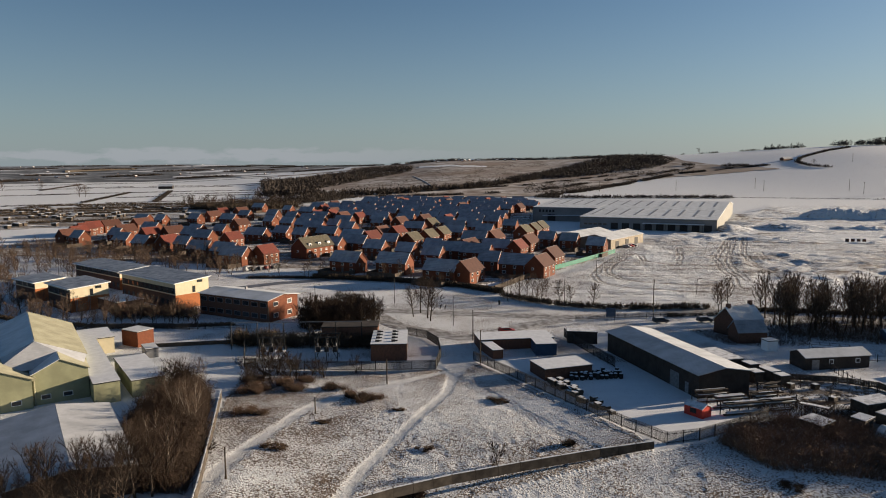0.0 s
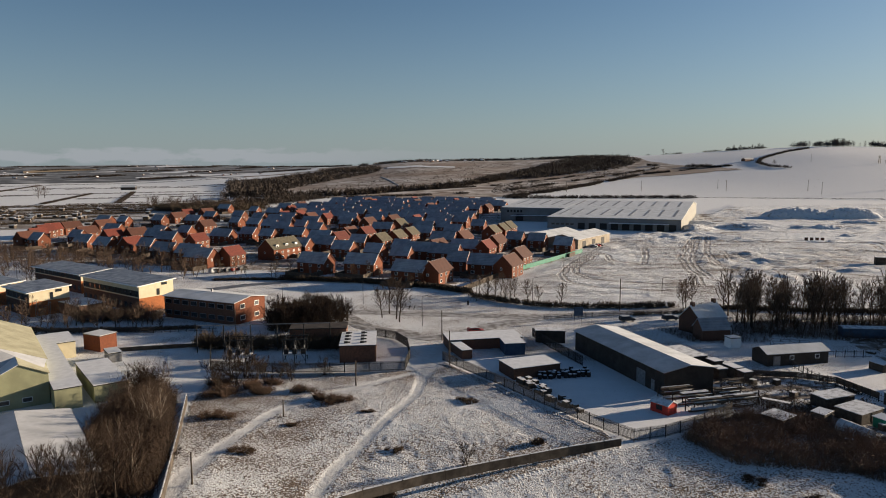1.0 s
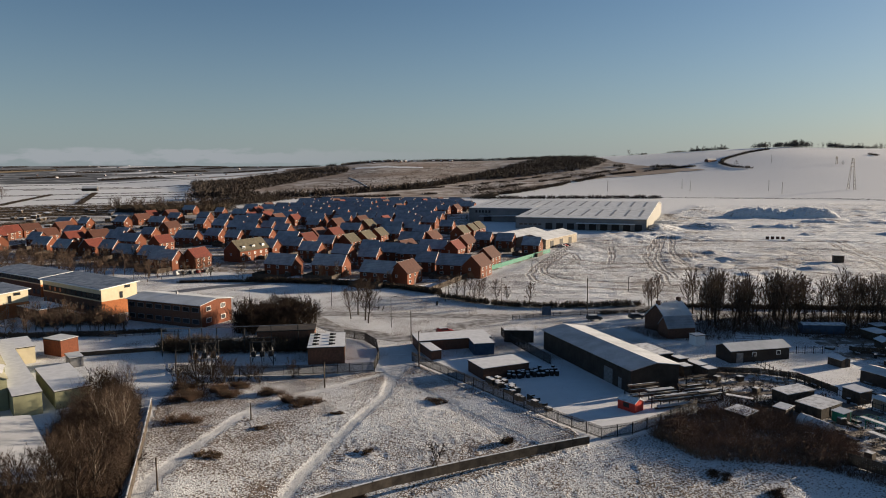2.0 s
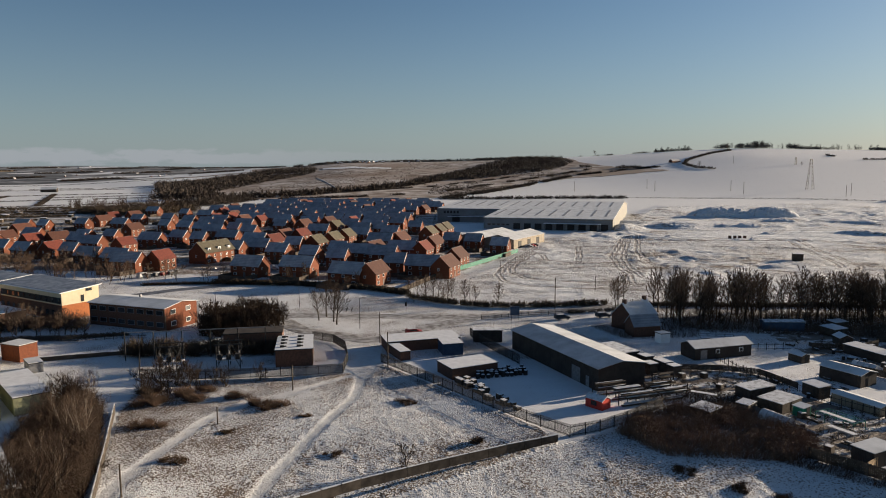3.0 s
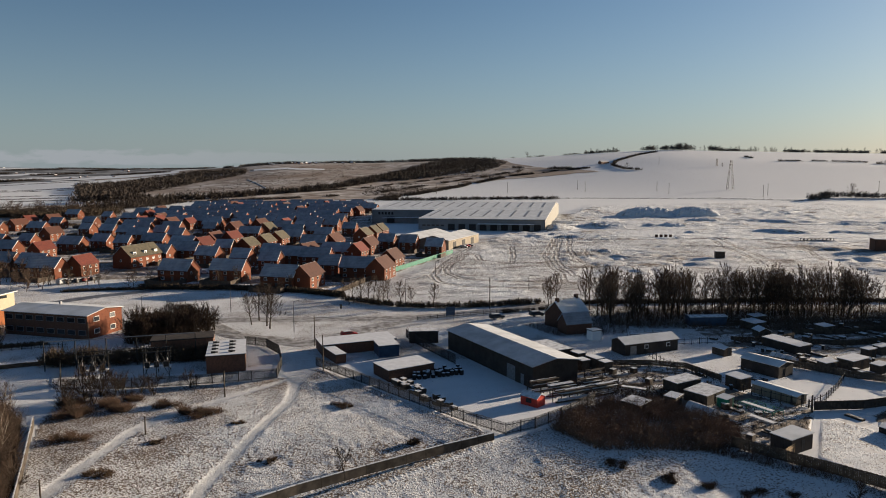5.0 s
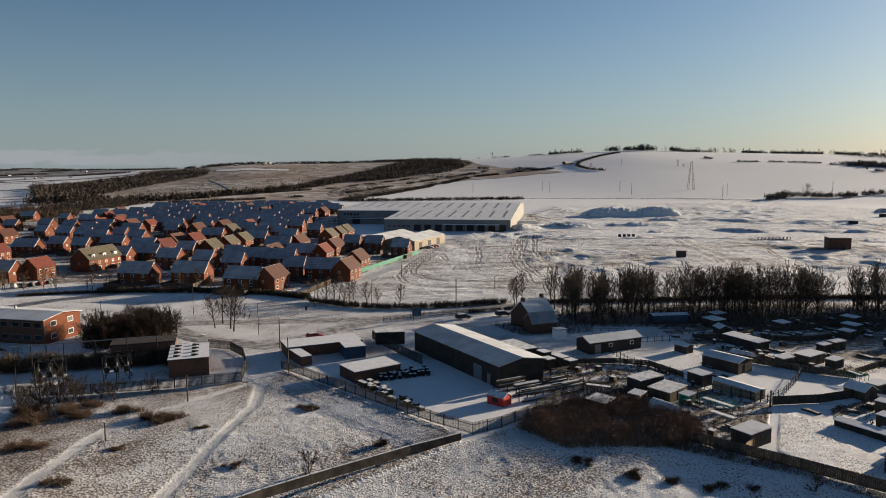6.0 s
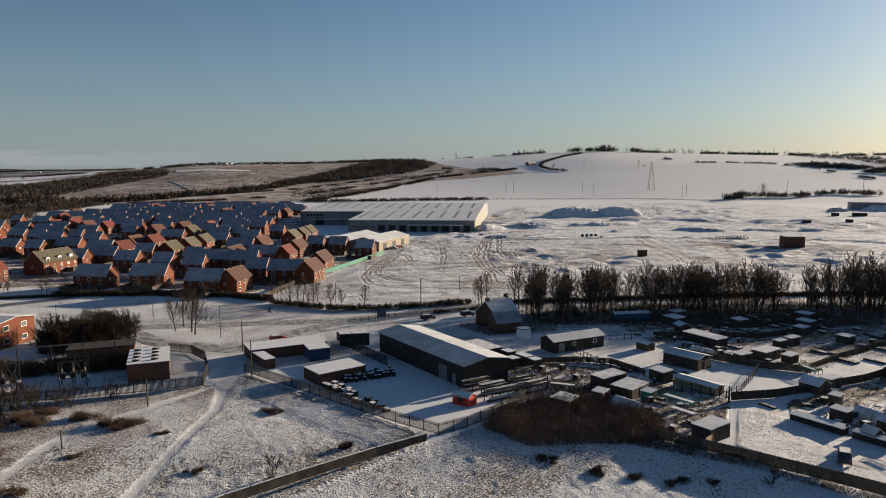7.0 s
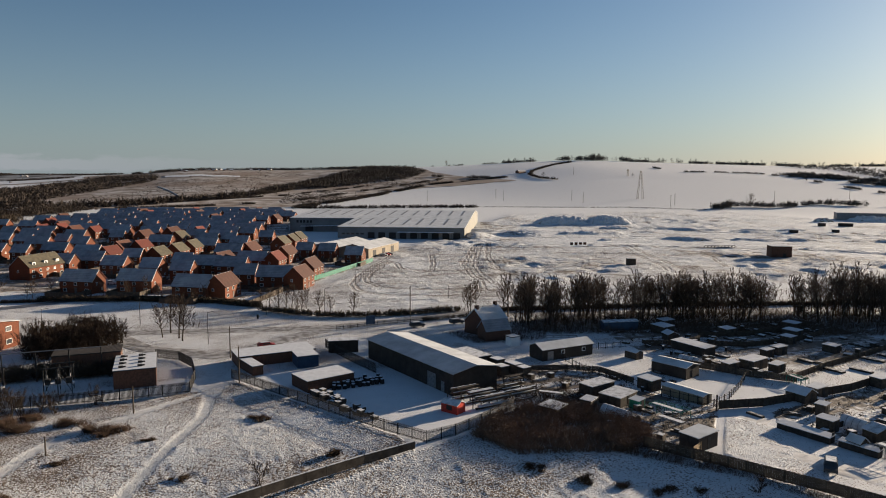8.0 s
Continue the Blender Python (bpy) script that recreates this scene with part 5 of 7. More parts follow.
palisade("timber_fence", [(100.8, 127.6), (109.2, 113.4), (115.5, 107.1)], 1.4, "dark board fence between allotment plots", 0.3, 0.29, TIMBER)
palisade("timber_fence", [(105.0, 143.8), (113.4, 140.7), (121.8, 143.8)], 1.4, "dark board fence between allotment plots", 0.3, 0.29, TIMBER)
palisade("timber_fence", [(119.7, 138.6), (128.1, 134.4), (142.8, 134.4), (157.5, 138.6)], 1.3, "dark board fence between allotment plots", 0.3, 0.29, TIMBER)
palisade("timber_fence", [(123.9, 147.0), (136.5, 143.8), (151.2, 144.9)], 1.3, "dark board fence between allotment plots", 0.3, 0.29, TIMBER)
palisade("timber_fence", [(117.6, 109.2), (130.2, 113.4), (147.0, 117.6), (168.0, 123.9)], 1.3, "dark board fence between allotment plots", 0.3, 0.29, TIMBER)
palisade("wire_fence", [(79.1, 140.7), (78.2, 130.0), (81.9, 120.2), (83.5, 108.7), (88.6, 99.5)], 1.7, "wire fence on thin posts round a snowy plot", 0.9, 0.03, DARK_STEEL, 1.8)
palisade("wire_fence", [(79.1, 140.7), (90.2, 144.8), (99.8, 143.8)], 1.7, "wire fence on thin posts round a snowy plot", 0.9, 0.03, DARK_STEEL, 1.8)
palisade("wire_fence", [(88.6, 100.3), (94.5, 102.9), (101.9, 108.2), (108.2, 113.4)], 1.5, "wire fence on thin posts round a snowy plot", 0.9, 0.03, DARK_STEEL, 2.0)
palisade("board_wall", [(63.0, 135.0), (66.5, 133.0), (75.6, 130.8), (81.5, 127.1), (83.4, 117.6)], 1.2, "low dark board wall cluttered with scrap", 0.25, 0.24, TIMBER)
palisade("post_fence", [(-66, 178), (-56, 179), (-50, 178)], 1.3, "low dark railing by a snowy verge", 0.3, 0.04, DARK_STEEL, 2.0)
palisade("post_fence", [(-100, 176), (-90, 178), (-80, 180), (-66, 178)], 1.5, "dark slatted fence in front of the school", 0.25, 0.16, DARK_STEEL, 2.5)
palisade("post_fence", [(36, 186.5), (50, 189), (66, 190), (78, 191)], 1.2, "railing with parked cars behind the road", 0.3, 0.04, DARK_STEEL, 2.0)
palisade("estate_fence", [(-48.9, 263), (-17.6, 253), (6, 241), (19.7, 229)], 1.6, "dark timber fence round the back gardens", 0.3, 0.27, TIMBER)
palisade("estate_fence", [(16, 229.5), (25, 246), (36, 265.5)], 1.8, "pale timber fence along a site boundary", 0.3, 0.27, TIMBER)


def hoarding():
    t = thing("green_hoarding", 36, 266, 0, 0, "bright green site hoarding along the estate boundary", "hoarding")
    a, b = Vector((36, 266)), Vector((82.7, 333))
    n = 32
    rot = math.degrees(math.atan2((b - a).y, (b - a).x))
    panel = Shape().box(0, 0, 0, (b - a).length / n - 0.06, 0.06, 1.8).mesh("panel")
    panel.materials.append(GREEN_PAINT)
    for i in range(n):
        p = a.lerp(b, (i + 0.5) / n) - Vector((36, 266))
        part("panel", panel, None, t, m=pose(p.x, p.y, 0.05, 0, 0, rot))


hoarding()


def boundary_wall(pts, h, thick, label):
    t = thing("boundary_wall", pts[0][0], pts[0][1], 0, 0, label, "wall")
    x0, y0 = pts[0]
    for (ax, ay), (bx, by) in zip(pts, pts[1:]):
        d, rot = math.hypot(bx - ax, by - ay), math.degrees(math.atan2(by - ay, bx - ax))
        n = max(1, round(d / 3.0))
        for i in range(n):
            u = (i + 0.5) / n
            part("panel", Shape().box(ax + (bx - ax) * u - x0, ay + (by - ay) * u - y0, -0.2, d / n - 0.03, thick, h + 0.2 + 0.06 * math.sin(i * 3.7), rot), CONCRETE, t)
            part("snow_cap", Shape().box(ax + (bx - ax) * u - x0, ay + (by - ay) * u - y0, h + 0.07, d / n - 0.2, thick * 0.8, 0.05, rot), SNOW, t)
    return t


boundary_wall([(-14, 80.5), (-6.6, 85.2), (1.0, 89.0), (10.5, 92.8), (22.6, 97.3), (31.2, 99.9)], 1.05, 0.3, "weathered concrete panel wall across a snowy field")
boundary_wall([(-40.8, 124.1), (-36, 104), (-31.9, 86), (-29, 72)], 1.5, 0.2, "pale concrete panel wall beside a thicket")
boundary_wall([(-70, 160), (-62, 161.5), (-48.7, 164)], 0.9, 0.3, "low dark wall between snowy yards")


# ---- builder's yard: racks, stacks, red skip shed ----
def rack(x, y, rot, L, seed):
    rnd = random.Random(seed)
    t = thing("timber_rack", x, y, 0, rot, "steel rack stacked with timber and scaffold tubes under snow", "rack", "racks in the builder's yard")
    n = max(2, int(L / 1.8))
    for i in range(n + 1):
        part("upright", Shape().box(-L / 2 + L * i / n, 0, 0, 0.14, 0.14, 2.4), DARK_STEEL, t)
        part("arm", Shape().box(-L / 2 + L * i / n, -0.5, 1.1, 0.1, 1.0, 0.1), DARK_STEEL, t)
    for z in (0.15, 1.25, 1.9):
        for k in range(3):
            w = rnd.uniform(0.2, 0.4)
            l2 = L * rnd.uniform(0.5, 0.95)
            b = part("timber", Shape().box(rnd.uniform(-0.3, 0.3), -0.9 + 0.4 * k, z, l2, w, 0.25), TIMBER, t)
            if rnd.random() < 0.55:
                part("snow_cap", Shape().box(0, -0.9 + 0.4 * k, z + 0.26, l2 * 0.95, w * 0.9, 0.06), SNOW, b)


for i, (x, y, L) in enumerate([(47.5, 121.0, 7), (49.5, 118.0, 8), (51.0, 114.8, 9), (56.5, 120.0, 6), (57.5, 116.2, 7), (60.0, 125.0, 5)]):
    rack(x, y, 12, L, i)


def skip_shed():
    t = gable_building("red_kiosk", 42.8, 113.9, -57, 3.6, 2.4, 1.6, 2.2, RED, SNOW_THIN, SNOW_THIN, "small red cabin with two snowy roof panels", "cabin", 0.1)
    part("hatch", Shape().box(0, -1.22, 0.6, 1.2, 0.06, 0.8), DARK_STEEL, t)


skip_shed()


def tyre_stack(x, y, seed):
    rnd = random.Random(seed)
    t = thing("tyre_stack", x, y, 0, rnd.uniform(0, 90), "stack of black tyres topped with snow", "tyres", "tyre stacks in the yard")
    n = rnd.randint(3, 5)
    for i in range(n):
        part("tyre", Shape().rod((0, 0, 0.25 * i), (0, 0, 0.25 * i + 0.23), 0.42, 0.42, 10), RUBBER, t)
    part("snow_cap", Shape().rod((0, 0, 0.25 * n), (0, 0, 0.25 * n + 0.06), 0.41, 0.3, 10), SNOW, t)


rnd = random.Random(3)
for i in range(44):
    tyre_stack(25.2 + 0.98 * (i % 11) + rnd.uniform(-0.25, 0.25), 133.4 + 1.05 * (i // 11) + 0.12 * (i % 11) + rnd.uniform(-0.25, 0.25), i)
for i in range(30):
    u = rnd.random()
    x, y = 18.5 + 10.0 * u + rnd.uniform(-0.6, 2.2) + (1.6 if u < 0.4 else 0), 131.5 - 18.0 * u + rnd.uniform(-0.6, 1.2)
    t = thing("pallet_stack", x, y, 0, rnd.uniform(-75, -60), "stack of pallets and scrap under snow", "pallets", "scrap along the yard fence")
    h = rnd.uniform(0.4, 1.2)
    part("pallet", Shape().box(0, 0, 0, 1.2, 1.0, h), TIMBER, t)
    part("snow_cap", Shape().box(0, 0, h, 1.1, 0.9, 0.06), SNOW if i % 2 else SNOW_THIN, t)
for i in range(26):
    x, y = rnd.uniform(66, 96), rnd.uniform(86, 132)
    if inside(np.array([x]), np.array([y]), [(75, 130), (95, 137), (89, 118), (78, 114)])[0] or inside(np.array([x]), np.array([y]), [(84, 95), (104, 109), (96, 121), (84, 104)])[0] or x - 66 < (86 - y) * 0.6 or (x > 79 and y < 92):
        continue
    t = thing("raised_bed", x, y, 0, -74 + rnd.uniform(-6, 6), "timber raised bed of soil and snow", "garden bed", "allotment beds")
    L, W = rnd.uniform(1.5, 3.5), rnd.uniform(0.8, 1.3)
    part("edging", Shape().box(0, 0, 0, L, W, 0.3), TIMBER, t)
    part("soil", Shape().box(0, 0, 0.3, L - 0.15, W - 0.15, 0.05), SOIL, t)
for i in range(24):
    x, y = rnd.uniform(104, 160), rnd.uniform(100, 150)
    t = thing("raised_bed", x, y, 0, -80 + rnd.uniform(-6, 6), "timber raised bed of soil and snow", "garden bed", "allotment beds")
    L, W = rnd.uniform(2.5, 6), rnd.uniform(1.0, 1.6)
    part("edging", Shape().box(0, 0, 0, L, W, 0.35), TIMBER, t)
    part("soil", Shape().box(0, 0, 0.35, L - 0.15, W - 0.15, 0.05), SOIL, t)


for i in range(190):
    x, y = rnd.uniform(60, 160), rnd.uniform(62, 152)
    if not any(inside(np.array([x]), np.array([y]), p)[0] for p in ALLOTMENTS):
        continue
    pick = rnd.random()
    rot = -75 + rnd.uniform(-20, 20)
    if pick < 0.35:
        t = thing("compost_bin", x, y, 0, rot, "dark slatted compost bin capped with snow", "bin", "clutter of the allotments")
        for k in range(4):
            part("slat", Shape().box(0, 0, 0.25 * k, 1.1, 1.1, 0.2), TIMBER, t)
        part("snow_cap", Shape().box(0, 0, 1.0, 1.0, 1.0, 0.06), SNOW_THIN, t)
    elif pick < 0.6:
        t = thing("water_butt", x, y, 0, rot, "dark plastic water butt beside a plot", "barrel", "clutter of the allotments")
        part("barrel", Shape().rod((0, 0, 0), (0, 0, 0.9), 0.32, 0.34, 10), RUBBER, t)
        part("lid", Shape().rod((0, 0, 0.9), (0, 0, 0.95), 0.35, 0.33, 10), SNOW_THIN, t)
    elif pick < 0.85:
        t = thing("board_pile", x, y, 0, rot, "untidy pile of old boards under snow", "timber", "clutter of the allotments")
        for k in range(3):
            part("board", Shape().box(rnd.uniform(-0.2, 0.2), 0.3 * k - 0.3, 0.12 * k, rnd.uniform(1.5, 3), 0.28, 0.12, rnd.uniform(-12, 12)), TIMBER, t)
        part("snow_cap", Shape().box(0, 0.3, 0.37, 1.4, 0.3, 0.05), SNOW, t)
    else:
        t = thing("cold_frame", x, y, 0, rot, "low glazed cold frame dusted with snow", "cold frame", "clutter of the allotments")
        part("box", Shape().box(0, 0, 0, 1.8, 1.0, 0.45), TIMBER, t)
        part("light", Shape().slab([(-0.9, -0.5, 0.45), (0.9, -0.5, 0.45), (0.9, 0.5, 0.62), (-0.9, 0.5, 0.62)], 0.05), POLY, t)


# ---- vehicles ----
def car(x, y, rot, paint, label, van=False):
    t = thing("van" if van else "car", x, y, lz(x, y) + 0.06, rot, label, "van" if van else "car", "parked vehicles")
    L, W, h = (4.8, 1.9, 2.0) if van else (4.2, 1.75, 1.45)
    prof = [(-L / 2, 0.35), (-L / 2, 0.85), (-L / 2 + 0.15, h - 0.05), (L * 0.22 if van else L * 0.12, h), (L * 0.36 if van else L * 0.27, 0.95), (L / 2 - 0.1, 0.8), (L / 2, 0.4)]
    s, n = Shape(), len(prof)
    for sy in (-1, 1):
        s.v += [(px, sy * (W / 2 - (0.12 if pz > 1.2 else 0)), pz) for px, pz in prof]
    s.f = [(i, (i + 1) % n, n + (i + 1) % n, n + i)[::-1] for i in range(n)] + [tuple(range(n)), tuple(range(2 * n - 1, n - 1, -1))]
    part("body", s, paint, t)
    for sy in (-1, 1):
        part("side_window", Shape().box(-0.3, sy * (W / 2 - 0.03), 0.95, L * 0.42, 0.04, h - 1.15), GLASS, t)
    part("snow_cap", Shape().box(-L * 0.12, 0, h, L * 0.5, W - 0.4, 0.06), SNOW_THIN, t, "snow lying on the roof")
    for px in (-L * 0.3, L * 0.31):
        for sy in (-1, 1):
            w = part("wheel", Shape().rod((px, sy * (W / 2 - 0.2), 0.31), (px, sy * (W / 2 + 0.01), 0.31), 0.31, 0.31, 12), RUBBER, t)
            part("rim", Shape().rod((px, sy * (W / 2 + 0.01), 0.31), (px, sy * (W / 2 + 0.03), 0.31), 0.18, 0.16, 8), STEEL, w)


car(85.2, 72.3, 222, CAR_DARK, "dark hatchback parked on a snowy lane with snow on its roof")
car(16, 172.5, 10, CAR_RED, "dark red car parked behind a workshop")
for i in range(5):
    car(-79 + 2.4 * i, 281 + 1.5 * i, 60, (CAR_WHITE, CAR_DARK, CAR_DARK, CAR_RED, CAR_DARK)[i], "parked car in a snowy car park", i == 0)
for i in range(2):
    car(58 + 12 * i, 183.0 + 0.6 * i, 4, CAR_DARK, "parked car beside a railing", i == 2)
for i in range(3):
    car(93.5 + 2.2 * i, 353 + 2.4 * i, -30, (CAR_WHITE, CAR_RED, CAR_DARK)[i], "parked car beside an industrial unit")
for i in range(4):
    car(-30 + 6 * i, 294 + 1.5 * i, -28, CAR_DARK if i % 2 else CAR_WHITE, "parked car on an estate street")


# ---- poles, lamps, signs ----
def lamp_post(x, y, h, rot, label="thin grey street lamp with a short arm"):
    z = lz(x, y)
    t = thing("street_lamp", x, y, z, rot, label, "street lamp", "street lamps")
    part("pole", Shape().rod((0, 0, 0), (0, 0, h), 0.09, 0.05, 6), DARK_STEEL, t)
    part("arm", Shape().rod((0, 0, h), (1.1, 0, h + 0.15), 0.05, 0.04, 5), DARK_STEEL, t)
    part("lantern", Shape().box(1.3, 0, h + 0.08, 0.6, 0.22, 0.14), STEEL, t)


def pole(x, y, h, label="brown wooden utility pole", cross=False, r=0.14):
    t = thing("utility_pole", x, y, lz(x, y), 0, label, "pole", "utility poles")
    part("pole", Shape().rod((0, 0, 0), (0, 0, h), r, r * 0.7, 6), TIMBER, t)
    if cross:
        part("crossarm", Shape().box(0, 0, h - 0.5, 2.2, 0.14, 0.14), TIMBER, t)


for x, y, h in ((2.6, 181.0, 8.0), (-37.0, 198.8, 8.0), (36.1, 205.2, 8.5), (82.2, 223.5, 5.0), (-15, 212, 8), (-62, 262, 8), (-90, 262, 8), (-118, 290, 9), (-150, 270, 9), (20, 214, 7), (58, 262, 6), (103, 212, 6)):
    lamp_post(x, y, h, 20)
for x, y, h in ((7.1, 165.2, 7.5), (7.8, 144.4, 7.5), (60.0, 196.4, 9.5), (-45, 177, 6), (-29.6, 90.5, 4.5), (-22, 115.5, 3.0), (-11, 131.5, 5.0)):
    pole(x, y, h)
pole(87.6, 98.4, 3.0, "thick dark post by a plot gate", False, 0.22)
t = thing("road_sign", 45.0, 184.5, 0, 5, "square blue-grey site sign on two legs", "sign")
part("board", Shape().box(0, 0, 1.4, 2.6, 0.1, 2.4), BLUE_PAINT, t)
for x in (-1, 1):
    part("leg", Shape().box(x, 0.08, 0, 0.1, 0.1, 2.4), DARK_STEEL, t)


for x, y, lean in ((-1.0, 203.6, -18), (0.4, 203.2, -14)):
    t = thing("leaning_post", x, y, 0, 0, "short dark post leaning over in the snow", "post", "leaning posts on the verge")
    part("post", Shape().box(0, 0, 0, 0.22, 0.22, 1.3), TIMBER, t, m=pose(0, 0, 0, 0, lean + 35, 0))
t = thing("litter_bin", 17.0, 208.9, 0, 0, "dark litter bin standing on a snowy verge", "bin")
part("body", Shape().rod((0, 0, 0), (0, 0, 1.1), 0.3, 0.32, 8), DARK_STEEL, t)
part("hood", Shape().rod((0, 0, 1.1), (0, 0, 1.3), 0.32, 0.1, 8), DARK_STEEL, t)


# ---- building site clutter ----
def heap(x, y, L, W, h, rot, seed, material=None, label="frozen spoil heap dusted with snow"):
    s, n, m = Shape(), 40, 26
    for i in range(n + 1):
        for j in range(m + 1):
            u, v = i / n * 2 - 1, j / m * 2 - 1
            q = max(0.0, 1 - (u * u + v * v))
            k = noise.fractal(Vector((u * L * 0.12 + seed * 9, v * W * 0.12, seed)), 0.9, 2.2, 5)
            s.v.append((u * L / 2, v * W / 2, h * (q ** 0.6) * (0.85 + (0.22 if L > 40 else 0.42) * k) - 0.3))
    s.f = [(i * (m + 1) + j, (i + 1) * (m + 1) + j, (i + 1) * (m + 1) + j + 1, i * (m + 1) + j + 1) for i in range(n) for j in range(m)]
    ob = part("earth_mound", s, material or EARTH)
    ob.matrix_basis = pose(x, y, lz(x, y), 0, 0, rot)
    tagged(ob, label, "spoil heap", "spoil heaps on the site")


HEAP = mat("snowy_spoil", (0.20, 0.18, 0.16), (0.60, 0.605, 0.62), 0.35, 0.9, 0.15, 0.8, spread=0.05, lo=0.28, hi=0.42)
for i, (x, y, L, W, h, rot) in enumerate([(304, 540, 52, 24, 9.0, -25), (340, 526, 44, 24, 9.5, -30), (318, 480, 26, 12, 3, -20), (268, 442, 22, 9, 3.2, -20), (222, 440, 20, 10, 3.4, -20),
                                          (255, 395, 14, 8, 1.5, 10), (312, 374, 14, 8, 2.6, -40), (372, 352, 16, 7, 2.2, -40), (556, 496, 18, 9, 4.5, -45), (604, 486, 40, 16, 6, -50), (470, 330, 30, 12, 2.5, -45), (150, 290, 12, 5, 0.9, 70)]):
    heap(x, y, L, W, h, rot, i, HEAP if i < 5 or i % 2 else EARTH)
t = flat_building("brick_pump_house", 289.5, 284.5, -28, 10.0, 8.4, 5.8, BRICK_DARK, "square dark brick building alone on a snowy site", "building", SNOW_SHEET)
part("door", Shape().box(1.5, -4.25, 0, 1.6, 0.1, 2.2), DARK_STEEL, t)
flat_building("brown_container", 195.8, 281.2, -22, 4.0, 3.0, 3.0, TIMBER, "small rust-brown container on a snowy site", "container", SNOW_THIN)
flat_building("site_cabin", 320, 238, -50, 9.0, 3.0, 2.8, DARK_CLAD, "low dark site cabin on a snowy site", "cabin", SNOW_SHEET)
flat_building("farm_shed", 620, 500, -40, 60, 16, 7, STEEL, "long pale farm shed by a hedge", "shed", SNOW_SHEET)
for i in range(4):
    flat_building("block_pallet", 218 + 2.6 * i, 375 - 0.8 * i, -25, 1.6, 1.4, 1.5, BRICK_DARK, "shrink-wrapped block pallet on a snowy site", "pallet", SNOW_THIN, 0.02, "block pallets on the site")
for i in range(9):
    t = thing("concrete_pipe", 283 + 2.0 * i, 332.4 - 0.55 * i, 0, -30, "short concrete drain ring lying on snow", "pipe", "drain rings on the site")
    s = Shape()
    for k in range(14):
        a0, a1 = 2 * math.pi * k / 14, 2 * math.pi * (k + 1) / 14
        s.slab([(math.cos(a0) * 0.95, -0.6, 1.0 + math.sin(a0) * 0.95), (math.cos(a1) * 0.95, -0.6, 1.0 + math.sin(a1) * 0.95), (math.cos(a1) * 0.95, 0.6, 1.0 + math.sin(a1) * 0.95), (math.cos(a0) * 0.95, 0.6, 1.0 + math.sin(a0) * 0.95)], 0.14)
    part("ring", s, CONCRETE, t)
for x, y, L in ((420, 400, 6), (452, 392, 5), (523, 444, 11), (505, 452, 6), (560, 400, 6)):
    flat_building("plant_container", x, y, -45, L, 3.0, 2.6, DARK_CLAD, "dark plant container far out on the site", "container", SNOW_THIN)


# ---- trees and undergrowth ----
def tree_shapes(seed, h, spread=0.36, trunk_r=0.18, limbs=16, sub=7, fine=8, tw=0.02, multi=1, clear=0.25, rise=0.6):
    """Trunk with rising limbs, and a crown of branches and fine bare twigs."""
    rnd = random.Random(seed)
    wood, crown = Shape(), Shape()

    def bend(d, k, up=0.0):
        return (d + Vector((rnd.gauss(0, k), rnd.gauss(0, k), rnd.gauss(0, k) + up))).normalized()

    def blade(p, q, w):
        side = (q - p).cross(Vector((rnd.gauss(0, 1), rnd.gauss(0, 1), rnd.gauss(0, 1)))).normalized() * w
        crown.poly([p - side, p + side, q], [(0, 1, 2)])

    def bough(p, d, length, n):
        q = p + d * length
        blade(p, q, tw * 1.7)
        for _ in range(n):
            a = p.lerp(q, rnd.uniform(0.3, 1.0))
            blade(a, a + bend(d, 0.42, 0.15) * length * rnd.uniform(0.35, 0.75), tw)

    for stem in range(multi):
        lean = 0.06 if multi == 1 else 0.22
        d = Vector((rnd.gauss(0, lean), rnd.gauss(0, lean), 1)).normalized()
        p = Vector((rnd.uniform(-0.35, 0.35), rnd.uniform(-0.35, 0.35), 0)) * (multi > 1) + Vector((0, 0, -0.2))
        hh, r0 = h * rnd.uniform(0.86, 1.0), trunk_r * (1 if multi == 1 else 0.6)
        spine = [p]
        for i in range(8):
            d = bend(d, 0.05, 0.05)
            spine.append(spine[-1] + d * hh * 0.85 / 8)
            wood.rod(spine[-2], spine[-1], r0 * (1 - i / 8) + 0.02, r0 * (1 - (i + 1) / 8) + 0.02, 6)
        n = max(4, limbs // multi)
        for i in range(n):
            f = clear + (1 - clear) * (i + rnd.random()) / n
            k = min(f * 8, 7.99)
            b0 = spine[int(k)].lerp(spine[int(k) + 1], k - int(k))
            ang = i * 2.4 + rnd.uniform(-0.5, 0.5)
            d = Vector((math.cos(ang), math.sin(ang), rise + 1.1 * f)).normalized()
            L = h * spread * math.sin(math.pi * (0.2 + 0.72 * f)) ** 0.6 * rnd.uniform(0.75, 1.15)
            rr = r0 * 0.45 * (1 - 0.7 * f) + 0.015
            for j in range(3):
                b1 = b0 + d * L / 3
                wood.rod(b0, b1, rr, rr * 0.6, 3)
                for _ in range(max(1, round(sub / 3))):
                    bough(b0.lerp(b1, rnd.uniform(0.2, 1)), bend(d, 0.45, 0.2), L * rnd.uniform(0.28, 0.48), fine)
                b0, rr = b1, rr * 0.6
                d = bend(d, 0.14, 0.16)
            bough(b0, d, L * 0.35, fine + 2)
        bough(spine[-1], Vector((0, 0, 1)), h * 0.14, fine + 4)
    return wood, crown


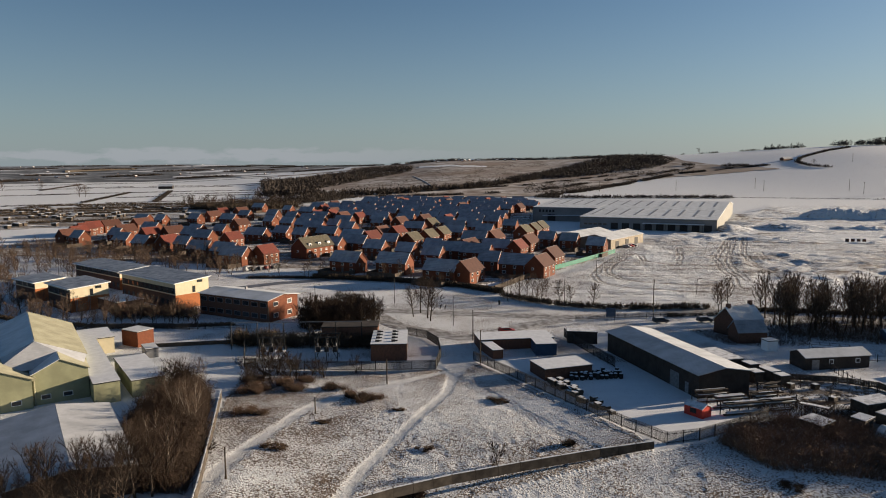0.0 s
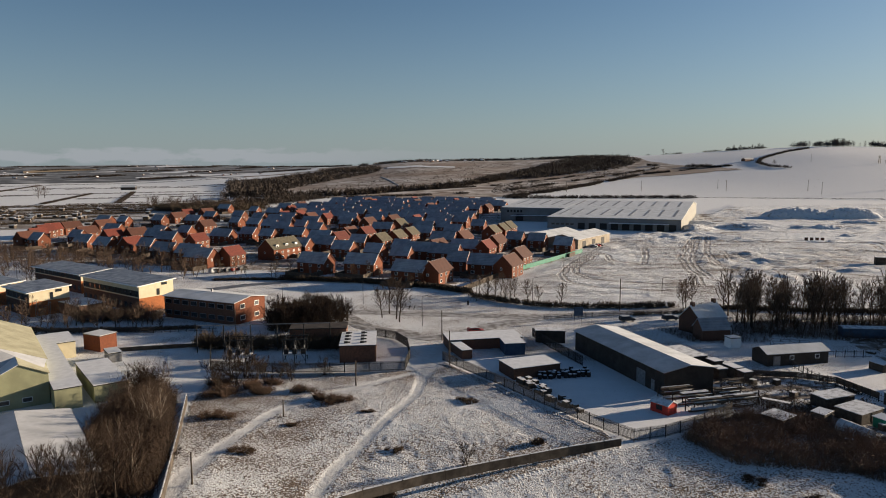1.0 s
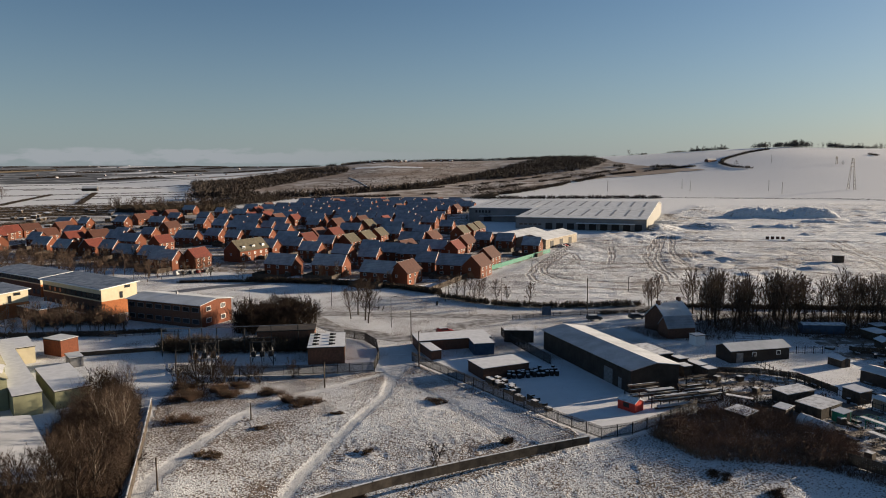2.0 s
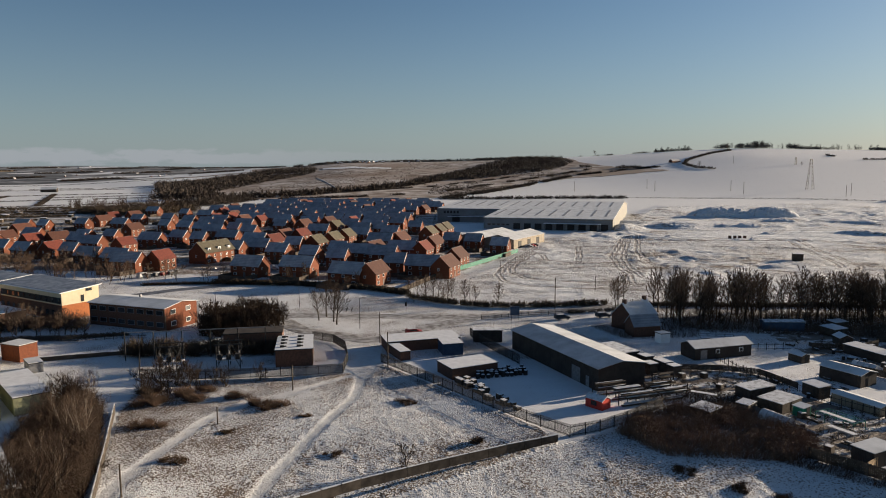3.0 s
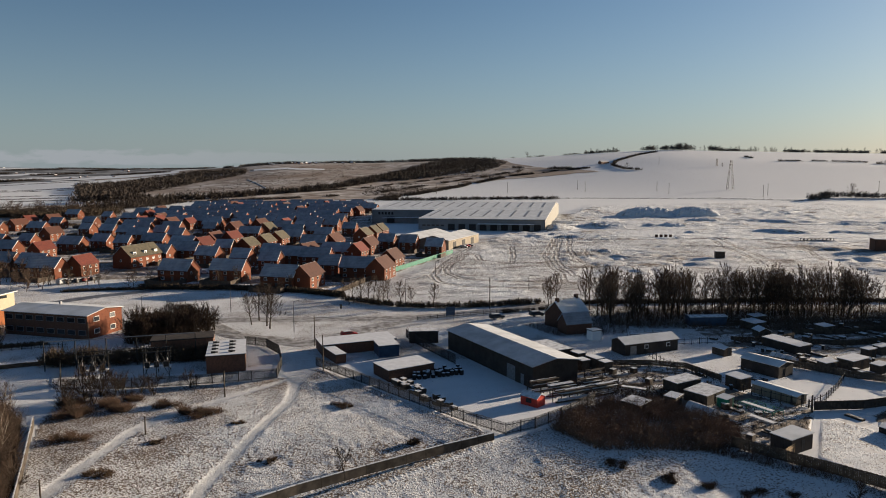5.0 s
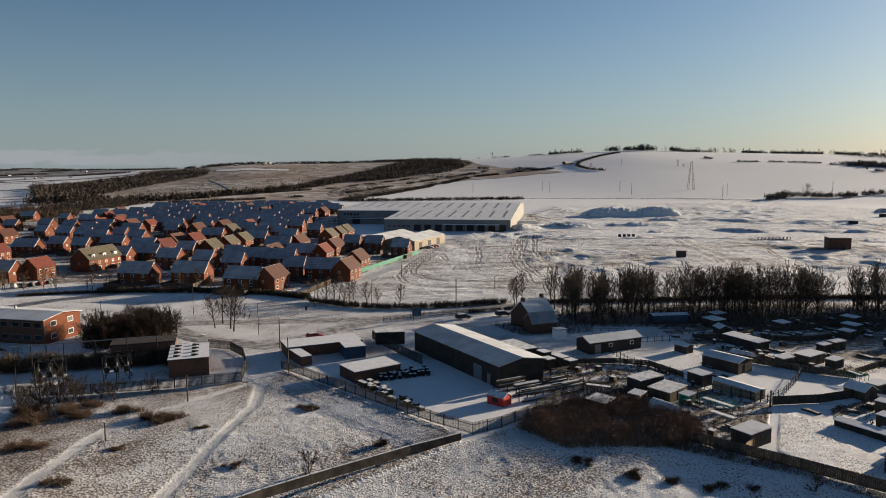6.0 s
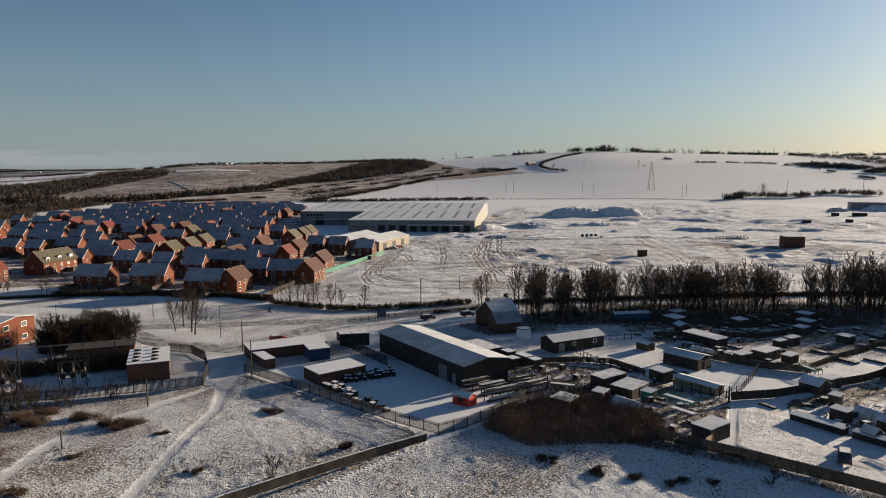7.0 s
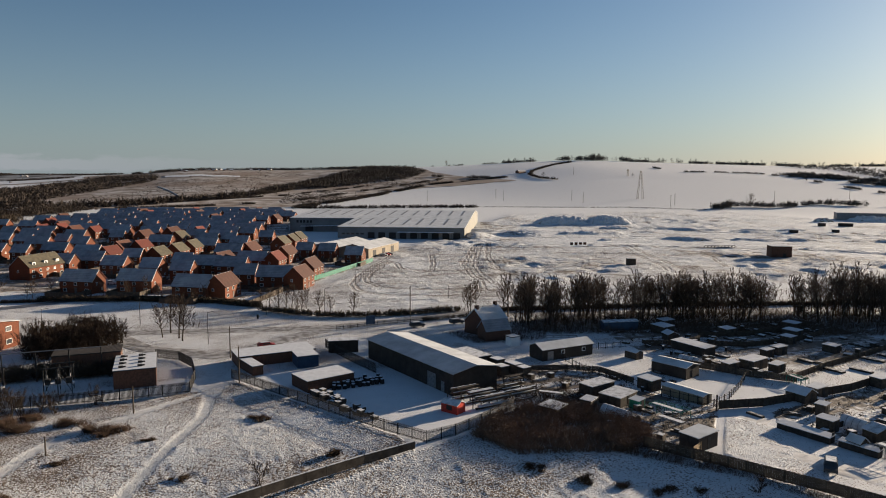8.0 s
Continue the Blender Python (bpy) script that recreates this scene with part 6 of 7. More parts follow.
def tree_kind(name, label, bark, seeds, twig=None, **kw):
    kinds = []
    for seed in seeds:
        wood, crown = tree_shapes(seed, **kw)
        w, c = wood.mesh("trunk"), crown.mesh("crown")
        w.materials.append(bark), c.materials.append(twig or TWIG)
        kinds.append((name, label, w, c))
    return kinds


def plant(kinds, x, y, s, rnd, group=""):
    name, label, w, c = rnd.choice(kinds)
    t = thing(name, x, y, lz(x, y), 0, label, "tree", group)
    t.matrix_basis = pose(x, y, lz(x, y) - 0.05, 0, 0, rnd.uniform(0, 360)) @ Matrix.Diagonal((s, s, s * rnd.uniform(0.9, 1.1), 1))
    part("trunk", w, None, t)
    part("crown", c, None, t, "bare brown twigs")


def grove(name, kinds, spots, label, rnd, material=None):
    """Many trees too far off to count, joined into one mesh; spots are (x, y, size)."""
    store = {}
    for _, _, w, c in kinds:
        for me in (w, c):
            v = np.empty(len(me.vertices) * 3, np.float32)
            me.vertices.foreach_get("co", v)
            store[me.name] = (v.reshape(-1, 3), [tuple(p.vertices) for p in me.polygons])
    verts, faces, base = [], [], 0
    for x, y, k in spots:
        _, _, w, c = rnd.choice(kinds)
        a = rnd.uniform(0, 2 * math.pi)
        turn = np.array([[math.cos(a), math.sin(a), 0], [-math.sin(a), math.cos(a), 0], [0, 0, rnd.uniform(0.88, 1.1)]]) * k
        for me in (w, c):
            v, f = store[me.name]
            verts.append(v @ turn + np.array([x, y, lz(x, y) - 0.05]))
            faces += [tuple(base + i for i in q) for q in f]
            base += len(v)
    me = bpy.data.meshes.new(name)
    me.from_pydata(np.concatenate(verts).tolist(), [], faces)
    me.materials.append(material or TWIG)
    me.update()
    tagged(new(name, me), label, "trees", kind="stuff")


BELT_BACK = tree_kind("bare_tree", "tall bare tree in a dense belt", BARK, (61, 62, 63), h=13.0, spread=0.31, trunk_r=0.19, limbs=12, sub=6, fine=7, tw=0.036, clear=0.18, rise=0.75)
COPSE = tree_kind("bare_tree", "bare winter tree with a twiggy crown", BARK, (51, 52, 53), h=11.0, spread=0.4, trunk_r=0.2, limbs=11, sub=6, fine=5, tw=0.055, clear=0.1)
OAKS = tree_kind("bare_tree", "bare winter tree with a spreading twiggy crown", BARK, (1, 2, 3, 4, 5), h=11.0, spread=0.36, trunk_r=0.2, limbs=18, sub=8, fine=8, tw=0.022, clear=0.2)
FAR = tree_kind("bare_tree", "bare winter tree with a spreading twiggy crown", BARK, (6, 7, 8, 9), h=11.0, spread=0.38, trunk_r=0.2, limbs=16, sub=7, fine=7, tw=0.035, clear=0.15)
NEAR = tree_kind("bare_tree", "bare broad-crowned tree with dense fine twigs", BARK, (41, 42, 43), h=9.5, spread=0.33, trunk_r=0.17, limbs=24, sub=9, fine=11, tw=0.014, clear=0.26, twig=TWIG_DARK)
BELT = tree_kind("bare_tree", "tall bare tree in a dense roadside belt", BARK, (11, 12, 13, 14, 15, 16), h=13.0, spread=0.31, trunk_r=0.19, limbs=20, sub=8, fine=10, tw=0.022, clear=0.18, rise=0.75)
BIRCHES = tree_kind("birch_tree", "slender pale-barked birch with fine brown twigs", BIRCH, (21, 22, 23, 24), h=9.0, spread=0.25, trunk_r=0.09, limbs=22, sub=8, fine=9, tw=0.012, multi=2, clear=0.2, rise=0.9)
SHRUBS = tree_kind("bare_shrub", "bare shrub with many brown stems", BARK, (31, 32, 33, 34), h=3.6, spread=0.42, trunk_r=0.06, limbs=24, sub=8, fine=9, tw=0.012, multi=5, clear=0.05, rise=0.25, twig=TWIG_DARK)

rnd = random.Random(17)


def spot(poly):
    xs, ys = [p[0] for p in poly], [p[1] for p in poly]
    while True:
        x, y = rnd.uniform(min(xs), max(xs)), rnd.uniform(min(ys), max(ys))
        hit = False
        for (x1, y1), (x2, y2) in zip(poly, poly[1:] + poly[:1]):
            if (y1 > y) != (y2 > y) and x < (x2 - x1) * (y - y1) / (y2 - y1) + x1:
                hit = not hit
        if hit:
            return x, y


# tree belt behind the allotments
BELT_LINE = [(86, 178), (95, 177), (110, 174), (137, 170), (167, 160), (192, 150), (215, 137), (240, 120), (262, 100), (280, 80)]


def on_belt(u, across):
    k = u * (len(BELT_LINE) - 1)
    i = min(int(k), len(BELT_LINE) - 2)
    p, q = Vector(BELT_LINE[i]), Vector(BELT_LINE[i + 1])
    d = (q - p).normalized()
    return p.lerp(q, k - i) + Vector((-d.y, d.x)) * across


rest = []
for i in range(360):
    u = rnd.random() ** 0.8
    across = rnd.uniform(-9, 12)
    # past u 0.69 the trees are unseen, made taller to shade the allotments
    p, k = on_belt(u, across), rnd.uniform(0.86, 1.1) * (1.35 if u > 0.69 else 1)
    if across < -1 and u < 0.8:
        plant(BELT, p.x, p.y, k, rnd, "tree belt behind the allotments")
    else:
        rest.append((p.x, p.y, k))
# 120 extra trees, mostly out of view, added to deepen that shade
for i in range(120):
    p = on_belt(rnd.uniform(0.5, 0.95), rnd.uniform(-8, 14))
    rest.append((p.x, p.y, rnd.uniform(0.95, 1.3)))
grove("tree_belt", BELT_BACK, rest, "crowded bare trees of a roadside belt, some unseen and added for shade", rnd)
for i in range(20):
    p = on_belt(rnd.random(), rnd.uniform(-13, 8))
    plant(SHRUBS, p.x, p.y, rnd.uniform(0.9, 1.7), rnd, "undergrowth of the tree belt")
for x, y, s in ((78.5, 196, 0.75), (80.5, 199, 0.8), (84, 203, 0.7), (90, 195, 0.9)):
    plant(BELT, x, y, s, rnd)
# four trees by the junction
for x, y, s in ((-8.4, 192.6, 0.62), (-6.5, 197.0, 0.68), (-4.4, 190.3, 0.72), (-3.5, 186.7, 0.72)):
    plant(NEAR, x, y, s * 1.65, rnd, "trees on the verge of the junction")
# big bushes beside the office and round the school
for i in range(85):
    x, y = spot([(-39, 181), (-35, 192), (-24, 195), (-17, 189), (-20, 181), (-30, 177), (-37, 178)])
    plant(SHRUBS, x, y, rnd.uniform(1.3, 2.2), rnd, "dark bushes by the office")
for x, y, s in ((-66, 182, 0.6), (-72, 186, 0.65), (-84, 190, 0.7), (-90, 188, 0.75), (-78, 184, 0.7), (-97, 196, 0.6), (-117, 196, 0.7), (-123, 200, 0.75), (-132, 205, 0.7), (-128, 196, 0.6), (-108, 188, 0.5), (-142, 214, 0.8)):
    plant(OAKS, x, y, s, rnd, "bare trees round the school")
rest = []
for i in range(40):
    u = rnd.random()
    rest.append((-240 + 190 * u + rnd.uniform(-4, 4), 330 - 58 * u + rnd.uniform(-8, 8) + (18 if u < 0.5 else 0), rnd.uniform(0.45, 0.7)))
for i in range(30):
    u = rnd.random()
    rest.append((-235 + 150 * u + rnd.uniform(-3, 3), 345 - 40 * u + rnd.uniform(-6, 6), rnd.uniform(0.5, 0.8)))
for i in range(26):
    u = rnd.random()
    rest.append((-175 + 105 * u + rnd.uniform(-5, 5), 300 - 24 * u + rnd.uniform(-14, 8), rnd.uniform(0.5, 0.8)))
for poly, n in (([(-275, 300), (-268, 350), (-180, 345), (-110, 312), (-84, 296), (-80, 282), (-120, 286), (-180, 292)], 170), ([(-205, 258), (-200, 300), (-150, 290), (-128, 268), (-150, 250)], 60), ([(-175, 215), (-150, 205), (-138, 212), (-146, 240), (-165, 262), (-190, 268)], 50)):
    for i in range(n):
        rest.append((*spot(poly), rnd.uniform(0.4, 0.72)))
grove("road_trees", COPSE, rest, "brown bare trees along the estate road", rnd)
rest = [(*spot([(-152, 203), (-137, 220), (-112, 206), (-96, 194), (-66, 194), (-64, 182), (-100, 182), (-130, 192)]), rnd.uniform(0.3, 0.62)) for i in range(85)]
grove("school_trees", COPSE, rest, "brown bare trees and scrub before the school", rnd)
for x, y in ((-16, 262), (-12, 258), (-22, 262), (-30, 264), (0, 240), (3, 243)):
    plant(FAR, x, y, rnd.uniform(0.45, 0.65), rnd)
# hedge trees by the site boundary
for x, y, s in ((22, 224, 0.6), (25, 228, 0.65), (27, 221, 0.7), (29, 225, 0.65), (31, 217, 0.7), (33, 221, 0.6), (36, 213, 0.65), (45, 207, 0.7), (20, 229, 0.6), (29, 213, 0.6), (39, 211, 0.5), (24, 218, 0.6)):
    plant(OAKS, x, y, s, rnd, "hedgerow trees by the site")
# thicket at the factory, birches in front
for i in range(30):
    x, y = spot([(-52, 110), (-54, 140), (-43, 125), (-36, 100), (-34, 88), (-41, 88)])
    plant(BIRCHES if i % 2 else SHRUBS, x, y, rnd.uniform(0.7, 1.05) if i % 2 else rnd.uniform(1.0, 1.6), rnd, "birch thicket beside the factory")
for x, y, s in ((-53.5, 78.5, 0.85), (-55.5, 80, 0.85), (-46, 76.5, 0.85), (-42, 78.5, 0.9), (-38.5, 80, 0.85), (-50.5, 77, 0.9), (-48.5, 78, 0.95), (-46.5, 79.5, 0.98), (-44.5, 80.5, 0.95), (-43.0, 82.5, 1.0), (-40.8, 82.5, 0.95), (-39.5, 85, 1.0), (-37.5, 85.5, 0.9), (-36.5, 88.5, 0.9)):
    plant(NEAR, x, y, s * 1.08, rnd, "bare trees in front of the workshop")
for x, y, s in ((-39, 134, 1.1), (-36.5, 130, 0.9), (-34, 133, 1.0), (-24, 136, 0.9), (-29, 134.5, 1.2), (-36, 137, 1.3), (-33.5, 138, 1.3), (-31, 137, 1.1), (-26.5, 137.6, 0.8), (-18, 138.8, 0.8), (7.5, 96.3, 0.8), (77, 80, 0.0)):
    if s:
        plant(SHRUBS, x, y, s * 1.35, rnd, "shrubs in the rough field")
plant(SHRUBS, 70.5, 70.5, 0.8, rnd)


def thicket(name, poly, n, h, material, label, width=0.03, lean=0.5, twigs=3):
    """A tangle of thin stems over an area."""
    s = Shape()
    for _ in range(n):
        x, y = spot(poly)
        z = lz(x, y) - 0.1
        p = Vector((x, y, z))
        d = Vector((rnd.gauss(0, lean), rnd.gauss(0, lean), 1)).normalized()
        hh = h * rnd.uniform(0.35, 1.0) * (0.7 + 0.5 * noise.noise(Vector((x * 0.25, y * 0.25, 7))))
        q = p + d * hh
        s.spike(p, q, width)
        for _ in range(twigs):
            a = p.lerp(q, rnd.uniform(0.3, 0.97))
            up = rnd.uniform(-0.1, 0.8) if twigs < 5 else rnd.uniform(0.2, 1.6)
            s.spike(a, a + Vector((rnd.gauss(0, 0.6), rnd.gauss(0, 0.6), up)).normalized() * hh * rnd.uniform(0.2, 0.5) * (3 / twigs) ** 0.6, width * 0.6)
    tagged(part(name, s, material), label, "undergrowth", kind="stuff")


thicket("bramble_thicket", [(41.5, 102), (45, 92.5), (58, 88.5), (66, 88), (71, 95), (66, 107), (57, 112), (46, 107.5)], 11000, 3.4, FERN, "dense brown bramble and scrub beside the yard fence", 0.035)
thicket("brown_scrub", [(-52, 110), (-52, 136), (-43, 125), (-36, 100), (-33.5, 86), (-42, 86)], 12000, 5.2, TWIG_DARK, "dense brown scrub under the birches", 0.035)
thicket("belt_scrub", [(84, 182), (110, 180), (137, 176), (167, 166), (192, 156), (240, 126), (284, 84), (272, 76), (230, 108), (188, 137), (163, 147), (134, 157), (110, 162), (86, 166)], 15000, 3.6, TWIG, "dark undergrowth along the foot of the tree belt", 0.05)
thicket("belt_margin", [(88, 168), (110, 163), (136, 158), (165, 148), (190, 138), (233, 108), (226, 98), (186, 126), (158, 138), (128, 150), (108, 157), (90, 162)], 11000, 2.6, TWIG, "dark brambly margin in front of the tree belt", 0.04)
thicket("belt_saplings", [(86, 183), (110, 181), (137, 177), (167, 167), (192, 157), (240, 127), (286, 85), (275, 76), (233, 108), (190, 138), (165, 148), (136, 158), (110, 163), (86, 168)], 900, 9.0, TWIG, "crowded thin stems filling the tree belt", 0.03, 0.12, 7)
thicket("birch_stems", [(-52, 112), (-53, 138), (-43, 125), (-36, 100), (-33, 87), (-42, 87)], 1500, 7.5, TWIG_DARK, "crowded thin stems of a birch thicket", 0.03, 0.16, 7)
thicket("rack_scrub", [(55, 124), (62, 121), (70, 117), (68, 108), (58, 112), (52, 118)], 2200, 2.2, BRAMBLE, "brown scrub grown round the timber racks", 0.03)
thicket("house_scrub", [(62, 174), (66, 160), (72, 158), (84, 158), (90, 166), (86, 176), (78, 172), (70, 173)], 2500, 2.4, BRAMBLE, "brown scrub round the old brick house", 0.03)
thicket("bank_scrub", [(62, 92), (68, 84), (73, 76.5), (84, 57), (82, 56), (71, 75), (64, 84), (58, 90)], 2600, 1.5, BRAMBLE, "low scrub along the allotment fence", 0.03)
thicket("fence_scrub", [(-41, 141), (-30, 139.5), (-14, 139), (-13, 136), (-30, 132), (-39, 126)], 900, 0.9, BRAMBLE, "patchy brown scrub before the substation", 0.03)
thicket("fence_scrub", [(7, 146), (16, 130), (28, 107), (33, 101), (31, 101), (26, 106), (14, 130), (5.5, 145)], 900, 0.7, BRAMBLE, "weeds along the foot of the yard fence", 0.03)
for x, y, r, h in ((9.6, 121.2, 1.4, 0.8), (19.1, 101.8, 1.1, 0.9), (-5.8, 88.6, 2.1, 1.7), (-14.0, 122.6, 2.4, 1.2), (-16.5, 123.8, 1.4, 1.6), (-21.6, 129, 1.8, 1.4), (-24.6, 101.6, 1.6, 0.6), (-2.7, 101.7, 0.9, 0.5), (-33, 116, 2.0, 1.2), (-35, 128, 2.4, 1.8), (-28, 128.5, 1.8, 1.6), (-30.5, 131, 1.6, 2.0), (-38, 133, 2.0, 1.8), (-27, 133.5, 1.4, 1.6), (55, 79, 1.2, 0.4), (60, 76, 1.3, 0.5), (51, 82, 1.6, 0.4), (64.5, 74, 1.0, 0.4), (46, 88, 1.5, 0.4), (-20, 112, 1.0, 0.4), (-8, 117, 0.9, 0.3)):
    s = Shape()
    tufts = [(x + rnd.gauss(0, r * 0.6), y + rnd.gauss(0, r * 0.4), rnd.uniform(0.15, 0.4)) for _ in range(7)]
    for _ in range(int(420 * r)):
        tx, ty, tr = rnd.choice(tufts)
        px, py = tx + rnd.gauss(0, r * tr), ty + rnd.gauss(0, r * tr * 0.8)
        hh = h * rnd.uniform(0.3, 1.0) * math.exp(-((px - tx) ** 2 + (py - ty) ** 2) / (r * r * 0.5))
        p = Vector((px, py, lz(px, py) - 0.05))
        q = p + Vector((rnd.gauss(0, 0.5), rnd.gauss(0, 0.5), 1)) * (hh + 0.15)
        s.spike(p, q, 0.03)
        s.spike(p.lerp(q, 0.4), q + Vector((rnd.gauss(0, 0.3), rnd.gauss(0, 0.3), 0)) * hh, 0.02)
    tagged(part("grass_clump", s, BRAMBLE if h > 1 else STRAW), "clump of dead brown grass standing out of the snow", "undergrowth", kind="stuff")


def brush(s, x, y, h, k, n, wide=0.07):
    """One ragged bush or far tree of thin blades, with gaps between them."""
    s.plants.append((x, y, h, k, n, wide))


def hedge(name, pts, w, h, material, label, cover=1.0, gap=0.0, n=22, size=0.0):
    """A hedge, scrub or wood of ragged plants along a line; size is the least width of a plant."""
    s = Shape()
    k = max(0.42 * h, size)
    for (ax, ay), (bx, by) in zip(pts, pts[1:]):
        d = math.hypot(bx - ax, by - ay)
        for _ in range(int(d * max(w, k) * cover / (0.75 * k * k)) + 1):
            u = rnd.random()
            x, y = ax + (bx - ax) * u + rnd.uniform(-w, w) / 2, ay + (by - ay) * u + rnd.uniform(-w, w) / 2
            if gap and noise.noise(Vector((x * 0.03, y * 0.03, 5.5))) < gap - 0.5:
                continue
            brush(s, x, y, h * rnd.uniform(0.5, 1.15), k, n, 0.013 if n > 100 else 0.028 if n > 30 else 0.07 if n > 15 else 0.085)
    tagged(part(name, s, material), label, "hedge", kind="stuff")


hedge("hedge", [(19.2, 222), (28, 212), (36.4, 205.5), (45.6, 201.6), (60, 200.5), (78, 201)], 2.0, 2.2, HEDGE, "clipped dark winter hedge between road and site", 2.6)
hedge("hedge", [(-48.9, 261.5), (-17.6, 251.5), (6, 239.5), (19, 227)], 2.0, 2.3, HEDGE, "dark hedge along the estate gardens", 3)
hedge("hedge", [(84, 199), (110, 192), (150, 185), (200, 170), (240, 155)], 2.0, 1.8, HEDGE, "hedge behind the tree belt", 3)
hedge("hedge", [(-130, 196), (-110, 186), (-90, 181), (-70, 181), (-56, 183)], 1.6, 1.3, HEDGE, "low dark hedge in front of the school", 3)
hedge("hedge", [(-47, 260), (-60, 262), (-74, 262)], 1.5, 1.3, HEDGE, "dark hedge beside the estate road", 3)
hedge("verge_shrubs", [(30, 186), (44, 188.5), (62, 190.5), (80, 192)], 1.6, 1.4, HEDGE, "row of low shrubs along the verge", 1.2, 0.4, n=110)
hedge("substation_hedge", [(-50, 163), (-34, 161), (-18, 159.5)], 4, 4.2, HEDGE, "tall dark overgrown hedge behind the substation", 4, n=130)
hedge("road_scrub", [(-280, 300), (-190, 284), (-160, 266), (-146, 256)], 12, 4, HEDGE, "brown scrub beside the school grounds", 1.2, 0.4, n=70)
hedge("school_scrub", [(-92, 193), (-80, 196), (-70, 193)], 5, 4.2, HEDGE, "dark bushes in front of the school", 2.0, n=140)
s = Shape()
for plot in ALLOTMENTS:
    for _ in range(240):
        x, y = spot(plot)
        brush(s, x, y, rnd.uniform(0.4, 1.5), rnd.uniform(0.4, 1.0), 26, 0.05)
tagged(part("allotment_weeds", s, HEDGE), "dead weeds and currant bushes between the plots", "weeds", kind="stuff")
# shrubs in the gardens of the estate
s = Shape()
for _ in range(2300):
    x, y = spot(ESTATE)
    if min((x - p) ** 2 + (y - q) ** 2 for p, q in PLACED) > 30:
        h = rnd.uniform(1.0, 3.2)
        brush(s, x, y, h, h * 0.5, 32, 0.035)
tagged(part("garden_shrubs", s, HEDGE), "bare brown shrubs and hedges in the estate gardens", "shrubs", kind="stuff")
hedge("wood_edge", [(-256, 715), (-215, 680), (-190, 655), (-165, 690), (-150, 720)], 20, 8, HEDGE, "bare trees and scrub behind the estate", 1.2, n=50)
hedge("wood_edge", [(-235, 720), (-190, 760), (-150, 830), (-130, 900)], 34, 10, WOOD_FAR, "dark wood edge beyond the estate", 1.2, n=40)
rest = []
for i in range(34):
    u = rnd.random()
    x, y = -268 + 105 * u + rnd.uniform(-6, 6), 735 - 50 * u + rnd.uniform(-12, 12)
    rest.append((x, y, rnd.uniform(0.9, 1.35)))
grove("estate_trees", COPSE, rest, "bare trees behind the estate", rnd)
# far allotments and smallholdings beyond the estate
for k, (y0, w) in enumerate(((560, 14), (610, 8), (655, 16), (690, 10), (730, 16), (770, 10), (800, 12))):
    hedge("plot_hedges", [(-0.62 * y0, y0 * 0.93), (-0.45 * y0, y0), (-0.27 * y0, y0 * 1.02)], w, 2.4, HEDGE, "straggling hedges between far garden plots", 1.1, 0.35, 18, 2.0)
HUT = Shape().box(0, 0, 0, 4.2, 2.6, 2.1).mesh("wall")
HUT.materials.append(TIMBER)
HUT_SNOW = Shape().slab([(-2.3, -1.5, 2.11), (2.3, -1.5, 2.11), (2.3, 1.5, 2.35), (-2.3, 1.5, 2.35)], 0.12).mesh("roof")
HUT_SNOW.materials.append(SNOW)
for i in range(70):
    r, az = rnd.uniform(540, 800), rnd.uniform(-35, -18.5)
    if az > -22 and r < 600:
        continue
    x, y = r * math.sin(radians(az)), r * math.cos(radians(az))
    t = thing("plot_hut", x, y, lz(x, y), rnd.uniform(-30, 10), "small dark hut with a snowy roof on a far plot", "hut", "huts on the far plots")
    part("wall", HUT, None, t)
    part("roof", HUT_SNOW, None, t, "snow-covered roof")


def pol(az, r):
    return (r * math.sin(radians(az)), r * math.cos(radians(az)))


def far_line(name, knots, w, h, label, cover=1.0, material=None, gap=0.0):
    hedge(name, [pol(*k) for k in knots], w, h, material or WOOD_FAR, label, cover, gap, 18 if h > 3 else 10, 0.0 if h > 3 else 1.6)


# woods and hedges on the hills
far_line("hill_hedge", [(7.7, 905), (12, 900), (17, 915), (22.4, 925)], 9, 5.5, "dark hedge and trees along the foot of a snowy hill", 1.3)
far_line("hill_hedge", [(22.4, 945), (28, 945), (34, 950), (40.4, 930)], 2, 2.0, "thin hedge along the foot of a snowy hill", 1.3)
far_line("far_wood", [(-13.6, 985), (-12.2, 990), (-10.9, 1000)], 60, 15, "clump of dark evergreens at the foot of the moor", 1.3)
far_line("far_wood", [(-11.2, 990), (-8, 1010), (-6.3, 1000), (-3.9, 1030), (-1.5, 1075), (0.8, 1105), (2.95, 1150), (5.4, 1240)], 24, 12, "dark conifer belt along the foot of the moor", 1.25)
far_line("far_wood", [(5.4, 1245), (6.3, 1310), (9.3, 1535), (11.7, 1675), (16, 1820)], 34, 12, "dark plantation on a moor side", 1.1)
far_line("field_scrub", [(7.5, 900), (9, 965), (12.5, 1095), (15.5, 1240), (18.4, 1390), (22.8, 1475), (25.2, 1510)], 14, 5, "scrub along the edge of a snowy field", 1.2, None, 0.3)
far_line("moor_hedge", [(-10, 930), (-4, 950), (2, 985), (7.3, 1045), (10.5, 1170), (13.7, 1300), (17.5, 1440), (20.6, 1590)], 10, 4.5, "broken hedge across the lower moor", 1.0, None, 0.45)
far_line("moor_hedge", [(2, 1120), (7, 1190), (10, 1290), (14, 1420)], 12, 4, "broken hedge across the lower moor", 1.0, None, 0.45)
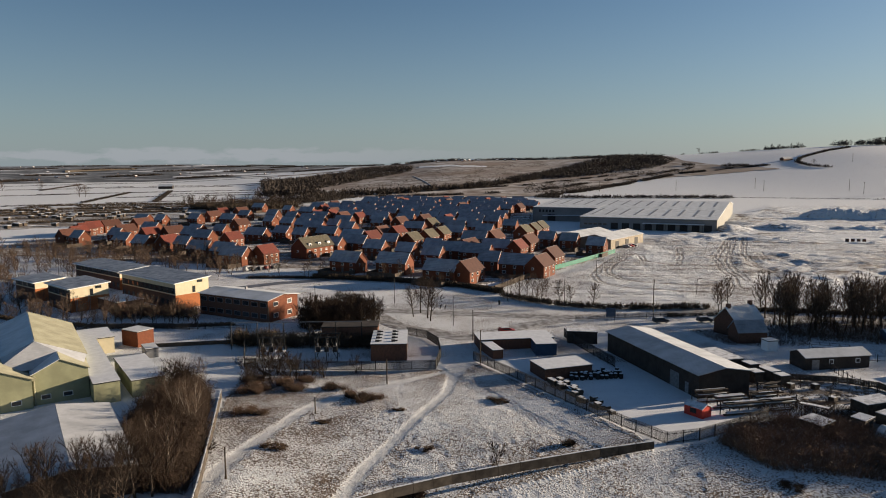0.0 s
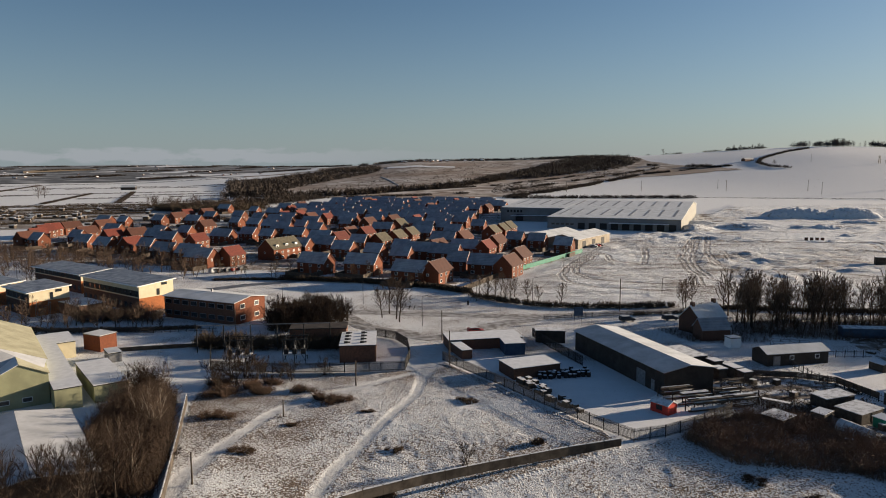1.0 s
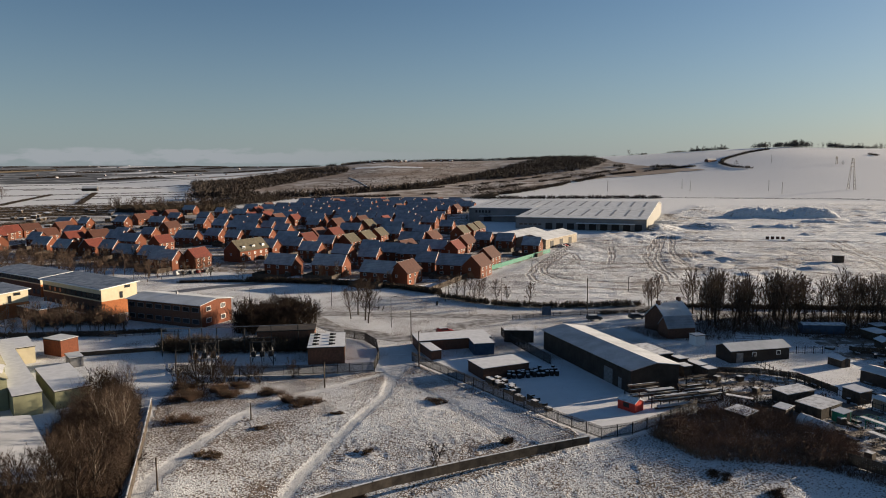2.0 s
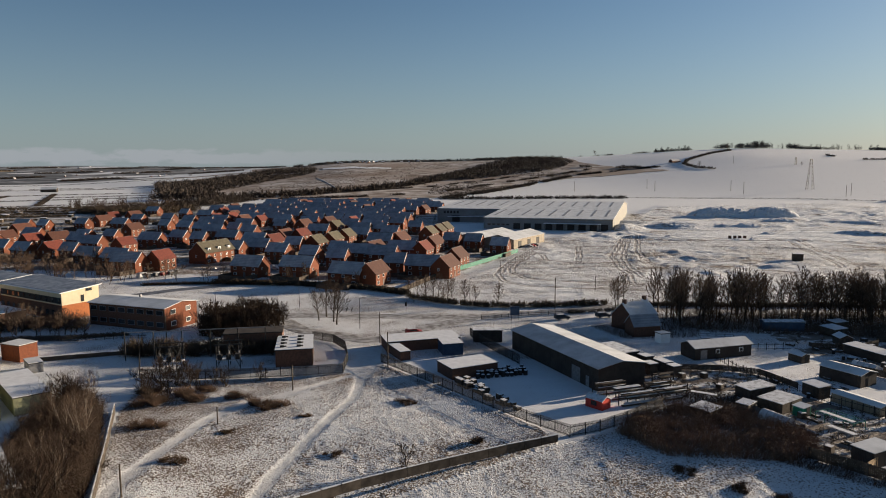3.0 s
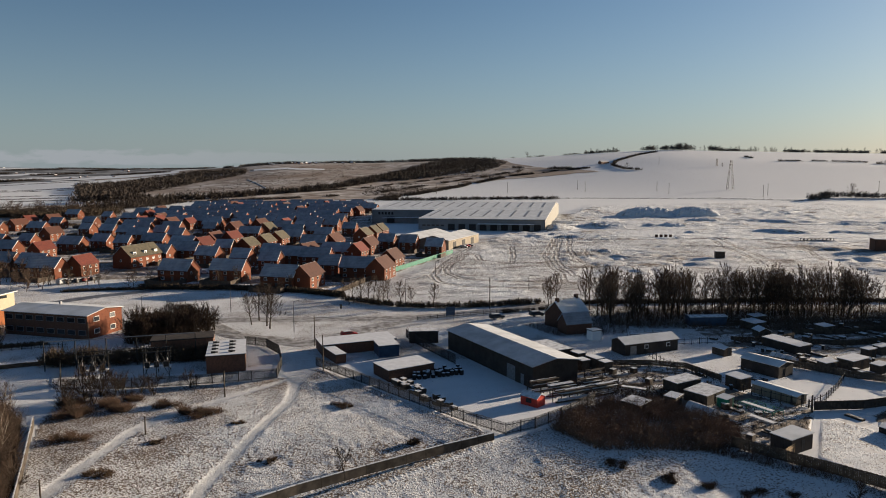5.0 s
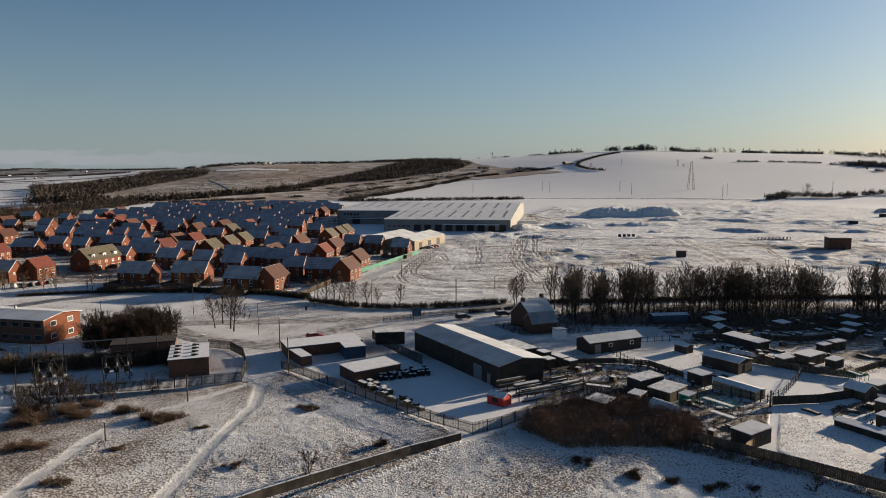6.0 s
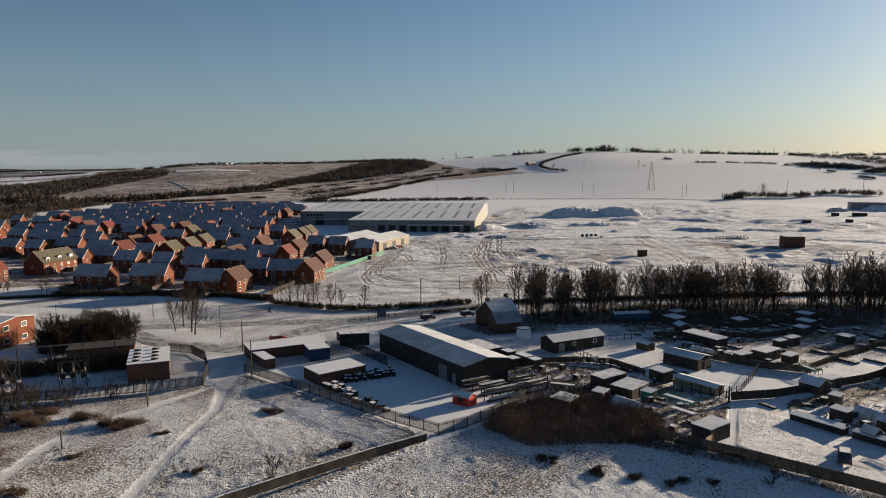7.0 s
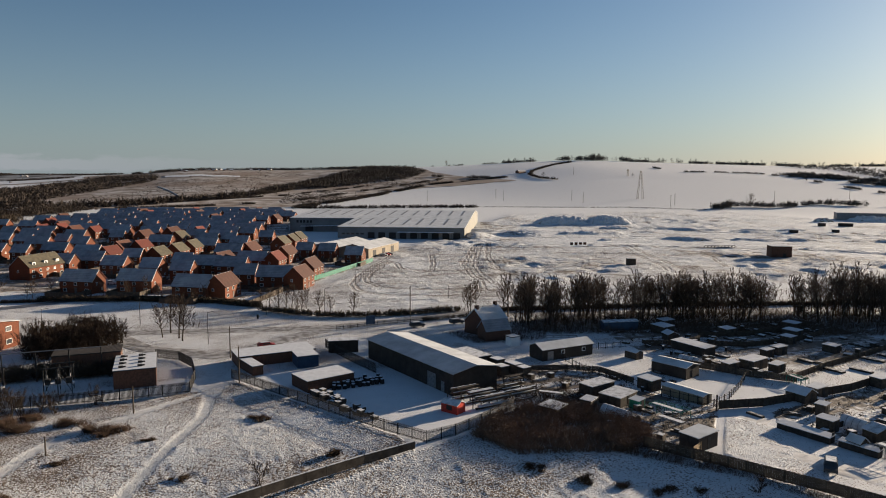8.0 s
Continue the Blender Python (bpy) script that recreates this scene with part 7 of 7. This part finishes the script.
far_line("far_wood", [(-4, 2420), (0, 2400), (5, 2390), (10, 2350), (15, 2210)], 30, 10, "trees and roofs along the skyline", 1.0, WOOD_BROWN, 0.3)


def far_scatter(name, outline, n, h, label, material, dense=0.5):
    """Trees or scrub spread over far land, thicker in some places; outline in azimuth and distance."""
    s = Shape()
    for _ in range(n):
        az, r = spot(outline)
        x, y = pol(az, r)
        if noise.fractal(Vector((x * 0.006, y * 0.004, 2.5)), 0.8, 2.0, 4) * 0.6 + 0.5 < dense:
            continue
        hh = h * rnd.uniform(0.45, 1.15)
        brush(s, x, y, hh, hh * rnd.uniform(0.45, 0.8), 15, 0.07)
    tagged(part(name, s, material), label, "wood", kind="stuff")


far_scatter("far_wood", [(6.2, 1310), (9.3, 1570), (11.2, 1830), (13.8, 2240), (16.7, 2060), (18.3, 1745), (16.7, 1555), (11.3, 1390)], 2600, 12, "brown leafless wood over a moor side", WOOD_BROWN, 0.2)
far_scatter("far_wood", [(-14.5, 1700), (-11.2, 1735), (-6.2, 2200), (-2.4, 2050), (-2.6, 1790), (-6.2, 1540), (-11.2, 1180), (-14.2, 1010)], 3000, 13, "dark wood covering a slope", WOOD_BROWN, 0.12)
far_scatter("far_wood", [(45.5, 2150), (49, 1950), (54, 1350), (56, 1250), (56, 1650), (52, 1900), (49, 2250), (46, 2280)], 900, 10, "dark wood on a far snowy slope", CREST, 0.15)
far_scatter("moor_scrub", [(-10, 1020), (-6, 1420), (-2, 1750), (2, 2150), (8, 2150), (9, 1600), (6, 1300), (2, 1120), (-4, 1040)], 2600, 3.6, "gorse and heather clumps on a snowy moor", WOOD_BROWN, 0.42)
far_scatter("moor_scrub", [(6.5, 1040), (7.5, 1300), (11.3, 1380), (16.7, 1550), (20.5, 1585), (18.4, 1400), (12.5, 1100), (8, 900)], 2400, 4, "scrub and dead bracken on a snowy slope", WOOD_BROWN, 0.42)
far_scatter("skyline_trees", [(-3, 2330), (-3, 2460), (6, 2430), (14, 2260), (14, 2180), (6, 2330)], 500, 11, "trees along the moor skyline", CREST, 0.4)
polar_patch("snowy_field", [(-14.2, 1810, 1930), (-12, 1890, 2110), (-9, 2110, 2170), (-7, 2190, 2220)], SNOW, "long snow-covered field below a wood", 1.6, 24, 6)
polar_patch("snowy_field", [(-1.9, 1940, 2030), (0.5, 1900, 2010), (3.6, 1830, 1900)], SNOW, "snow-covered field high on the moor", 1.6, 24, 6)
for az0, az1, r0, r1 in ((-2.4, -0.7, 1560, 1165),):
    drape("moor_path", [pol(az0 + (az1 - az0) * k / 6, r0 + (r1 - r0) * k / 6) for k in range(7)], 2.2, TRACK, "snow-filled track climbing a brown moor", 1.4, 40)
HAMLET = Shape().house_prism(14, 8, 4, 8).mesh("wall")
HAMLET.materials.append(BRICK_DARK)
HAMLET_ROOF = Shape().slab([(-7.3, -4.4, 3.7), (7.3, -4.4, 3.7), (7.3, 0, 8.1), (-7.3, 0, 8.1)], 0.3).slab([(-7.3, 0, 8.1), (7.3, 0, 8.1), (7.3, 4.4, 3.7), (-7.3, 4.4, 3.7)], 0.3).mesh("roof")
HAMLET_ROOF.materials.append(SNOW_THIN)
for i in range(56):
    az, r = (rnd.uniform(-2, 6), rnd.uniform(2250, 2390)) if i < 20 else (rnd.uniform(-33, -9), rnd.uniform(2300, 4200))
    x, y = pol(az, r)
    t = thing("far_house", x, y, lz(x, y) - 0.3 + (1.2 if i > 19 else 0.7), rnd.uniform(0, 180), "tiny far-off house with a snowy roof", "house", "houses on the far hills")
    t.matrix_basis = t.matrix_basis @ Matrix.Diagonal((0.62, 0.62, 0.62, 1))
    part("wall", HAMLET, None, t)
    part("roof", HAMLET_ROOF, None, t)
# orange-lit field: the low sun's warmth is put into a tan patch
polar_patch("stubble_field", [(-28.2, 3080, 3300), (-26, 3180, 3420), (-23.6, 3300, 3480)], PALE_TIMBER, "field on the valley side, sunlight put into its tan colour", 3.0, 20, 6)
far_line("crest_trees", [(15, 2200), (19, 2120), (23, 2070), (25.5, 2050)], 8, 6, "hedge trees along the skyline", 1.0, CREST, 0.5)
far_line("crest_trees", [(24.5, 2050), (27, 2045)], 16, 9, "farm trees on the crest", 1.0, CREST, 0.3)
far_line("crest_trees", [(29, 2040), (30.5, 2040), (32.2, 2040), (34.5, 2050)], 30, 17, "clump of bare trees on the hill crest", 1.3, CREST, 0.4)
far_line("crest_trees", [(34.5, 2050), (38, 2100), (42, 2180), (47, 2290), (55, 2400)], 26, 9, "woods along the skyline", 1.0, CREST, 0.5)
far_line("hill_hedge", [(30.0, 1900), (28.8, 1808), (27.9, 1712), (26.9, 1616), (26.7, 1536), (27.6, 1452), (28.9, 1420)], 6, 6, "hedge winding down a snowy hillside", 1.3)
far_line("hill_hedge", [(17, 1700), (19, 1600), (21.5, 1540), (23.5, 1490)], 10, 8, "clumps of trees along a field edge", 1.3, None, 0.5)
far_line("hill_hedge", [(36.1, 1764), (38, 1640), (40.9, 1692), (43.9, 1712), (46.2, 1636), (49.2, 1432), (52.9, 1256), (55, 1200)], 7, 5, "hedge across a snowy hillside", 1.0, CREST, 0.4)
far_line("hill_hedge", [(40.0, 900), (42.0, 990), (44.4, 985), (45.9, 990), (47.8, 1060), (50, 1045), (55, 1070)], 12, 9, "hedge with trees round a snowy field", 1.3, CREST, 0.3)
far_line("far_wood", [(46.5, 1750), (49, 1600), (53, 1500), (56, 1450)], 90, 8, "dark wood on a far slope", 1.0, CREST, 0.4)
for a0, a1, r in ((-34, -15.5, 905), (-34, -28, 1230), (-30, -15, 1270), (-25, -13.5, 1070), (-34, -14.5, 1560), (-28, -13.5, 1640), (-34, -26, 1930), (-27, -12.5, 1990), (-22, -13, 1160)):
    far_line("field_hedge", [(a0, r), ((a0 + a1) / 2, r * 1.01), (a1, r * 1.02)], 4, 2.2, "thin hedge between flat snowy fields", 1.5, None, 0.08)
far_line("field_hedge", [(-27.2, 940), (-24.0, 1290)], 7, 2.5, "thin hedge between flat snowy fields", 1.3)
far_line("field_hedge", [(-22.3, 920), (-21.2, 1330)], 7, 2.5, "thin hedge between flat snowy fields", 1.3)
far_line("field_hedge", [(-29.8, 1500), (-27.2, 1950)], 7, 2.5, "thin hedge between flat snowy fields", 1.3)
for k in range(16):
    a0 = -34 + 1.7 * k
    far_line("valley_wood", [(a0, 2250 + 260 * (k * 5 % 8)), (a0 + 3.5, 2300 + 265 * (k * 5 % 8))], 40, 9, "dark wood on the far valley side", 0.7)
for az, r, s in ((-27.4, 1140, 2.1), (-27.0, 1150, 1.7), (-29.8, 1500, 1.9), (-32.1, 1530, 1.9), (-17.5, 700, 1.2), (-16, 720, 1.1), (-18.5, 690, 1.0), (-14.5, 760, 1.0), (27.8, 1472, 1.3), (20, 2100, 1.6), (43.4, 985, 1.7), (42.0, 955, 1.1), (34.8, 1480, 0.9)):
    x, y = pol(az, r)
    plant(FAR, x, y, s, rnd, "lone trees in far fields")
rest = []
for i in range(90):
    az = rnd.choice((rnd.uniform(29.2, 31.2), rnd.gauss(31.6, 0.5), rnd.uniform(31, 34.5), rnd.uniform(24.5, 27)))
    rest.append((*pol(az, rnd.uniform(2010, 2060)), rnd.uniform(0.8, 1.6) * (1.25 if 31 < az < 32.3 else 0.85)))
for i in range(120):
    az = rnd.uniform(34.5, 56)
    rest.append((*pol(az, np.interp(az, (34.5, 38, 42, 47, 55), (2050, 2100, 2180, 2290, 2400)) + rnd.uniform(-30, 10)), rnd.uniform(0.6, 1.4)))
grove("crest_copse", COPSE, rest, "bare trees along the hill crest", rnd, CREST)
x, y = pol(-21.5, 1480)
gable_building("farm_barn", x, y, 10, 26, 14, 5, 9, DARK_CLAD, SNOW_SHEET, SNOW_SHEET, "dark farm barn among flat snowy fields", "barn")
x, y = pol(26.0, 1590)
t = gable_building("hill_farm", x, y, 30, 30, 9, 4, 7, BRICK_DARK, SHADED_ROOF_SNOW, SHADED_ROOF_SNOW, "low farmhouse on the crest of the hill", "house")
t.location.z = lz(x, y)


def pylon(x, y, h):
    t = thing("pylon", x, y, lz(x, y), 35, "grey lattice electricity pylon on a snowy hill", "pylon", "pylons")
    b = h * 0.1
    for sx in (-1, 1):
        for sy in (-1, 1):
            part("leg", Shape().rod((sx * b, sy * b, 0), (sx * 0.9, sy * 0.9, h), 0.28, 0.18), DARK_STEEL, t)
    s = Shape()
    for i in range(9):
        z0, z1 = h * i / 9, h * (i + 1) / 9
        w0, w1 = b + (0.9 - b) * i / 9, b + (0.9 - b) * (i + 1) / 9
        for sy in (-1, 1):
            s.rod((-w0, sy * w0, z0), (w1, sy * w1, z1), 0.14, 0.14).rod((w0, sy * w0, z0), (-w1, sy * w1, z1), 0.14, 0.14)
    part("lattice", s, DARK_STEEL, t)
    for z, w in ((0.97, 4.5), (0.85, 6.5), (0.73, 5.0)):
        part("crossarm", Shape().box(0, 0, h * z, w * 2, 0.4, 0.4), DARK_STEEL, t)


pylon(*pol(35.4, 1084), 42)
pylon(*pol(34.4, 1500), 14)
for az, r in ((12.6, 1048), (18.4, 1060), (24.0, 1096), (24.6, 1060), (30.1, 1060), (31.0, 1020), (37.7, 980), (38.0, 1008), (45.0, 1080), (49.8, 1176), (30.2, 1520)):
    x, y = pol(az, r)
    pole(x, y, 15, "tall wooden line pole on a snowy hillside", True, 0.3)
